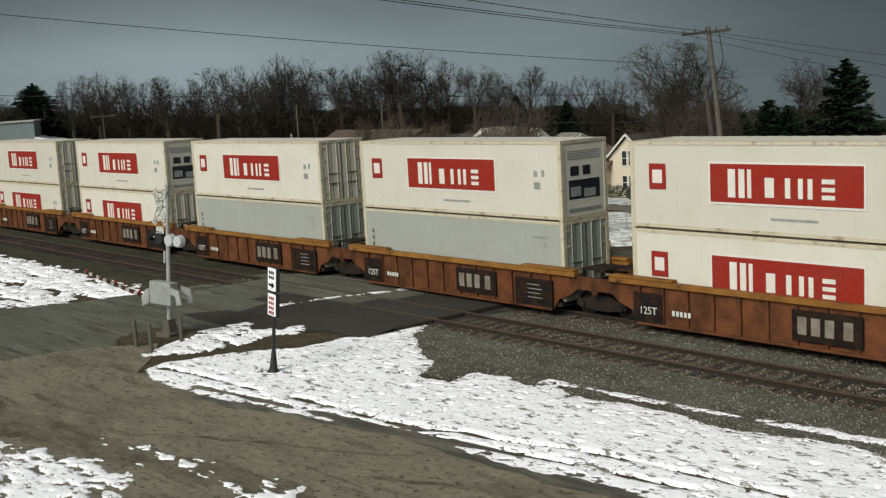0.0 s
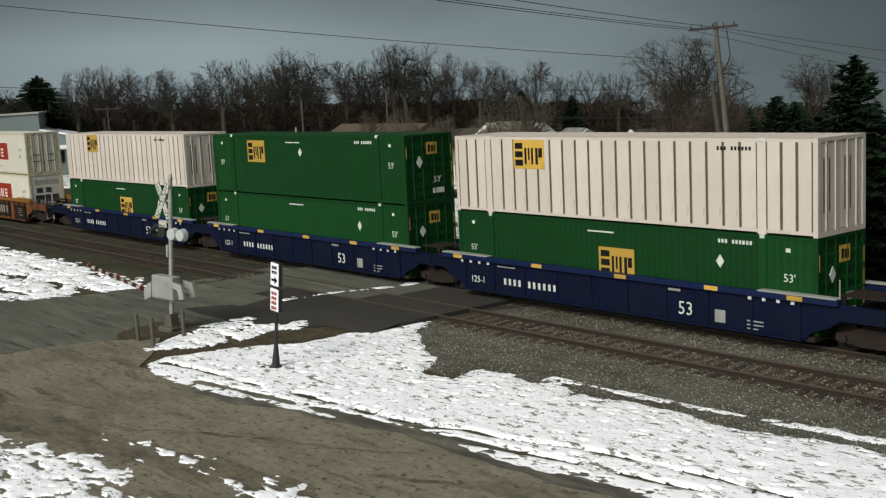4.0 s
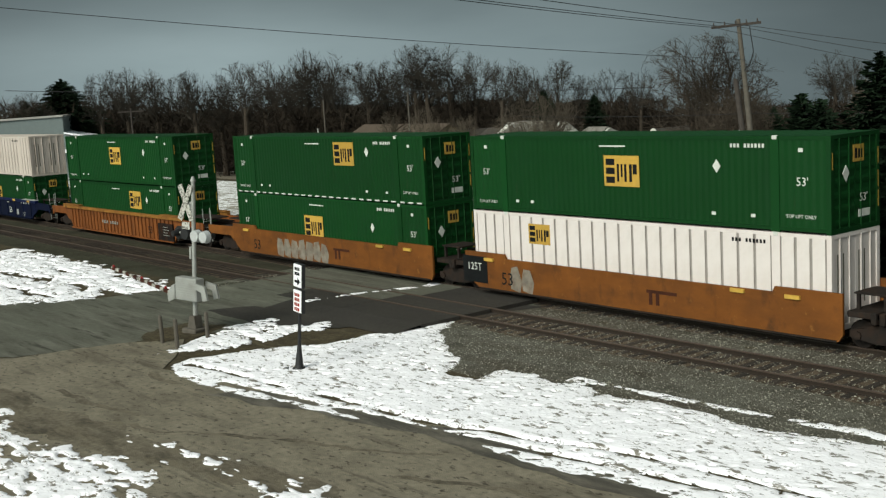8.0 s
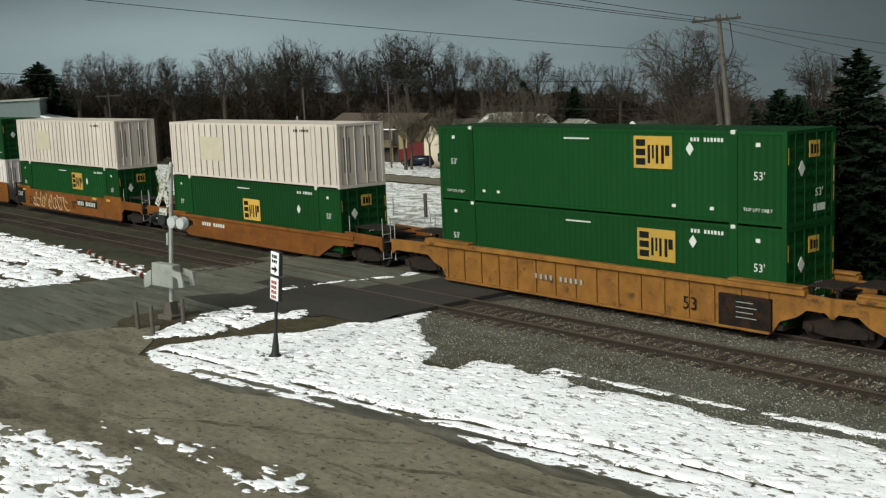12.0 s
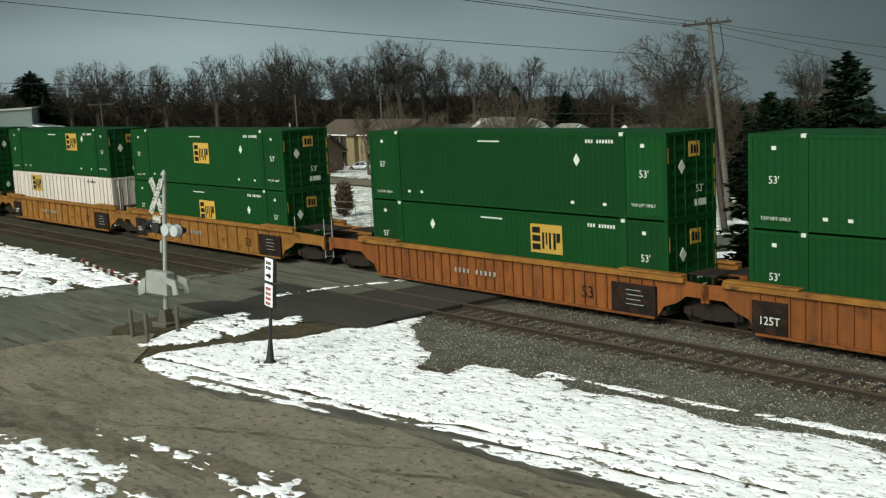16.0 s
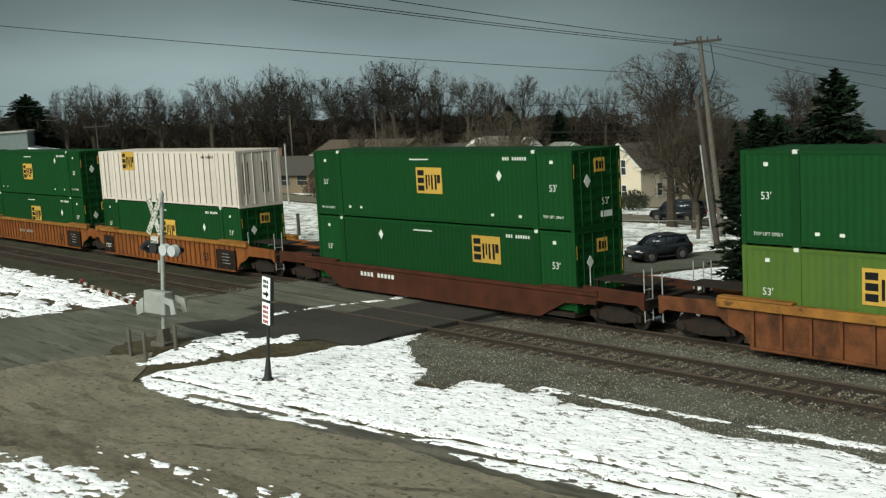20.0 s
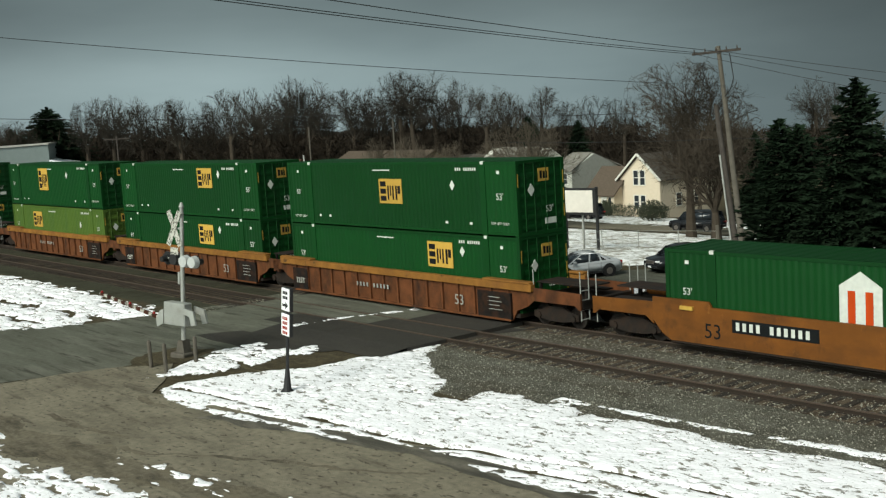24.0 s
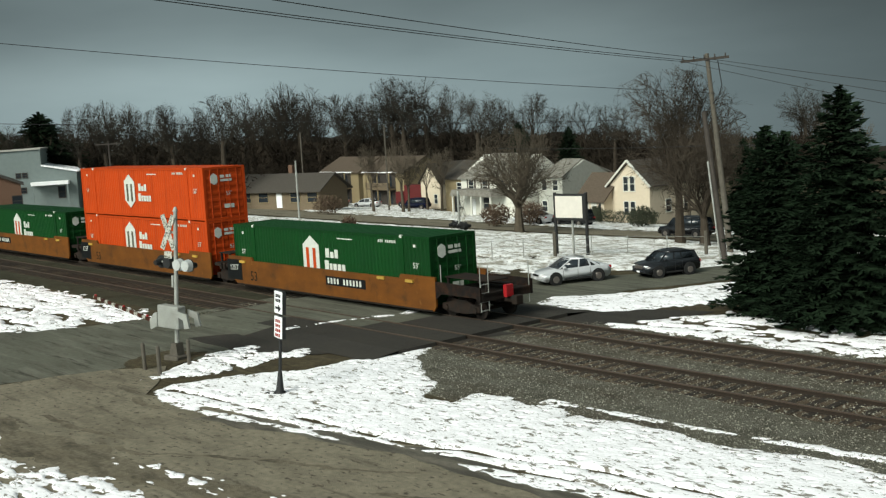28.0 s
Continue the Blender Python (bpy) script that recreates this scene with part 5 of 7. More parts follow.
        if not (style in ("smooth", "brown") and not free):
            for yy in (0.0, 2.84):
                part("end_side", cached((key, "arch", free, last), arch), None, u, at=(pose(x, 0, 0) if s > 0 else pose(x, 0, 0, 0, 0, 180)) @ pose(0, yy, 0))
        if has_bogie:
            bogie(u, x + s * 1.15, free)
        if free:
            part("coupler", cached("coupler", lambda: to_mesh("coupler", boxes((2.6, 3.45, -0.12, 0.12, 0.72, 0.95), (3.2, 3.5, -0.2, 0.2, 0.65, 1.02), bev=0.03), M["under"])), None, u, at=pose(x, 0, 0) if s > 0 else pose(x, 0, 0, 0, 0, 180))
            def ladder():
                bm = bmesh.new()
                for y in (-1.38, -0.95):
                    bm_tube(bm, (reach - 0.05, y, 0.45), (reach - 0.05, y, 2.25), 0.022, n=6)
                for z in (0.5, 0.85, 1.2, 1.55):
                    bm_tube(bm, (reach - 0.05, -1.38, z), (reach - 0.05, -0.95, z), 0.02, n=6)
                return to_mesh("ladder", bm, M["galv"])
            part("ladder", cached(("ladder", free), ladder), None, u, "steel ladder and grab irons", at=pose(x, 0, 0) if s > 0 else pose(x, 0, 0, 0, 0, 180))
            for gx, gy, g0 in ((reach - 0.05, 1.3, 0.5), (0.3, -1.38, 1.2)):
                part("grab_iron", cached(("grab", gx, gy), lambda: to_mesh("grab_iron", tube((gx, gy, g0), (gx, gy, 2.2), 0.022, n=6), M["galv"])), None, u, at=pose(x, 0, 0) if s > 0 else pose(x, 0, 0, 0, 0, 180))
    if last:
        e = part("end_marker", boxes((b + 2.9, b + 3.1, -0.35, 0.05, 0.95, 1.45), bev=0.02), M["lamp_red"], u, "red end-of-train marker")
    return u


def g(logo=None, dia=None, hi=False, **k):
    return ("emp", dict(color="green", logo=logo, diamond=dia, hi=hi, **k))


def w(logo=None, color="white"):
    return ("slat", dict(color=color, logo=logo))


KR = ("reefer", dict(color="reefer", end="unit"))
KD = ("reefer", dict(color="reefer", end="doors"))
GR = ("grey", dict(color="grey"))
HUBG = ("hub", dict(color="green", logo=(7.1, 1.6)))
# each car: style, then its wells as (place along the train, upper box, lower box)
CARS = [
    ("rust", [(-86.2, KD, KD), (-71.05, KR, KD), (-55.93, KD, GR), (-40.8, KR, GR), (-25.6, KD, KR)]),
    ("blue", [(-6.25, w((4.05, 2.3)), g((8.2, 1.55), (12.4, 1.85))), (12.9, g((4.2, 2.1), (8.1, 2.1)), g(None, (12.5, 1.85))), (32.06, w((4.1, 2.25)), g((8.2, 1.5), (12.5, 1.95)))]),
    ("orange", [(55.0, g((7.9, 1.7), (12.0, 1.95), True), g((10.3, 1.95), (11.9, 2.0)))]),
    ("smooth", [(78.0, g((10.1, 2.1), (11.9, 2.2), True, dashes=True), g((7.2, 1.5), (12.0, 1.75))), (97.0, g((7.9, 1.7), (11.9, 1.95), True), ("slat", dict(color="bright", logo=(3.7, 2.15), small=True))), (115.9, w(), g((9.8, 1.95), (11.3, 2.0)))]),
    ("slant", [(138.95, w(), g((8.2, 1.5), (12.5, 1.8)))]),
    ("yellow", [(161.95, g((10.9, 2.15), (12.4, 2.3), True), g((11.0, 2.0), (12.5, 2.25))), (181.15, g((10.6, 2.1), (12.2, 2.3), True), ("slat", dict(color="white", logo=(4.3, 2.2)))), (200.25, g((8.1, 1.7), (12.1, 1.95), True), g((8.3, 1.6), (12.5, 1.85)))]),
    ("orange", [(223.0, g(None, (12.0, 1.95), True), g((10.4, 1.95), (4.0, 2.1))), (242.05, g((7.4, 1.55), (12.1, 2.3), True), g((8.2, 1.6), (12.5, 1.85))), (260.9, w((3.9, 2.35)), g((8.2, 1.5), (12.2, 1.8)))]),
    ("redslant", [(283.7, g((8.1, 1.7), (12.2, 1.95), True), g((11.3, 2.0), (4.7, 2.25)))]),
    ("rust", [(306.65, ("emp", dict(color="green", logo=(6.5, 1.85), diamond=(10.6, 2.15), hi=True, tall=True)), ("emp", dict(color="lime", logo=(4.8, 1.95), diamond=(12.2, 1.8)))), (325.7, g((10.5, 2.1), (12.0, 2.3), True), g((10.2, 1.95), (11.7, 2.25))), (344.55, g((8.1, 1.65), (12.2, 1.95), True), g((11.2, 2.0), (12.6, 2.2)))]),
    ("brown", [(367.5, None, HUBG), (386.6, ("hub", dict(color="red", logo=(6.9, 1.55))), ("hub", dict(color="red", logo=(6.5, 1.6)))), (405.4, None, HUBG)]),
]
# how far the train has moved along x
TRAIN = [(0.0, -0.0), (0.5, -8.7), (1.0, -16.99), (1.5, -25.28), (2.0, -33.61), (2.5, -41.79), (3.0, -50.08), (3.5, -58.46), (4.0, -66.77), (4.5, -74.97), (5.0, -83.11), (6.0, -99.4), (6.5, -107.54), (7.0, -115.43), (7.5, -123.75), (8.0, -132.12), (9.0, -148.62), (10.0, -164.97), (11.0, -181.34), (12.0, -197.76), (13.0, -214.16), (14.0, -230.46), (15.0, -246.8), (15.5, -254.98), (16.0, -262.95), (17.0, -279.31), (18.0, -295.74), (19.0, -312.15), (19.5, -319.38), (20.0, -327.45), (21.0, -343.73), (22.0, -360.24), (23.0, -376.78), (23.5, -385.04), (24.0, -392.12), (24.5, -400.87), (25.0, -409.48), (25.5, -414.31), (26.0, -424.44), (26.5, -432.66), (27.0, -441.1), (28.0, -457.81)]
MOVERS = []


def build_train():
    made_u, made_c = {}, {}
    for ci, (style, wells) in enumerate(CARS):
        L = L40 if wells[0][1] and wells[0][1][0] == "reefer" else L53
        for i, (s, upper, lower) in enumerate(wells):
            last = ci == len(CARS) - 1 and i == len(wells) - 1
            key = (style, L, i == 0, i == len(wells) - 1, last)
            if key in made_u:
                u = copy_thing(made_u[key], pose(s, TRAIN_Y, 0))
            else:
                u = made_u[key] = well_unit(style, L, i == 0, i == len(wells) - 1, last, i == 2 if style == "smooth" else i != 1)
            MOVERS.append((u, s, TRAIN_Y, 0.0))
            for box, z in ((lower, BASE), (upper, BASE + CH + 0.01)):
                if box is None:
                    continue
                k = repr(box)
                if k in made_c:
                    c = copy_thing(made_c[k], pose(s, 0, z))
                else:
                    c = made_c[k] = container(*box)
                MOVERS.append((c, s, TRAIN_Y - CW / 2, z))


def motions():
    for ob, s, y, z in MOVERS:
        walk(ob, [(t, pose(s + x, y, z)) for t, x in TRAIN])


# ---- trees ----
def limb(vs, fs, a, b, r0, r1, n):
    d = (b - a)
    if d.length < 1e-5:
        return
    d.normalize()
    u = d.orthogonal().normalized()
    v = d.cross(u)
    k = len(vs)
    for p, r in ((a, r0), (b, r1)):
        for i in range(n):
            q = 2 * math.pi * i / n
            vs.append(tuple(p + (u * math.cos(q) + v * math.sin(q)) * r))
    for i in range(n):
        fs.append((k + i, k + (i + 1) % n, k + n + (i + 1) % n, k + n + i))


def bare_tree_mesh(seed, height, width, fork=0.25, limbs=6, levels=3, kids=4, thick=1.0, fine=0.012, rise=0.5, spread=1.0, wander=0.16):
    """Bare winter crown: a trunk that forks into limbs which curve upwards, branches and fine twigs."""
    rng = random.Random(seed)
    tv, tf, cv, cf = [], [], [], []

    def grow(p, d, length, r, level):
        segs = 5 if level == 0 else (4 if level == 1 else 3)
        q, bend = p.copy(), Vector((rng.uniform(-1, 1), rng.uniform(-1, 1), 0)) * 0.10
        for s in range(segs):
            d = (d + bend + Vector((rng.uniform(-1, 1), rng.uniform(-1, 1), rng.uniform(-0.5, 0.9) * rise)) * wander).normalized()
            e = q + d * (length / segs)
            r2 = max(fine * 0.5, r * 0.78)
            limb(cv, cf, q, e, r, r2, 5 if level == 0 else 3)
            r, q = r2, e
            if level < levels:
                n = kids if s == segs - 1 else (1 if level == 0 and s == 0 else 2)
                for _ in range(n):
                    a = rng.uniform(0, 2 * math.pi)
                    o = d.orthogonal().normalized()
                    side = o * math.cos(a) + d.cross(o) * math.sin(a)
                    nd = (d * rng.uniform(0.7, 1.1) + side * rng.uniform(0.45, 0.95) + Vector((0, 0, 0.22 * rise))).normalized()
                    grow(q, nd, length * rng.uniform(0.42, 0.66), max(fine, r * rng.uniform(0.5, 0.75)), level + 1)
    th = height * fork
    r0 = height * 0.026 * thick
    sway = Vector((rng.uniform(-0.05, 0.05) * th, rng.uniform(-0.05, 0.05) * th, 0))
    p = Vector((0, 0, -0.3))
    for k in range(4):
        e = Vector((0, 0, th * (k + 1) / 4)) + sway * ((k + 1) / 4) ** 2
        limb(tv, tf, p, e, r0 * (1.25 - 0.14 * k if k else 1.45), r0 * (1.11 - 0.14 * k), 8)
        p = e
    for k in range(limbs):
        a = 2 * math.pi * (k + rng.uniform(-0.3, 0.3)) / limbs
        out = rng.uniform(0.35, 0.9) * spread if k else 0.08
        d = Vector((math.cos(a) * out, math.sin(a) * out, 1)).normalized()
        start = Vector((0, 0, th * rng.uniform(0.72, 1.0))) + sway
        grow(start, d, height * rng.uniform(0.34, 0.46), r0 * rng.uniform(0.42, 0.62), 0)
    top = sorted(v[2] for v in cv)[int(len(cv) * 0.97)]
    wide = sorted(math.hypot(v[0], v[1]) for v in cv)[int(len(cv) * 0.95)]
    sz, sx = (height - th * 0.7) / (top - th * 0.7), width / 2 / wide
    mid = th + 0.40 * (height - th)
    dome = []
    for x, y, z in cv:
        x, y, z = x * sx, y * sx, th * 0.7 + (z - th * 0.7) * sz
        # twigs end on a rounded, uneven crown
        q = math.sqrt((x * x + y * y) / (width / 2) ** 2 + ((z - mid) / (height - mid)) ** 2) if z > mid else math.hypot(x, y) / (width / 2)
        lim = 1.0 + 0.30 * noise.noise((x * 0.45, y * 0.45, z * 0.45 + seed))
        f = (lim + (q - lim) * 0.15) / q if q > lim else 1.0
        dome.append((x * f, y * f, mid + (z - mid) * f if z > mid else z))
    cv = dome
    return tv, tf, cv, cf


TREE_KIT = {}


def bare_tree(key, at, label, group, scale=1.0, bark="bark", **kw):
    if key not in TREE_KIT:
        tv, tf, cv, cf = bare_tree_mesh(**kw)
        TREE_KIT[key] = (mesh_data("trunk", tv, tf, M["bark_dark" if bark == "bark_far" else bark]), mesh_data("crown", cv, cf, M[bark]))
    t = thing("bare_tree", label, "tree", at=at @ Matrix.Scale(scale, 4), group=group)
    part("trunk", TREE_KIT[key][0], None, t)
    part("crown", TREE_KIT[key][1], None, t)
    return t


def spruce_mesh(seed, height, radius, layers=34, per=15):
    rng = random.Random(seed)
    vs, fs = [], []
    for i in range(layers):
        f = i / (layers - 1)
        z = height * (0.03 + 0.95 * f)
        rad = radius * ((1 - f) ** 0.62) * (0.88 + 0.12 * min(1, f * 8)) * rng.uniform(0.72, 1.15) + 0.08
        n = max(5, int(per * (1 - f * 0.65)))
        for k in range(n):
            a = 2 * math.pi * (k + rng.random()) / n + i
            L = rad * rng.uniform(0.65, 1.12)
            droop = -0.16 * L * rng.uniform(0.4, 1.6) + 0.10 * f
            up = Vector((0, 0, 1))
            out = Vector((math.cos(a), math.sin(a), 0))
            side = Vector((-math.sin(a), math.cos(a), 0))
            segs = max(4, int(L / 0.20))
            zz = z + rng.uniform(-0.12, 0.12)
            for s in range(1, segs + 1):
                q = s / segs
                p = out * L * q + up * (zz + droop * q * q + 0.12 * q * (q > 0.85))
                w = (0.34 * (1 - 0.55 * q) + 0.06) * min(1.0, 0.5 + L)
                for sd in (-1, 1, 0):
                    tip = p + out * 0.20 + side * sd * w * rng.uniform(0.6, 1.25) + up * rng.uniform(-0.16, 0.10)
                    b = len(vs)
                    back = p - out * 0.16
                    vs += [tuple(back + up * 0.03), tuple(p + side * 0.07 + up * rng.uniform(-0.05, 0.05)), tuple(tip), tuple(p - side * 0.07 - up * rng.uniform(0.02, 0.12))]
                    fs += [(b, b + 1, b + 2), (b, b + 2, b + 3)]
    return vs, fs


def spruce(x, y, height, radius, seed, label):
    t = thing("spruce", label, "tree", at=pose(x, y, land(y)), group="evergreen trees")
    part("trunk", tube((0, 0, -0.2), (0, 0, height * 0.9), 0.17, 0.02), M["bark"], t)
    vs, fs = spruce_mesh(seed, height, radius, layers=int(height * 4.2), per=int(11 + radius * 4.5))
    part("crown", mesh_data("crown", vs, fs, M["needle"]), None, t)
    return t


def build_trees():
    rng = random.Random(21)
    # the bare wood on the skyline: bearing in degrees and rise of the tree tops
    tops = [(70.3, 0.004), (67.2, 0.0184), (66.5, 0.016), (65.9, 0.019), (64.7, 0.0161), (63.7, 0.012), (62.8, 0.0142), (61.6, 0.0117), (60.5, 0.020), (59.4, 0.0204), (58.5, 0.012), (57.5, 0.0267), (56.7, 0.0226), (55.8, 0.0121), (54.5, 0.0147), (53.6, 0.0148), (52.1, 0.0263), (51.5, 0.0271), (50.4, 0.0222), (49.3, 0.0154), (48.0, 0.0093), (46.9, 0.0053), (45.3, 0.0065), (44.1, -0.006), (42.7, -0.0033), (41.3, -0.007), (32.3, -0.001), (31.5, -0.006)]
    for k, (a, el) in enumerate(tops):
        for row in range(3):
            D = (170 if a > 58.5 else 207) + row * 14 + rng.uniform(-6, 6)
            az_ = radians(a + (rng.uniform(-0.75, 0.75) if row else 0.0))
            x, y = -D * math.sin(az_), D * math.cos(az_)
            h = 8.35 + D * (el + 0.007 - (rng.uniform(0.010, 0.032) if row else 0)) - land(y)
            v = (k * 3 + row) % 8
            bare_tree(("far" if row == 0 else "mid", v), pose(x, y, land(y), 0, 0, rng.uniform(0, 360)), "tall bare winter tree at the wood's edge", "trees of the far wood", scale=h / 16.0, bark="bark_far" if row == 0 else "bark_mid", seed=100 + v, height=16.0, width=(9.0, 7.0, 10.5, 8.0)[v % 4], fork=(0.60, 0.52, 0.62, 0.55)[v % 4], limbs=5 + v % 3, levels=2, kids=5, thick=1.0, fine=0.036, rise=(0.0, 0.3, -0.1, 0.15)[v % 4], spread=1.3, wander=0.24)
    # undergrowth of the wood: thin leaning twigs beyond counting
    vs, fs = [], []
    for _ in range(58000):
        a = radians(rng.uniform(30.0, 73.0))
        D = rng.uniform(166 if a > radians(58.5) else 203, 225)
        x, y = -D * math.sin(a), D * math.cos(a)
        base = land(y)
        z = base + rng.random() ** 0.8 * (10.0 if a > radians(47) else (8.5 if a > radians(40) else 6.5))
        ln, w_ = rng.uniform(0.8, 2.6), rng.uniform(0.03, 0.10)
        dx, dy, dz = rng.uniform(-0.9, 0.9), rng.uniform(-0.9, 0.9), rng.uniform(-0.2, 0.8)
        b = len(vs)
        vs += [(x - w_, y - w_, z), (x + w_, y + w_, z), (x + dx * ln, y + dy * ln, z + dz * ln)]
        fs.append((b, b + 1, b + 2))
    tagged(new("far_woods", mesh_data("far_woods", vs, fs, M["brush"])), "dense brown undergrowth of a bare winter wood", "woods", kind="stuff")
    # earth bank with scrub that closes the view under the crowns
    vs, fs = [], []
    n = 120
    for i in range(n + 1):
        a = radians(26 + 54 * i / n)
        for D, zz in ((196, 0.0), (215, 8.5), (245, 10.0), (330, 10.0)):
            x, y = -D * math.sin(a), D * math.cos(a)
            low = min(0.95, 0.42 + max(0.0, math.degrees(a) - 38) * 0.06)
            vs.append((x, y, land(y) - 0.1 + zz * low * (1 + 0.22 * noise.noise((i * 0.23, D * 0.1, 0)))))
    for i in range(n):
        for j in range(3):
            b = i * 4 + j
            fs.append((b, b + 1, b + 5, b + 4))
    tagged(new("wooded_slope", mesh_data("wooded_slope", vs, fs, M["brush"])), "brown wooded slope far behind the houses", "hill", kind="structure")
    # single trees
    bare_tree("t1", pose(-71.9, 69.1, land(69.1), 0, 0, 40), "bare spreading tree in front of a white house", "yard trees", seed=5, height=9.0, width=9.5, fork=0.28, limbs=11, levels=3, kids=2, thick=1.5, fine=0.012, rise=0.3, spread=1.5, wander=0.24)
    bare_tree("t2", pose(-52.0, 66.0, land(66.0), 0, 0, 10), "tall bare tree beside the street", "yard trees", bark="bark_dark", seed=12, height=12.2, width=10.0, fork=0.36, limbs=9, levels=3, kids=2, thick=1.0, fine=0.017, rise=0.1, spread=1.5, wander=0.28)
    bare_tree("t3", pose(-48.6, 64.4, land(64.4), 0, 0, 80), "bare tree with a thick dark trunk", "yard trees", bark="bark_dark", seed=17, height=8.6, width=6.5, fork=0.24, limbs=8, levels=3, kids=2, thick=1.4, spread=1.4, wander=0.28, fine=0.016, rise=0.6)
    for k, (x, y, h) in enumerate(((-122.9, 91.5, 9.0), (-119.2, 93.6, 9.6), (-126.1, 103.4, 8.6), (-120.9, 101.7, 8.8), (-121, 96, 8.0), (-76, 98, 9.0), (-66, 92, 10.5), (-58, 98, 11.5))):
        bare_tree(("y", k % 3), pose(x, y, land(y), 0, 0, 60 * k), "bare yard tree among the houses", "yard trees", scale=h / 9.0, seed=31 + k % 3, height=9.0, width=5.0, fork=0.4, limbs=6, levels=2, kids=4, thick=0.75, fine=0.025)
    spruce(-26.0, 38.6, 7.2, 2.1, 1, "dark dense spruce beside the far track")
    spruce(-25.0, 38.4, 6.95, 2.3, 2, "dark dense spruce beside the far track")
    spruce(-22.25, 37.8, 8.6, 3.2, 3, "tall dark spruce with dense branches to the ground")
    spruce(-19.0, 38.6, 7.8, 2.5, 4, "dark dense spruce beside the far track")
    spruce(-16.0, 39.0, 8.2, 2.6, 6, "dark dense spruce beside the far track")
    spruce(-160.0, 62.0, 13.4, 9.5, 5, "broad dark spruce behind a grey building")
    spruce(-172.0, 61.0, 10.5, 4.0, 7, "dark spruce behind a grey building")
    spruce(-122.0, 118.0, 12.0, 3.8, 8, "dark evergreen among bare trees")
    spruce(-112.0, 118.0, 11.0, 3.4, 9, "dark evergreen among bare trees")
    spruce(-62.0, 88.0, 8.2, 2.6, 10, "dark evergreen behind the street")
    spruce(-54.0, 92.0, 9.0, 2.8, 11, "dark evergreen behind the street")
    for k, (x, y, r, h) in enumerate(((-117.6, 80.5, 2.0, 2.4), (-80.0, 73.9, 1.5, 2.2), (-82.3, 80.6, 1.7, 2.3), (-60.0, 42.6, 0.6, 2.3), (-71.8, 85.4, 1.5, 2.0), (-84.1, 92.6, 0.9, 1.7))):
        vs, fs = [], []
        rg = random.Random(60 + k)
        for _ in range(900):
            d = Vector((rg.gauss(0, 1), rg.gauss(0, 1), rg.gauss(0, 1))).normalized() * rg.random() ** 0.4
            p = Vector((d.x * r, d.y * r, h * 0.5 + d.z * h * 0.5))
            e = p + Vector((rg.uniform(-1, 1), rg.uniform(-1, 1), rg.uniform(-0.2, 1))) * 0.35
            b = len(vs)
            vs += [tuple(p + Vector((0.05, 0.05, 0))), tuple(p - Vector((0.05, 0.05, 0))), tuple(e)]
            fs.append((b, b + 1, b + 2))
        bush = thing("shrub", "leafless reddish-brown garden shrub" if k < 4 else "clipped dark round shrub by a house", "shrub", at=pose(x, y, land(y)), group="shrubs")
        part("stem", tube((0, 0, -0.1), (0, 0, h * 0.5), 0.05, 0.02, 6), M["bark"], bush)
        part("crown", mesh_data("crown", vs, fs, M["hedge" if k < 4 else "evergreen_shrub"]), None, bush)


# ---- houses ----
def window(parent, x, y, z, w_, h_, frame="white_paint", yaw=0):
    """A window set into a wall; x, z its lower middle, the wall's face at y, looking towards -y."""
    at = pose(x, y, z, 0, 0, yaw)
    win = part("window", boxes((-w_ / 2 - 0.09, -w_ / 2, -0.05, 0.06, -0.09, h_ + 0.09), (w_ / 2, w_ / 2 + 0.09, -0.05, 0.06, -0.09, h_ + 0.09), (-w_ / 2, w_ / 2, -0.05, 0.06, h_, h_ + 0.09), (-w_ / 2, w_ / 2, -0.08, 0.06, -0.09, 0), (-w_ / 2, w_ / 2, -0.03, 0.02, h_ / 2 - 0.03, h_ / 2 + 0.03)), M[frame], parent, at=at)
    part("pane", boxes((-w_ / 2, w_ / 2, -0.012, 0.01, 0, h_)), M["glass"], win)
    return win


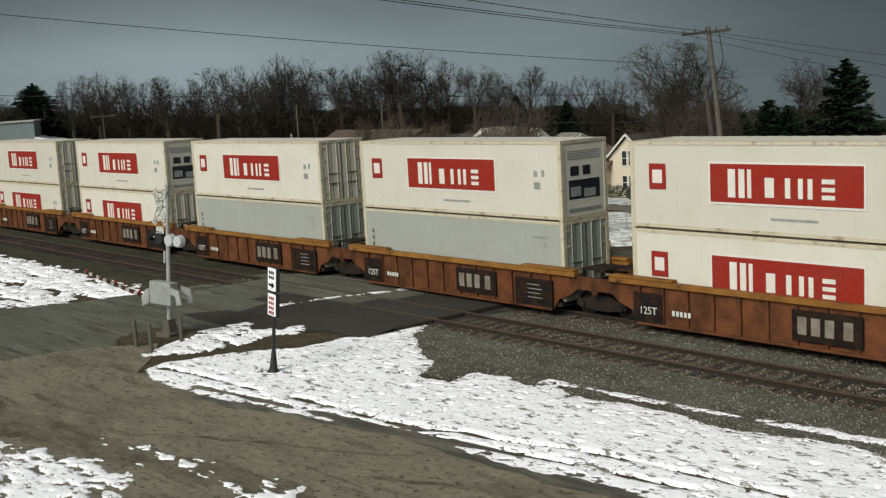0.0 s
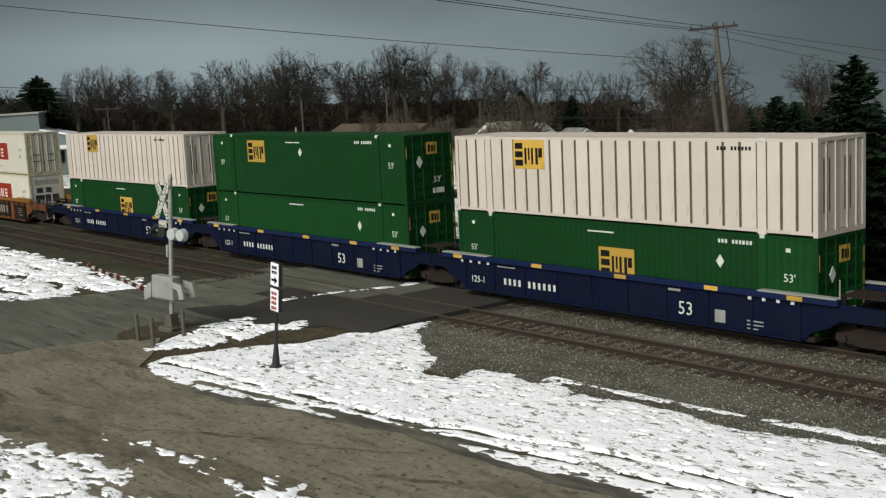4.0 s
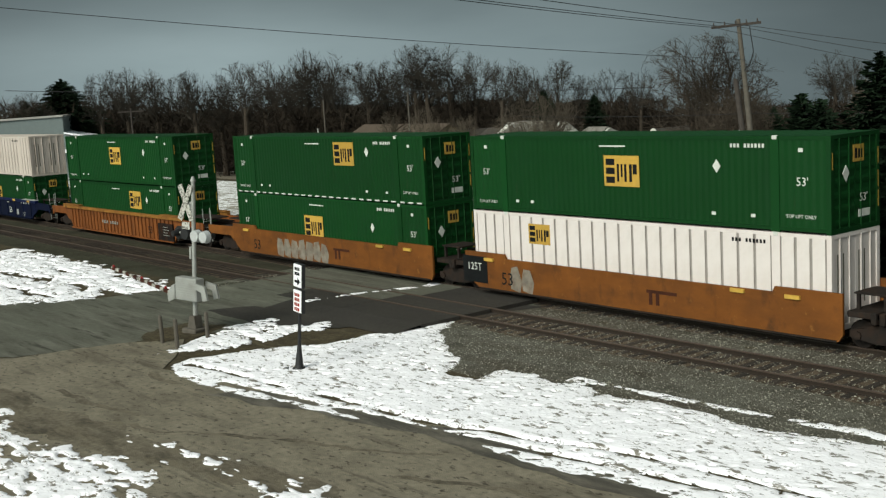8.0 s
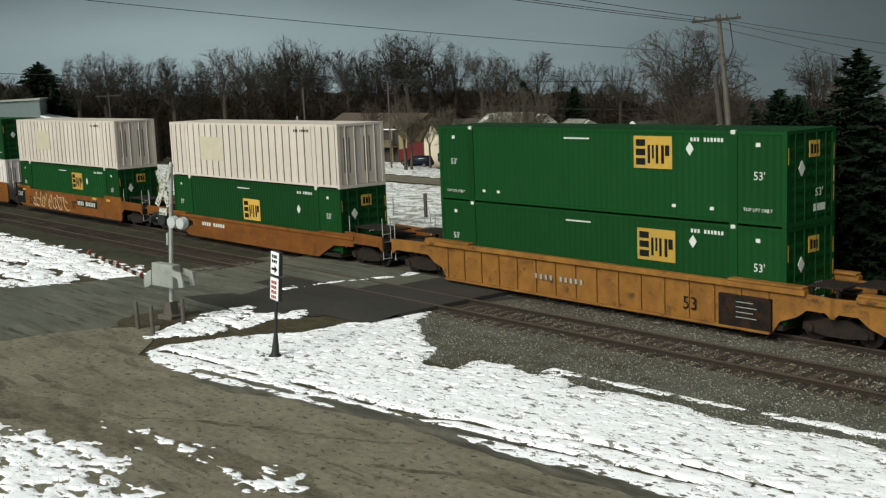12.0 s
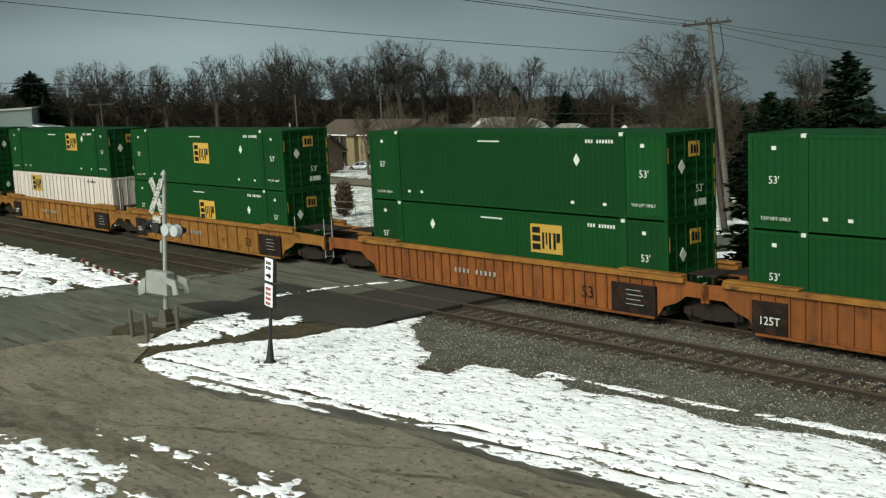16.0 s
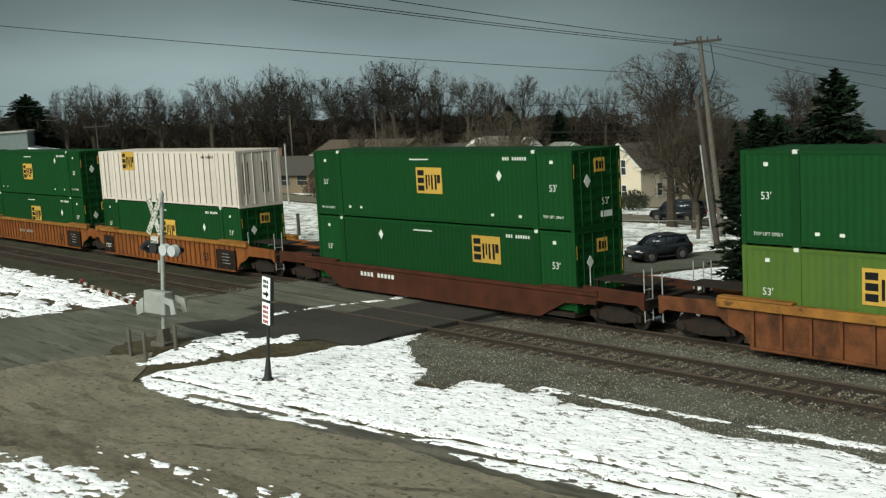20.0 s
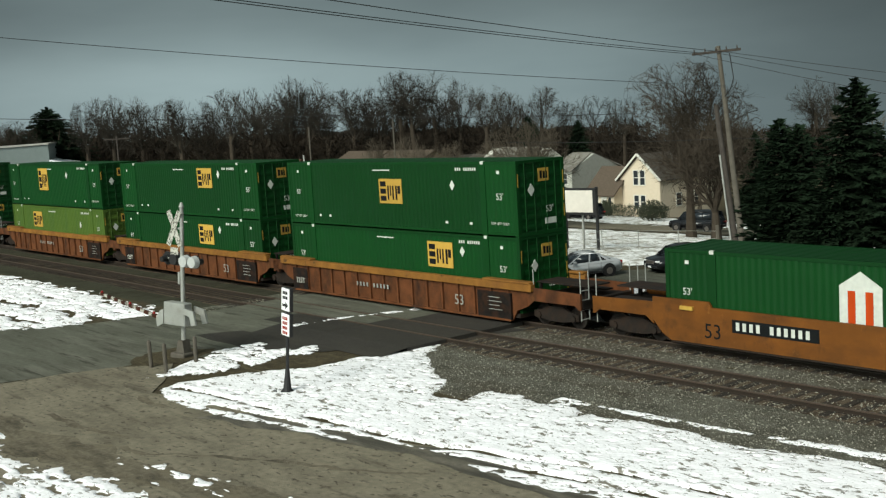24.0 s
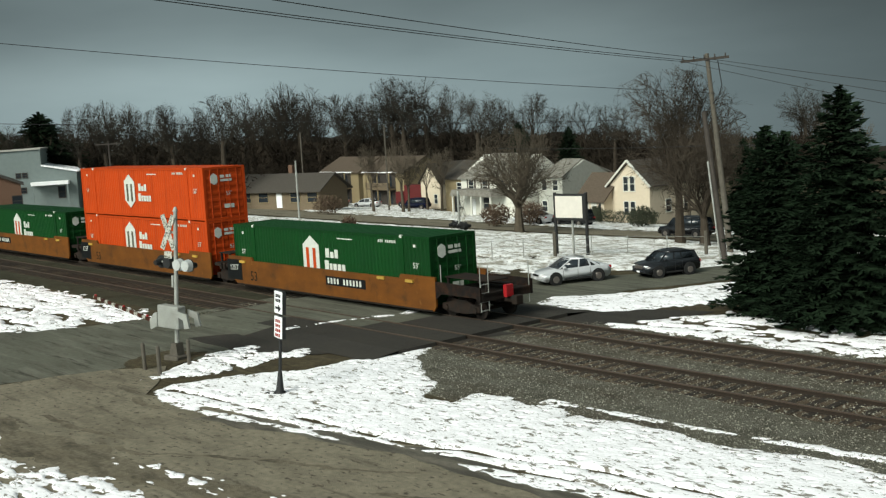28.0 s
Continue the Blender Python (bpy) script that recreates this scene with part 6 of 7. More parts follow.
def gable_house(name, label, x, y, wid, dep, eave, ridge, wall, roof, ridge_along="x", yaw=0, over=0.35, hip=0.0):
    """A house whose front lies along x at its origin (lower left front corner), depth towards +y."""
    h = thing(name, label, "house", at=pose(x, y, land(y), 0, 0, yaw))
    bm = bmesh.new()
    if ridge_along == "x":
        prof = [(0, -0.5), (dep, -0.5), (dep, eave), (dep / 2, ridge), (0, eave)]
        a = [bm.verts.new((0, q, z)) for q, z in prof]
        b = [bm.verts.new((wid, q, z)) for q, z in prof]
    else:
        prof = [(0, -0.5), (wid, -0.5), (wid, eave), (wid / 2, ridge), (0, eave)]
        a = [bm.verts.new((q, 0, z)) for q, z in prof]
        b = [bm.verts.new((q, dep, z)) for q, z in prof]
    bm.faces.new(a)
    bm.faces.new(b[::-1])
    for i in range(5):
        bm.faces.new((a[i], b[i], b[(i + 1) % 5], a[(i + 1) % 5]))
    bmesh.ops.recalc_face_normals(bm, faces=bm.faces)
    part("wall", bm, M[wall], h)
    half = (dep if ridge_along == "x" else wid) / 2
    sl = (ridge - eave) / half
    for s in (-1, 1):
        rf = bmesh.new()
        lo, hi = -over, half
        pr = [(lo, eave + sl * lo + 0.02), (hi, ridge + 0.02), (hi, ridge + 0.16), (lo, eave + sl * lo + 0.16)]
        ln = wid if ridge_along == "x" else dep
        vs = []
        for e, ins in ((-over, 0), (ln + over, 0)):
            row = []
            for i, (q, z) in enumerate(pr):
                qq = q if s < 0 else 2 * half - q
                ee = e + (hip if e < 0 else -hip) * (1 if i in (1, 2) else 0)
                row.append(rf.verts.new((ee, qq, z) if ridge_along == "x" else (qq, ee, z)))
            vs.append(row)
        rf.faces.new(vs[0])
        rf.faces.new(vs[1][::-1])
        for i in range(4):
            rf.faces.new((vs[0][i], vs[1][i], vs[1][(i + 1) % 4], vs[0][(i + 1) % 4]))
        bmesh.ops.recalc_face_normals(rf, faces=rf.faces)
        part("roof", rf, M[roof], h, "shingled roof slope")
    return h


def build_houses():
    # cream gabled house with a lower wing
    h = gable_house("house", "cream wooden house with a steep front gable", -83.5, 94.2, 5.4, 9.5, 4.1, 6.5, "cream", "shingle", "y")
    for x in (2.2, 3.1):
        window(h, x, -0.01, 0.9, 0.62, 1.35)
        window(h, x, -0.01, 3.4, 0.62, 1.5)
    window(h, 5.41, 3.0, 1.0, 0.8, 1.3, yaw=90)
    window(h, 5.41, 6.0, 1.0, 0.8, 1.3, yaw=90)
    for s in (-1, 1):
        bm = bmesh.new()
        c = Vector((2.7, -0.37, 6.66))
        e = Vector((2.7 + s * 3.08, -0.37, 3.86))
        bm_tube(bm, c, e, 0.13, n=4)
        part("barge_board", bm, M["white_paint"], h, "white gable trim board")
    part("chimney", boxes((3.4, 3.9, 5.0, 5.5, 5.0, 7.4), bev=0.02), M["brick"], h)
    wing = gable_house("house_wing", "low cream wing with a dark shingle roof", -87.2, 92.8, 3.9, 6.0, 2.4, 5.0, "cream", "shingle_brown", "x")
    window(wing, 1.3, -0.01, 0.9, 0.7, 1.2)
    part("door", boxes((2.1, 2.9, -0.06, 0.0, 0.0, 2.05), bev=0.01), M["white_paint"], wing)
    part("door", boxes((3.2, 3.5, -0.05, 0.0, 0.0, 2.0)), M["glass"], wing)
    # white two-storey house with a porch, and its rear wing, greyed to stand in for shade
    h = gable_house("house", "white two-storey wooden house with a front porch", -107.8, 94.0, 10.2, 8.0, 4.7, 7.3, "white_paint", "shingle_lt", "x", hip=2.0)
    for x in (1.9, 4.4, 7.4):
        window(h, x, -0.01, 3.0, 0.9, 1.4)
        for q in (-0.62, 0.62):
            part("shutter", boxes((x + q - 0.17, x + q + 0.17, -0.05, -0.005, 3.15, 4.6)), M["pole_dark"], h, "dark window shutter")
    window(h, 4.6, -0.01, 0.9, 1.2, 1.4)
    part("door", boxes((1.6, 2.5, -0.06, -0.005, 0.0, 2.1), bev=0.01), M["board_white"], h, "white front door")
    part("porch_roof", prism([(0, 0), (7.6, 0), (7.2, 0.75), (0.4, 0.75)], -2.4, 0.0), M["shingle_lt"], h, "grey porch roof", at=pose(0.5, 0, 2.65))
    for k in range(5):
        part("porch_post", boxes((-0.08, 0.08, -0.08, 0.08, 0, 2.66)), M["white_paint"], h, at=pose(0.8 + k * 1.7, -2.2, 0))
    part("porch_floor", boxes((0.4, 8.2, -2.4, 0, -0.4, 0.12)), M["curb"], h)
    h2 = gable_house("house_wing", "grey-white rear wing with a hipped roof, shade in its wall colour", -97.3, 97.0, 3.9, 8.0, 4.9, 6.6, "wing_shaded", "shingle_lt", "x", hip=0.8)
    for x in (1.0, 2.8):
        window(h2, x, -0.01, 3.3, 0.8, 1.2)
        window(h2, x, -0.01, 0.8, 0.8, 1.2)
    # brown house with a dark garage door
    h = gable_house("house", "tan house with a dark garage door", -121.5, 103.0, 7.5, 8.0, 4.6, 6.7, "tan", "shingle", "x")
    part("garage_door", boxes((1.8, 4.6, -0.05, 0.02, 0, 2.3), bev=0.01), M["black"], h, "dark garage door")
    window(h, 3.0, -0.01, 3.0, 0.9, 1.0)
    # two apartment blocks with balconies
    for x0 in (-163.4, -151.5):
        h = gable_house("apartment_house", "tan two-storey apartment house with balconies", x0, 111.0, 10.7, 9.0, 5.2, 7.4, "tan", "shingle_brown", "x")
        # no real recess: a flat dark panel carries the balcony's shade
        part("balcony_bay", boxes((2.4, 8.6, -0.03, 0.0, 0.0, 5.1)), M["pole_dark"], h, "flat dark brown panel standing in for the shaded balcony recess")
        for k in range(5):
            part("balcony_board", boxes((2.4, 8.6, -1.3, -1.22, 2.7 + k * 0.2, 2.84 + k * 0.2)), M["brick_tan"], h)
        part("balcony_floor", boxes((2.4, 8.6, -1.3, 0, 2.5, 2.68)), M["brick_tan"], h)
        for x in (2.4, 5.4, 8.45):
            part("balcony_post", boxes((x, x + 0.15, -1.3, -1.15, 0, 5.2)), M["tan"], h)
        for x in (3.9, 7.0):
            window(h, x, -0.04, 3.0, 1.5, 1.7, "pole_dark")
            window(h, x, -0.04, 0.3, 1.5, 1.8, "pole_dark")
        part("snow_fringe", boxes((0.3, 9.3, -0.42, -0.1, 5.16, 5.3)), M["snow"], h, "strip of snow along the eaves")
    h = gable_house("house", "cream house with a steep plain gable", -134.2, 109.0, 4.4, 8.0, 4.0, 6.6, "cream", "shingle", "y")
    window(h, 3.4, -0.01, 0.8, 0.7, 1.3)
    h = gable_house("house", "low brick ranch house with a long dark roof", -147.5, 84.0, 16.4, 6.5, 2.5, 4.5, "brick_tan", "shingle", "x", over=0.6, yaw=18)
    for x in (3.2, 6.4, 12.2, 15.2):
        window(h, x, -0.01, 0.8, 1.7, 1.3, "tan")
    part("door", boxes((8.8, 9.8, -0.06, 0.0, 0.0, 2.1)), M["board_white"], h)
    part("chimney", boxes((8.5, 9.2, 3.4, 4.1, 3.8, 5.8)), M["brick"], h)
    # grey commercial building and a small brown one in front of it
    h = thing("commercial_building", "pale blue-grey building with a sloping roof edge", "building", at=pose(-152.5, 49.0, land(52), 0, 0, 62))
    part("wall", prism([(-14, -1), (13.5, -1), (13.5, 4.3), (9.2, 5.2), (9.2, 7.4), (-14, 7.0)], 0, 9), M["bluegrey"], h)
    part("roof", prism([(-14.2, 7.0), (9.3, 7.4), (9.3, 7.6), (-14.2, 7.2)], -0.2, 9.2), M["curb"], h, "pale roof edge")
    part("low_roof", prism([(9.2, 5.2), (13.8, 4.2), (13.8, 4.4), (9.2, 5.4)], -0.2, 9.2), M["snow"], h, "snow-dusted low roof")
    for x, z, a, b in ((6.3, 3.9, 0.5, 0.5), (7.1, 3.9, 0.5, 0.5), (4.3, 1.6, 0.55, 0.9), (6.5, 1.9, 1.2, 0.6), (11.5, 1.0, 0.8, 1.4)):
        window(h, x, -0.01, z, a, b, "pole_dark")
    part("entrance_canopy", boxes((7.9, 12.6, -1.8, -0.0, 2.75, 3.2), bev=0.03), M["board_white"], h, "white entrance canopy")
    for x in (8.1, 12.4):
        part("canopy_post", boxes((x - 0.1, x + 0.1, -1.7, -1.5, 0, 2.75)), M["bluegrey"], h)
    h = gable_house("house", "small dark brown building with a low gable", -133.0, 41.2, 7.0, 7.0, 3.4, 4.9, "brick", "shingle", "y", yaw=70)
    window(h, 6.5, -0.01, 1.0, 1.0, 1.1, "pole_dark")


# ---- vehicles ----
def car(name, label, at, paint, length, roof_h, kind="sedan"):
    """A parked car; x runs from tail to nose, the origin is under its middle."""
    c = thing(name, label, "car", at=at)
    L, R = length / 2, roof_h
    if kind == "sedan":
        low = [(-L, 0.46), (-L + 0.05, 0.30), (-L + 0.25, 0.22), (L - 0.25, 0.20), (L - 0.04, 0.30), (L, 0.48), (L - 0.05, 0.60), (L - 0.30, 0.70), (L - 0.75, 0.78), (L - 1.2, 0.84), (-L + 0.9, 0.90), (-L + 0.35, 0.91), (-L + 0.07, 0.84), (-L, 0.68)]
        cab = [(L - 1.12, 0.83), (L - 1.85, R - 0.08), (L - 2.35, R - 0.03), (-L + 1.55, R - 0.05), (-L + 0.62, 0.89)]
        roof = [(L - 1.80, R - 0.09), (L - 2.30, R - 0.02), (L - 2.8, R), (-L + 1.75, R - 0.02), (-L + 1.38, R - 0.11), (-L + 1.50, R - 0.13), (L - 1.9, R - 0.13)]
        pillars = ((L - 1.10, L - 1.84, 0.09), (L - 2.28, L - 2.38, 0.08), (-L + 1.28, -L + 1.42, 0.10), (-L + 0.78, -L + 1.44, 0.22))
        belt = 0.85
    else:
        low = [(-L, 0.44), (-L + 0.05, 0.32), (-L + 0.25, 0.26), (L - 0.25, 0.24), (L - 0.03, 0.36), (L, 0.55), (L - 0.04, 0.72), (L - 0.20, 0.82), (L - 0.60, 0.88), (L - 1.05, 0.93), (-L + 0.5, 0.96), (-L + 0.12, 0.94), (-L, 0.72)]
        cab = [(L - 0.98, 0.92), (L - 1.55, R - 0.10), (L - 2.0, R - 0.03), (-L + 0.95, R - 0.05), (-L + 0.45, R - 0.16), (-L + 0.16, 0.93)]
        roof = [(L - 1.48, R - 0.11), (L - 1.95, R - 0.02), (-L + 1.6, R), (-L + 0.85, R - 0.03), (-L + 0.36, R - 0.17), (-L + 0.50, R - 0.20), (L - 1.6, R - 0.15)]
        pillars = ((L - 0.97, L - 1.53, 0.10), (L - 1.92, L - 2.0, 0.09), (-L + 1.32, -L + 1.36, 0.09), (-L + 0.34, -L + 0.52, 0.26))
        belt = 0.92

    def rounded(pts, half, cut, inset):
        bm = prism(pts, -half, half)
        bmesh.ops.bevel(bm, geom=[e for e in bm.edges if abs(e.verts[0].co.y - e.verts[1].co.y) < 1e-4], offset=cut, segments=3, affect="EDGES")
        for v in bm.verts:
            v.co.y *= inset(v.co)
        for f in bm.faces:
            f.smooth = True
        return bm
    body = rounded(low, 0.86, 0.09, lambda p: 1 - 0.13 * max(0.0, (abs(p.x) - L + 0.7) / 0.7) ** 2 - 0.05 * max(0.0, p.z - 0.65))
    part("body", body, M[paint], c)
    lean = lambda p: 1 - 0.20 * max(0.0, min(1.0, (p.z - belt) / (R - belt)))
    part("window_band", rounded(cab, 0.75, 0.04, lean), M["glass"], c, "dark tinted windows")
    part("roof", rounded(roof, 0.765, 0.03, lean), M[paint], c)
    for s in (-1, 1):
        for lo, hi, wide in pillars:
            bm = bmesh.new()
            z1 = R - 0.10
            y0_, y1_ = 0.765, 0.765 * (1 - 0.20 * (z1 - belt) / (R - belt))
            q = [bm.verts.new((x, s * y, z)) for x, y, z in ((lo - wide / 2, y0_, belt), (lo + wide / 2, y0_, belt), (hi + wide / 2, y1_, z1), (hi - wide / 2, y1_, z1))]
            bm.faces.new(q if s < 0 else q[::-1])
            ex = bmesh.ops.extrude_face_region(bm, geom=list(bm.faces))
            for v in ex["geom"]:
                if isinstance(v, bmesh.types.BMVert):
                    v.co.y -= 0.05 * s
            part("pillar", bm, M[paint], c)
        part("mirror", boxes((pillars[0][0] - 0.35, pillars[0][0] - 0.18, s * 0.90 - 0.1, s * 0.90 + 0.1, belt + 0.02, belt + 0.15), bev=0.03), M[paint], c)
        part("sill_trim", boxes((-L + 1.35, L - 1.35, s * 0.865 - 0.012, s * 0.865 + 0.012, 0.24, 0.33), bev=0.008), M["tyre"], c, "black sill trim")
        part("door_seam", boxes((-0.05, -0.035, s * 0.858 - 0.004, s * 0.858 + 0.004, 0.34, belt - 0.04), (-L + 1.35, -L + 1.365, s * 0.858 - 0.004, s * 0.858 + 0.004, 0.5, belt - 0.04), (L - 1.32, L - 1.305, s * 0.858 - 0.004, s * 0.858 + 0.004, 0.36, belt - 0.06)), M["tyre"], c)
        for wx in (L - 0.86, -L + 0.86):
            part("wheel_arch", tube((wx, s * 0.60, 0.34), (wx, s * 0.866, 0.34), 0.385, n=24), M["tyre"], c, "dark wheel arch")
            wh = part("wheel", tube((wx, s * 0.68, 0.31), (wx, s * 0.885, 0.31), 0.31, n=24), M["tyre"], c)
            part("rim", tube((wx, s * 0.87, 0.31), (wx, s * 0.895, 0.31), 0.205, 0.18, n=16), M["steel"], wh, "pale alloy rim")
        hz = 0.60 if kind == "sedan" else 0.70
        part("headlight", boxes((L - 0.24, L - 0.03, s * 0.60 - 0.15, s * 0.60 + 0.15, hz - 0.06, hz + 0.05), bev=0.04), M["board_white"], c)
        part("tail_light", boxes((-L - 0.01, -L + 0.12, s * 0.62 - 0.13, s * 0.62 + 0.13, 0.66, 0.82), bev=0.03), M["lamp_red"], c)
    part("bumper", boxes((L - 0.12, L + 0.03, -0.70, 0.70, 0.30, 0.46), bev=0.05), M[paint], c)
    part("grille", boxes((L - 0.10, L + 0.012, -0.36, 0.36, 0.50, 0.60) if kind == "sedan" else (L - 0.10, L + 0.015, -0.40, 0.40, 0.56, 0.74), bev=0.015), M["steel" if kind != "sedan" else "tyre"], c, "chrome grille" if kind != "sedan" else "dark grille")
    part("number_plate", boxes((L + 0.025, L + 0.04, -0.16, 0.16, 0.34, 0.44)), M["board_white"], c, "pale plate")
    return c


def build_vehicles():
    car("sedan", "silver four-door sedan waiting at the crossing", pose(-38.7, 40.6, GZ + 0.01, 0, 0, 248) @ Matrix.Scale(0.88, 4), "silver", 4.3, 1.40)
    car("suv", "black retro-styled compact wagon waiting behind a silver car", pose(-35.9, 44.5, GZ + 0.01, 0, 0, 252) @ Matrix.Scale(0.85, 4), "black_car", 3.8, 1.50, "suv")
    for x, y, rz, p, k, lab in ((-83.8, 82.6, 184, "silver", "sedan", "light sedan parked on the street"), (-79.0, 83.4, 182, "black_car", "suv", "dark car parked on the street"), (-58.0, 74.4, 184, "black_car", "suv", "black car on the residential street"), (-154.5, 107.5, 200, "silver", "sedan", "pale car parked in front of apartments"), (-151.0, 105.0, 190, "black_car", "suv", "dark car parked in front of apartments"), (-144.0, 106.0, 200, "silver", "sedan", "pale car parked in front of apartments"), (-132.0, 106.0, 200, "blue_car", "suv", "dark blue car parked by a house")):
        car("sedan" if k == "sedan" else "suv", lab, pose(x, y, land(y) + 0.03, 0, 0, rz), p, 4.6, 1.42 if k == "sedan" else 1.68, k)
    t = thing("box_truck", "dark red delivery truck parked by the apartments", "truck", at=pose(-137.8, 110.6, land(110.6), 0, 0, 200))
    part("cargo_box", boxes((-2.8, 1.2, -1.1, 1.1, 0.7, 3.4), bev=0.05), M["red_truck"], t)
    part("cab", boxes((1.25, 2.9, -1.05, 1.05, 0.5, 2.4), bev=0.15), M["red_truck"], t)
    part("windscreen", boxes((2.88, 2.93, -0.85, 0.85, 1.4, 2.1), bev=0.01), M["glass"], t)
    for x in (-1.8, 2.0):
        for s in (-1, 1):
            part("wheel", tube((x, s * 0.8, 0.45), (x, s * 1.08, 0.45), 0.45, n=16), M["tyre"], t)


# ---- railway signals, signs, poles, wires, fence ----
def crossing_signal(at, label, gate):
    s = thing("crossing_signal", label, "crossing signal", at=at, group="crossing signals")
    part("foundation", boxes((-0.36, 0.36, -0.36, 0.36, -0.2, 0.16), bev=0.04), M["pole"], s, "dirty concrete foot")
    part("junction_base", prism([(-0.22, 0.16), (0.22, 0.16), (0.12, 0.62), (-0.12, 0.62)], -0.18, 0.18), M["pole"], s)
    part("mast", tube((0, 0, 0.3), (0, 0, 5.55), 0.085, 0.075, 12), M["galv"], s)
    part("mast_cap", tube((0, 0, 5.55), (0, 0, 5.72), 0.11, 0.04, 10), M["galv"], s)
    xb = part("crossbuck_bracket", boxes((-0.35, 0.05, -0.05, 0.05, 4.72, 4.8), bev=0.01), M["galv"], s)
    for a in (25, -25):
        blade = part("crossbuck_blade", boxes((-0.115, 0.115, -0.012, 0.012, -0.70, 0.70), bev=0.004), M["sign_worn"], xb, "white crossbuck blade", at=pose(-0.30, -0.09 - (0.02 if a > 0 else 0), 4.76, 0, a, 0))
    part("track_count_sign", boxes((-0.50, -0.10, -0.11, -0.085, 3.78, 4.05), bev=0.005), M["sign_worn"], s, "small white plate")
    part("light_arm", tube((-0.95, 0, 3.62), (0.85, 0, 3.62), 0.04, n=8), M["galv"], s)
    for x, y, f in ((-0.85, 0.10, -1), (-0.38, 0.10, 1), (0.36, -0.12, 1), (0.80, -0.12, 1)):
        d = part("light_target", tube((x, y, 3.60), (x, y + 0.03 * f, 3.60), 0.25, n=20), M["black"], s, "round black signal background")
        part("hood", tube((x, y + 0.03 * f, 3.62), (x, y + 0.34 * f, 3.58), 0.14, 0.10, 12), M["black"], d)
        part("lamp_housing", tube((x, y - 0.01 * f, 3.60), (x, y - 0.22 * f, 3.60), 0.235, 0.20, 16), M["lamp_pale"] if x > 0 else M["black"], d, "pale lamp housing" if x > 0 else "")
    part("side_box", boxes((-0.18, -0.08, -0.08, 0.08, 2.7, 3.15), bev=0.01), M["galv"], s)
    m = part("gate_mechanism", boxes((-0.55, 0.55, -0.46, -0.05, 1.22, 2.06), bev=0.03), M["galv"], s, "ribbed grey gate machine cabinet")
    for k in range(8):
        part("rib", boxes((-0.51, 0.51, -0.475, -0.455, 1.31 + k * 0.085, 1.34 + k * 0.085)), M["galv"], m)
    for yy in (-0.5, 0.05):
        part("counterweight_arm", prism([(0.50, 1.92), (1.02, 1.84), (1.16, 1.36), (0.92, 1.30), (0.84, 1.62), (0.50, 1.72)], yy, yy + 0.08), M["galv"], s)
        part("arm_bracket", prism([(-0.52, 1.80), (-0.52, 1.25), (-0.86, 1.10), (-0.92, 1.40), (-0.70, 1.72)], yy, yy + 0.08), M["galv"], s)
    if gate:
        g_ = part("gate_arm", boxes((-8.6, -0.85, -0.26, -0.16, 1.14, 1.26), bev=0.01), M["sign_worn"], s, "lowered red and white crossing gate", at=pose(0, 0, 0, 0, 0, -21))
        for k in range(9):
            part("red_band", boxes((-8.5 + k * 0.86, -8.05 + k * 0.86, -0.266, -0.154, 1.134, 1.266)), M["red_car"], g_)
        for x in (-8.4, -5.0, -2.4):
            part("gate_lamp", boxes((x - 0.05, x + 0.05, -0.25, -0.17, 1.26, 1.34), bev=0.01), M["lamp_red"], g_)
    return s


def wire(a, b, sag, label="thin black overhead wire", r=0.016):
    a, b = Vector(a), Vector(b)
    vs, fs = [], []
    n = 14
    for i in range(n + 1):
        p = i / n
        c = a.lerp(b, p) - Vector((0, 0, sag * 4 * p * (1 - p)))
        side = (b - a).cross(Vector((0, 0, 1))).normalized()
        vs += [tuple(c + side * r), tuple(c + Vector((0, 0, r))), tuple(c - side * r), tuple(c - Vector((0, 0, r)))]
        if i:
            k = 4 * (i - 1)
            fs += [(k + q, k + (q + 1) % 4, k + 4 + (q + 1) % 4, k + 4 + q) for q in range(4)]
    return tagged(new("overhead_wire", mesh_data("overhead_wire", vs, fs, M["wire"])), label, "wire", "overhead wires")


WIRES = [((-45.2, 58.3, 10.75), (-30.6, 12.5, 12.4), 0.15), ((-44.7, 58.9, 10.75), (-30.4, 12.9, 12.4), 0.15), ((-43.7, 60.1, 10.7), (-29.1, 15.7, 12.3), 0.15), ((-43.9, 59.6, 8.7), (-57.6, 12.0, 13.9), 0.3), ((-45.2, 58.3, 10.75), (-20.0, 62.0, 4.6), 0.2), ((-44.3, 59.3, 10.75), (-20.0, 62.6, 5.6), 0.2), ((-43.7, 60.1, 10.7), (-20.0, 63.5, 6.6), 0.2), ((-113.0, 38.3, 10.0), (-90.4, 61.3, 8.4), 0.25, "thin black overhead wire", 0.028), ((-90.4, 61.3, 8.4), (-64.6, 75.3, 7.0), 0.25, "thin black overhead wire", 0.028), ((-57.9, 54.0, 5.8), (-44.0, 61.0, 5.4), 0.1), ((-44.0, 61.0, 5.4), (-35.3, 64.1, 5.2), 0.1)]


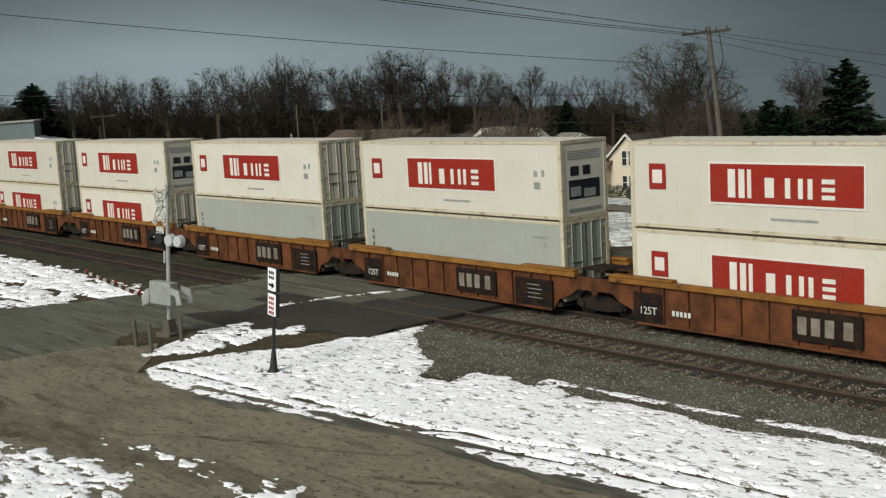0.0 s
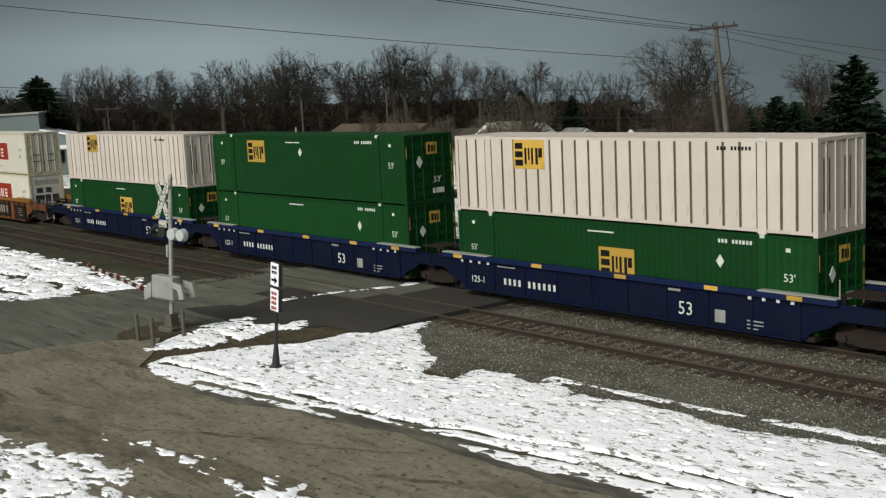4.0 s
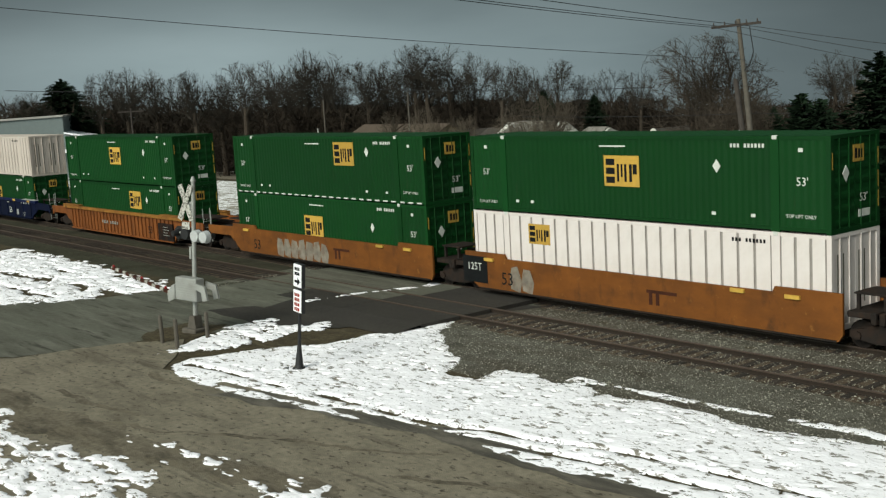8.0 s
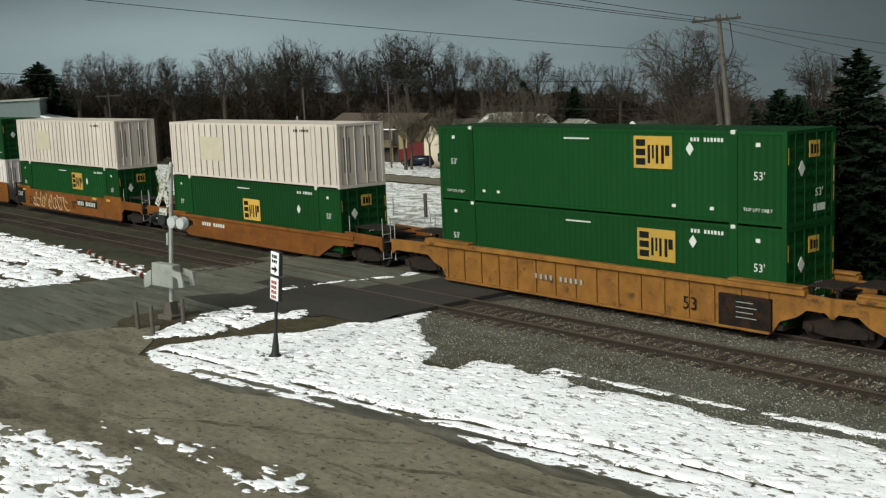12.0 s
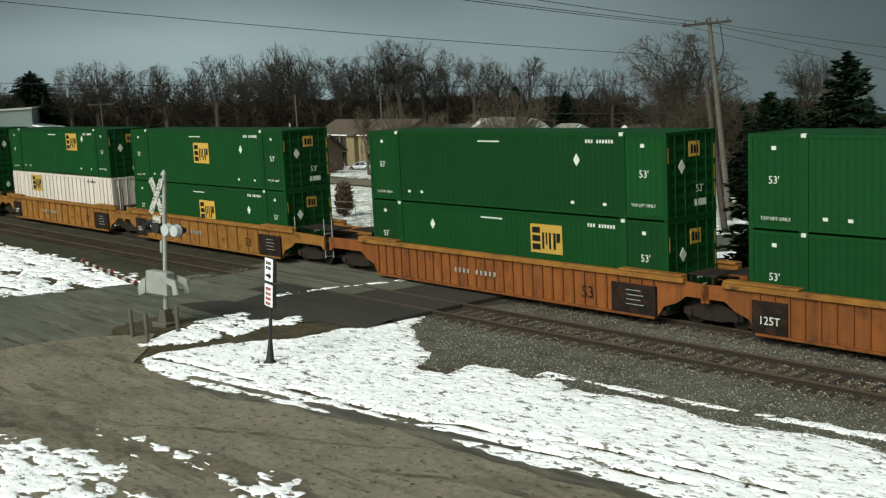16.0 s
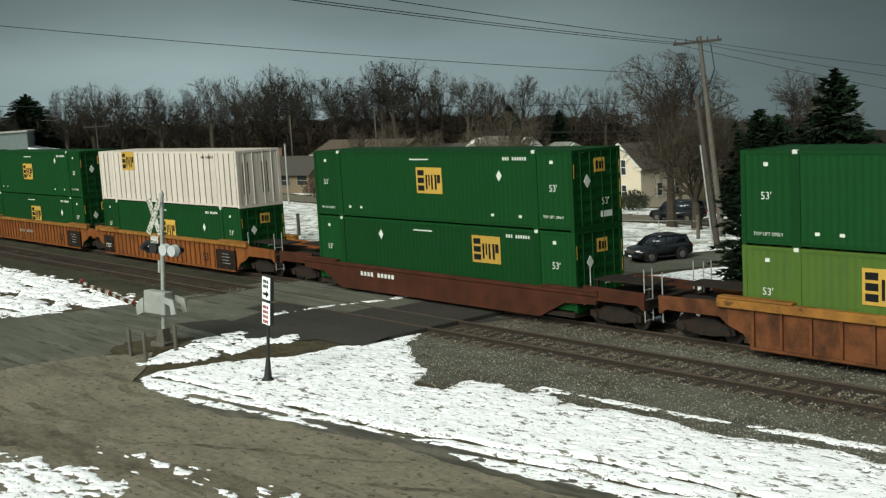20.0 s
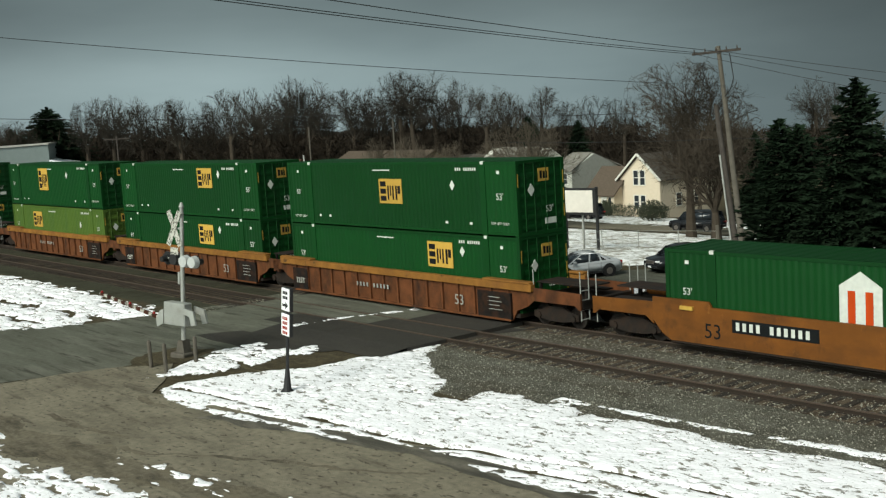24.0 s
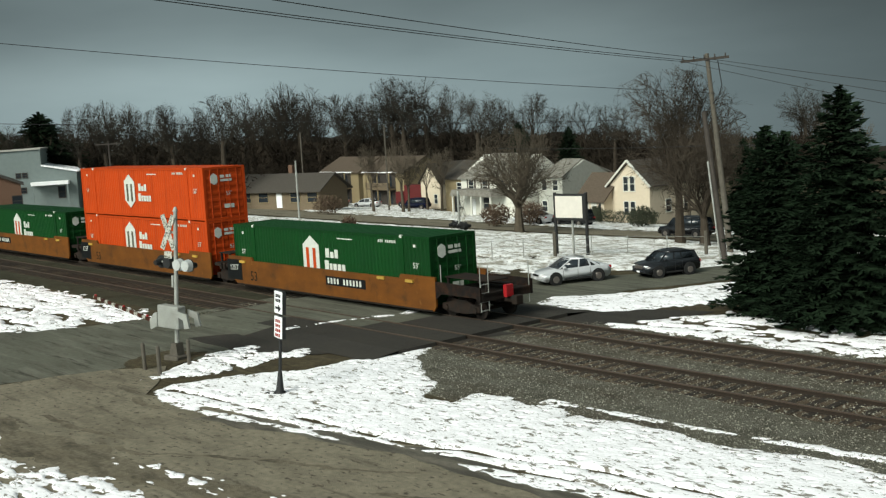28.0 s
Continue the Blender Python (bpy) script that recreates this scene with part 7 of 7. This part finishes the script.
def build_lineside():
    crossing_signal(pose(-38.75, 19.2, GZ) @ Matrix.Rotation(radians(4), 4, Vector((-0.77, 0.64, 0))) @ pose(0, 0, 0, 0, 0, 16), "grey crossing signal mast with crossbuck, lamps and lowered gate", True)
    crossing_signal(pose(-43.3, 37.5, GZ, 0, 0, 172) @ Matrix.Scale(0.82, 4), "grey crossing signal mast beyond the tracks", False)
    for k, (x, y, h) in enumerate(((-37.94, 17.50, 0.95), (-36.66, 17.44, 1.0), (-37.14, 18.85, 0.95))):
        b = thing("guard_post", "short weathered brown-grey guard post by the signal", "post", at=pose(x, y, GZ, 0, 2 * k - 2, 0), group="guard posts")
        part("post", tube((0, 0, -0.1), (0, 0, h), 0.075, n=10), M["pole"], b)
        part("cap", tube((0, 0, h), (0, 0, h + 0.05), 0.075, 0.03, 10), M["pole"], b)
    # two-plate warning sign on a black post
    s = thing("warning_sign", "black signpost with two white notice plates on a flared base", "sign", at=pose(-30.5, 18.5, GZ) @ Matrix.Rotation(radians(4.5), 4, Vector((-0.77, 0.64, 0))) @ pose(0, 0, 0, 0, 0, -6))
    part("base", bm_tube(tube((0, 0, 0.02), (0, 0, 0.16), 0.24, 0.13, 14), (0, 0, 0.15), (0, 0, 0.80), 0.13, 0.06, 14), M["black"], s, "flared black base")
    part("base_plate", boxes((-0.42, 0.42, -0.32, 0.32, -0.02, 0.035), bev=0.01), M["black"], s)
    part("post", tube((0, 0, 0.6), (0, 0, 3.35), 0.055, n=10), M["black"], s)
    for z0, z1 in ((2.62, 3.32), (1.84, 2.52)):
        p = part("plate", boxes((-0.26, 0.26, -0.085, -0.06, z0, z1), bev=0.006), M["board_white"], s, "white notice plate")
        part("backing", boxes((-0.27, 0.27, -0.058, 0.06, z0 - 0.02, z1 + 0.02), bev=0.006), M["black"], s)
        for k in range(2 if z0 > 2 else 4):
            for q in range(3):
                part("text_bar", boxes((-0.17 + q * 0.12, -0.08 + q * 0.12, -0.092, -0.084, z1 - 0.19 - k * 0.15, z1 - 0.09 - k * 0.15)), M["mark_black" if z0 > 2 else "red_sign"], p)
        if z0 > 2:
            part("arrow", prism([(-0.18, z0 + 0.13), (0.02, z0 + 0.13), (0.02, z0 + 0.05), (0.2, z0 + 0.17), (0.02, z0 + 0.29), (0.02, z0 + 0.21), (-0.18, z0 + 0.21)], -0.092, -0.084), M["mark_black"], p, "black arrow")
    # blank white board on two black posts
    s = thing("billboard", "blank white board in a black frame on two posts", "sign", at=pose(-46.35, 48.8, land(48.8), 0, 0, 10))
    for x in (-1.08, 1.08):
        part("post", boxes((x - 0.07, x + 0.07, -0.07, 0.07, -0.2, 3.72)), M["black"], s)
    part("frame", boxes((-1.12, 1.12, -0.12, 0.0, 2.1, 3.66), bev=0.02), M["black"], s)
    part("panel", boxes((-0.98, 0.90, -0.145, -0.115, 2.24, 3.52), bev=0.01), M["emblem_white"], s, "blank white panel")
    part("inner_post", boxes((-0.05, 0.05, 0.1, 0.2, -0.2, 2.2)), M["galv"], s)
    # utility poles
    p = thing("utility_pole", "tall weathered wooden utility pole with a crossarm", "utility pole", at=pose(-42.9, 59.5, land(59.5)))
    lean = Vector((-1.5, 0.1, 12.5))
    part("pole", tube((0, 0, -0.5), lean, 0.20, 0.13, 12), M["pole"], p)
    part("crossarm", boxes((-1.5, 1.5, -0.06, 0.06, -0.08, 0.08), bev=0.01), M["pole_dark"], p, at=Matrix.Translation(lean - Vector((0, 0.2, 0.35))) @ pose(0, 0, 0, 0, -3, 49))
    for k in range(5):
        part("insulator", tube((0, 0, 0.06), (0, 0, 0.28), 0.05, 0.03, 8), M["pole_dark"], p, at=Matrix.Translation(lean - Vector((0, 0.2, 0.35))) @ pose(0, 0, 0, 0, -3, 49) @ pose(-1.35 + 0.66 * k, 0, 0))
    bm = bmesh.new()
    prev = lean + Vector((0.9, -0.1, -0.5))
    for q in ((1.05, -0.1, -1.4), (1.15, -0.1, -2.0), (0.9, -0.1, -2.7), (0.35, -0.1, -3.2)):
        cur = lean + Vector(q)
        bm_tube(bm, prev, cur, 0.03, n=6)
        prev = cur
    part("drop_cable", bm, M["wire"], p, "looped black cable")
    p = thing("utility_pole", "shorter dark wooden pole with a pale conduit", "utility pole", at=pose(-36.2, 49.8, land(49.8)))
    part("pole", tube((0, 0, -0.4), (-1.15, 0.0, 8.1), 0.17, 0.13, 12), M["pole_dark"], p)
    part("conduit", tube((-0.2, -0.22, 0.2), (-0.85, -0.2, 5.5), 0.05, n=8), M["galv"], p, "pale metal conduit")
    p = thing("utility_pole", "thin pale pole by the field", "utility pole", at=pose(-101, 65.5, land(65.5)))
    part("pole", tube((0, 0, -0.4), (0, 0, 6.3), 0.11, 0.09, 8), M["galv"], p)
    p = thing("utility_pole", "distant wooden pole in front of the wood", "utility pole", at=pose(-138, 62, land(62)))
    part("pole", tube((0, 0, -0.4), (0, 0, 9.0), 0.12, 0.1, 8), M["pole_dark"], p)
    part("crossarm", boxes((-1.6, 1.6, -0.06, 0.06, 8.5, 8.65)), M["pole_dark"], p, at=pose(0, 0, 0, 0, 0, 60))
    for x, y, h in ((-128, 98, 12), (-140, 92, 11)):
        p = thing("utility_pole", "distant thin wooden pole among houses", "utility pole", at=pose(x, y, land(y)))
        part("pole", tube((0, 0, -0.4), (0, 0, h), 0.13, 0.1, 8), M["pole"], p)
    for args in WIRES:
        wire(*args)
    # wire fence by the field
    f = thing("wire_fence", "thin wire fence with wooden posts by the snowy field", "fence")
    line = [(-66, 41.5), (-58, 42.0), (-48.1, 44.0), (-46.0, 47.0), (-44.0, 51.0), (-40.5, 57.5)]
    pts = []
    for (ax, ay), (bx, by) in zip(line, line[1:]):
        n = max(1, round(math.dist((ax, ay), (bx, by)) / 2.4))
        pts += [(ax + (bx - ax) * k / n, ay + (by - ay) * k / n) for k in range(n)]
    for k, (x, y) in enumerate(pts):
        big = k % 4 == 1
        part("post", tube((x, y, land(y) - 0.2), (x, y, land(y) + (1.5 if big else 1.2)), 0.11 if big else 0.03, n=6), M["pole" if big else "galv"], f)
    for z in (0.2, 0.7, 1.15):
        vs, fs = [], []
        for k, (ax, ay) in enumerate(pts):
            vs += [(ax + dx, ay, land(ay) + z + dz) for dx, dz in ((-0.012, -0.012), (0.012, -0.012), (0.012, 0.012), (-0.012, 0.012))]
            if k:
                fs += [(4 * k - 4 + q, 4 * k - 4 + (q + 1) % 4, 4 * k + (q + 1) % 4, 4 * k + q) for q in range(4)]
        part("strand", mesh_data("strand", vs, fs, M["galv"]), None, f)
    hd = thing("hedge", "low dark hedge in front of a cream house", "hedge", at=pose(-80.5, 90.2, land(90.2)))
    vs, fs = [], []
    rg = random.Random(8)
    for _ in range(2600):
        p0 = Vector((rg.uniform(-4.5, 6.5), rg.uniform(-0.5, 0.5), rg.uniform(0, 1.25)))
        e = p0 + Vector((rg.uniform(-0.3, 0.3), rg.uniform(-0.3, 0.3), rg.uniform(0, 0.4)))
        b = len(vs)
        vs += [tuple(p0 + Vector((0.04, 0, 0))), tuple(p0 - Vector((0.04, 0, 0))), tuple(e)]
        fs.append((b, b + 1, b + 2))
    part("foliage", mesh_data("foliage", vs, fs, M["evergreen_shrub"]), None, hd)


build_ground()
build_tracks()
build_trees()
build_houses()
build_vehicles()
build_lineside()
build_train()
motions()
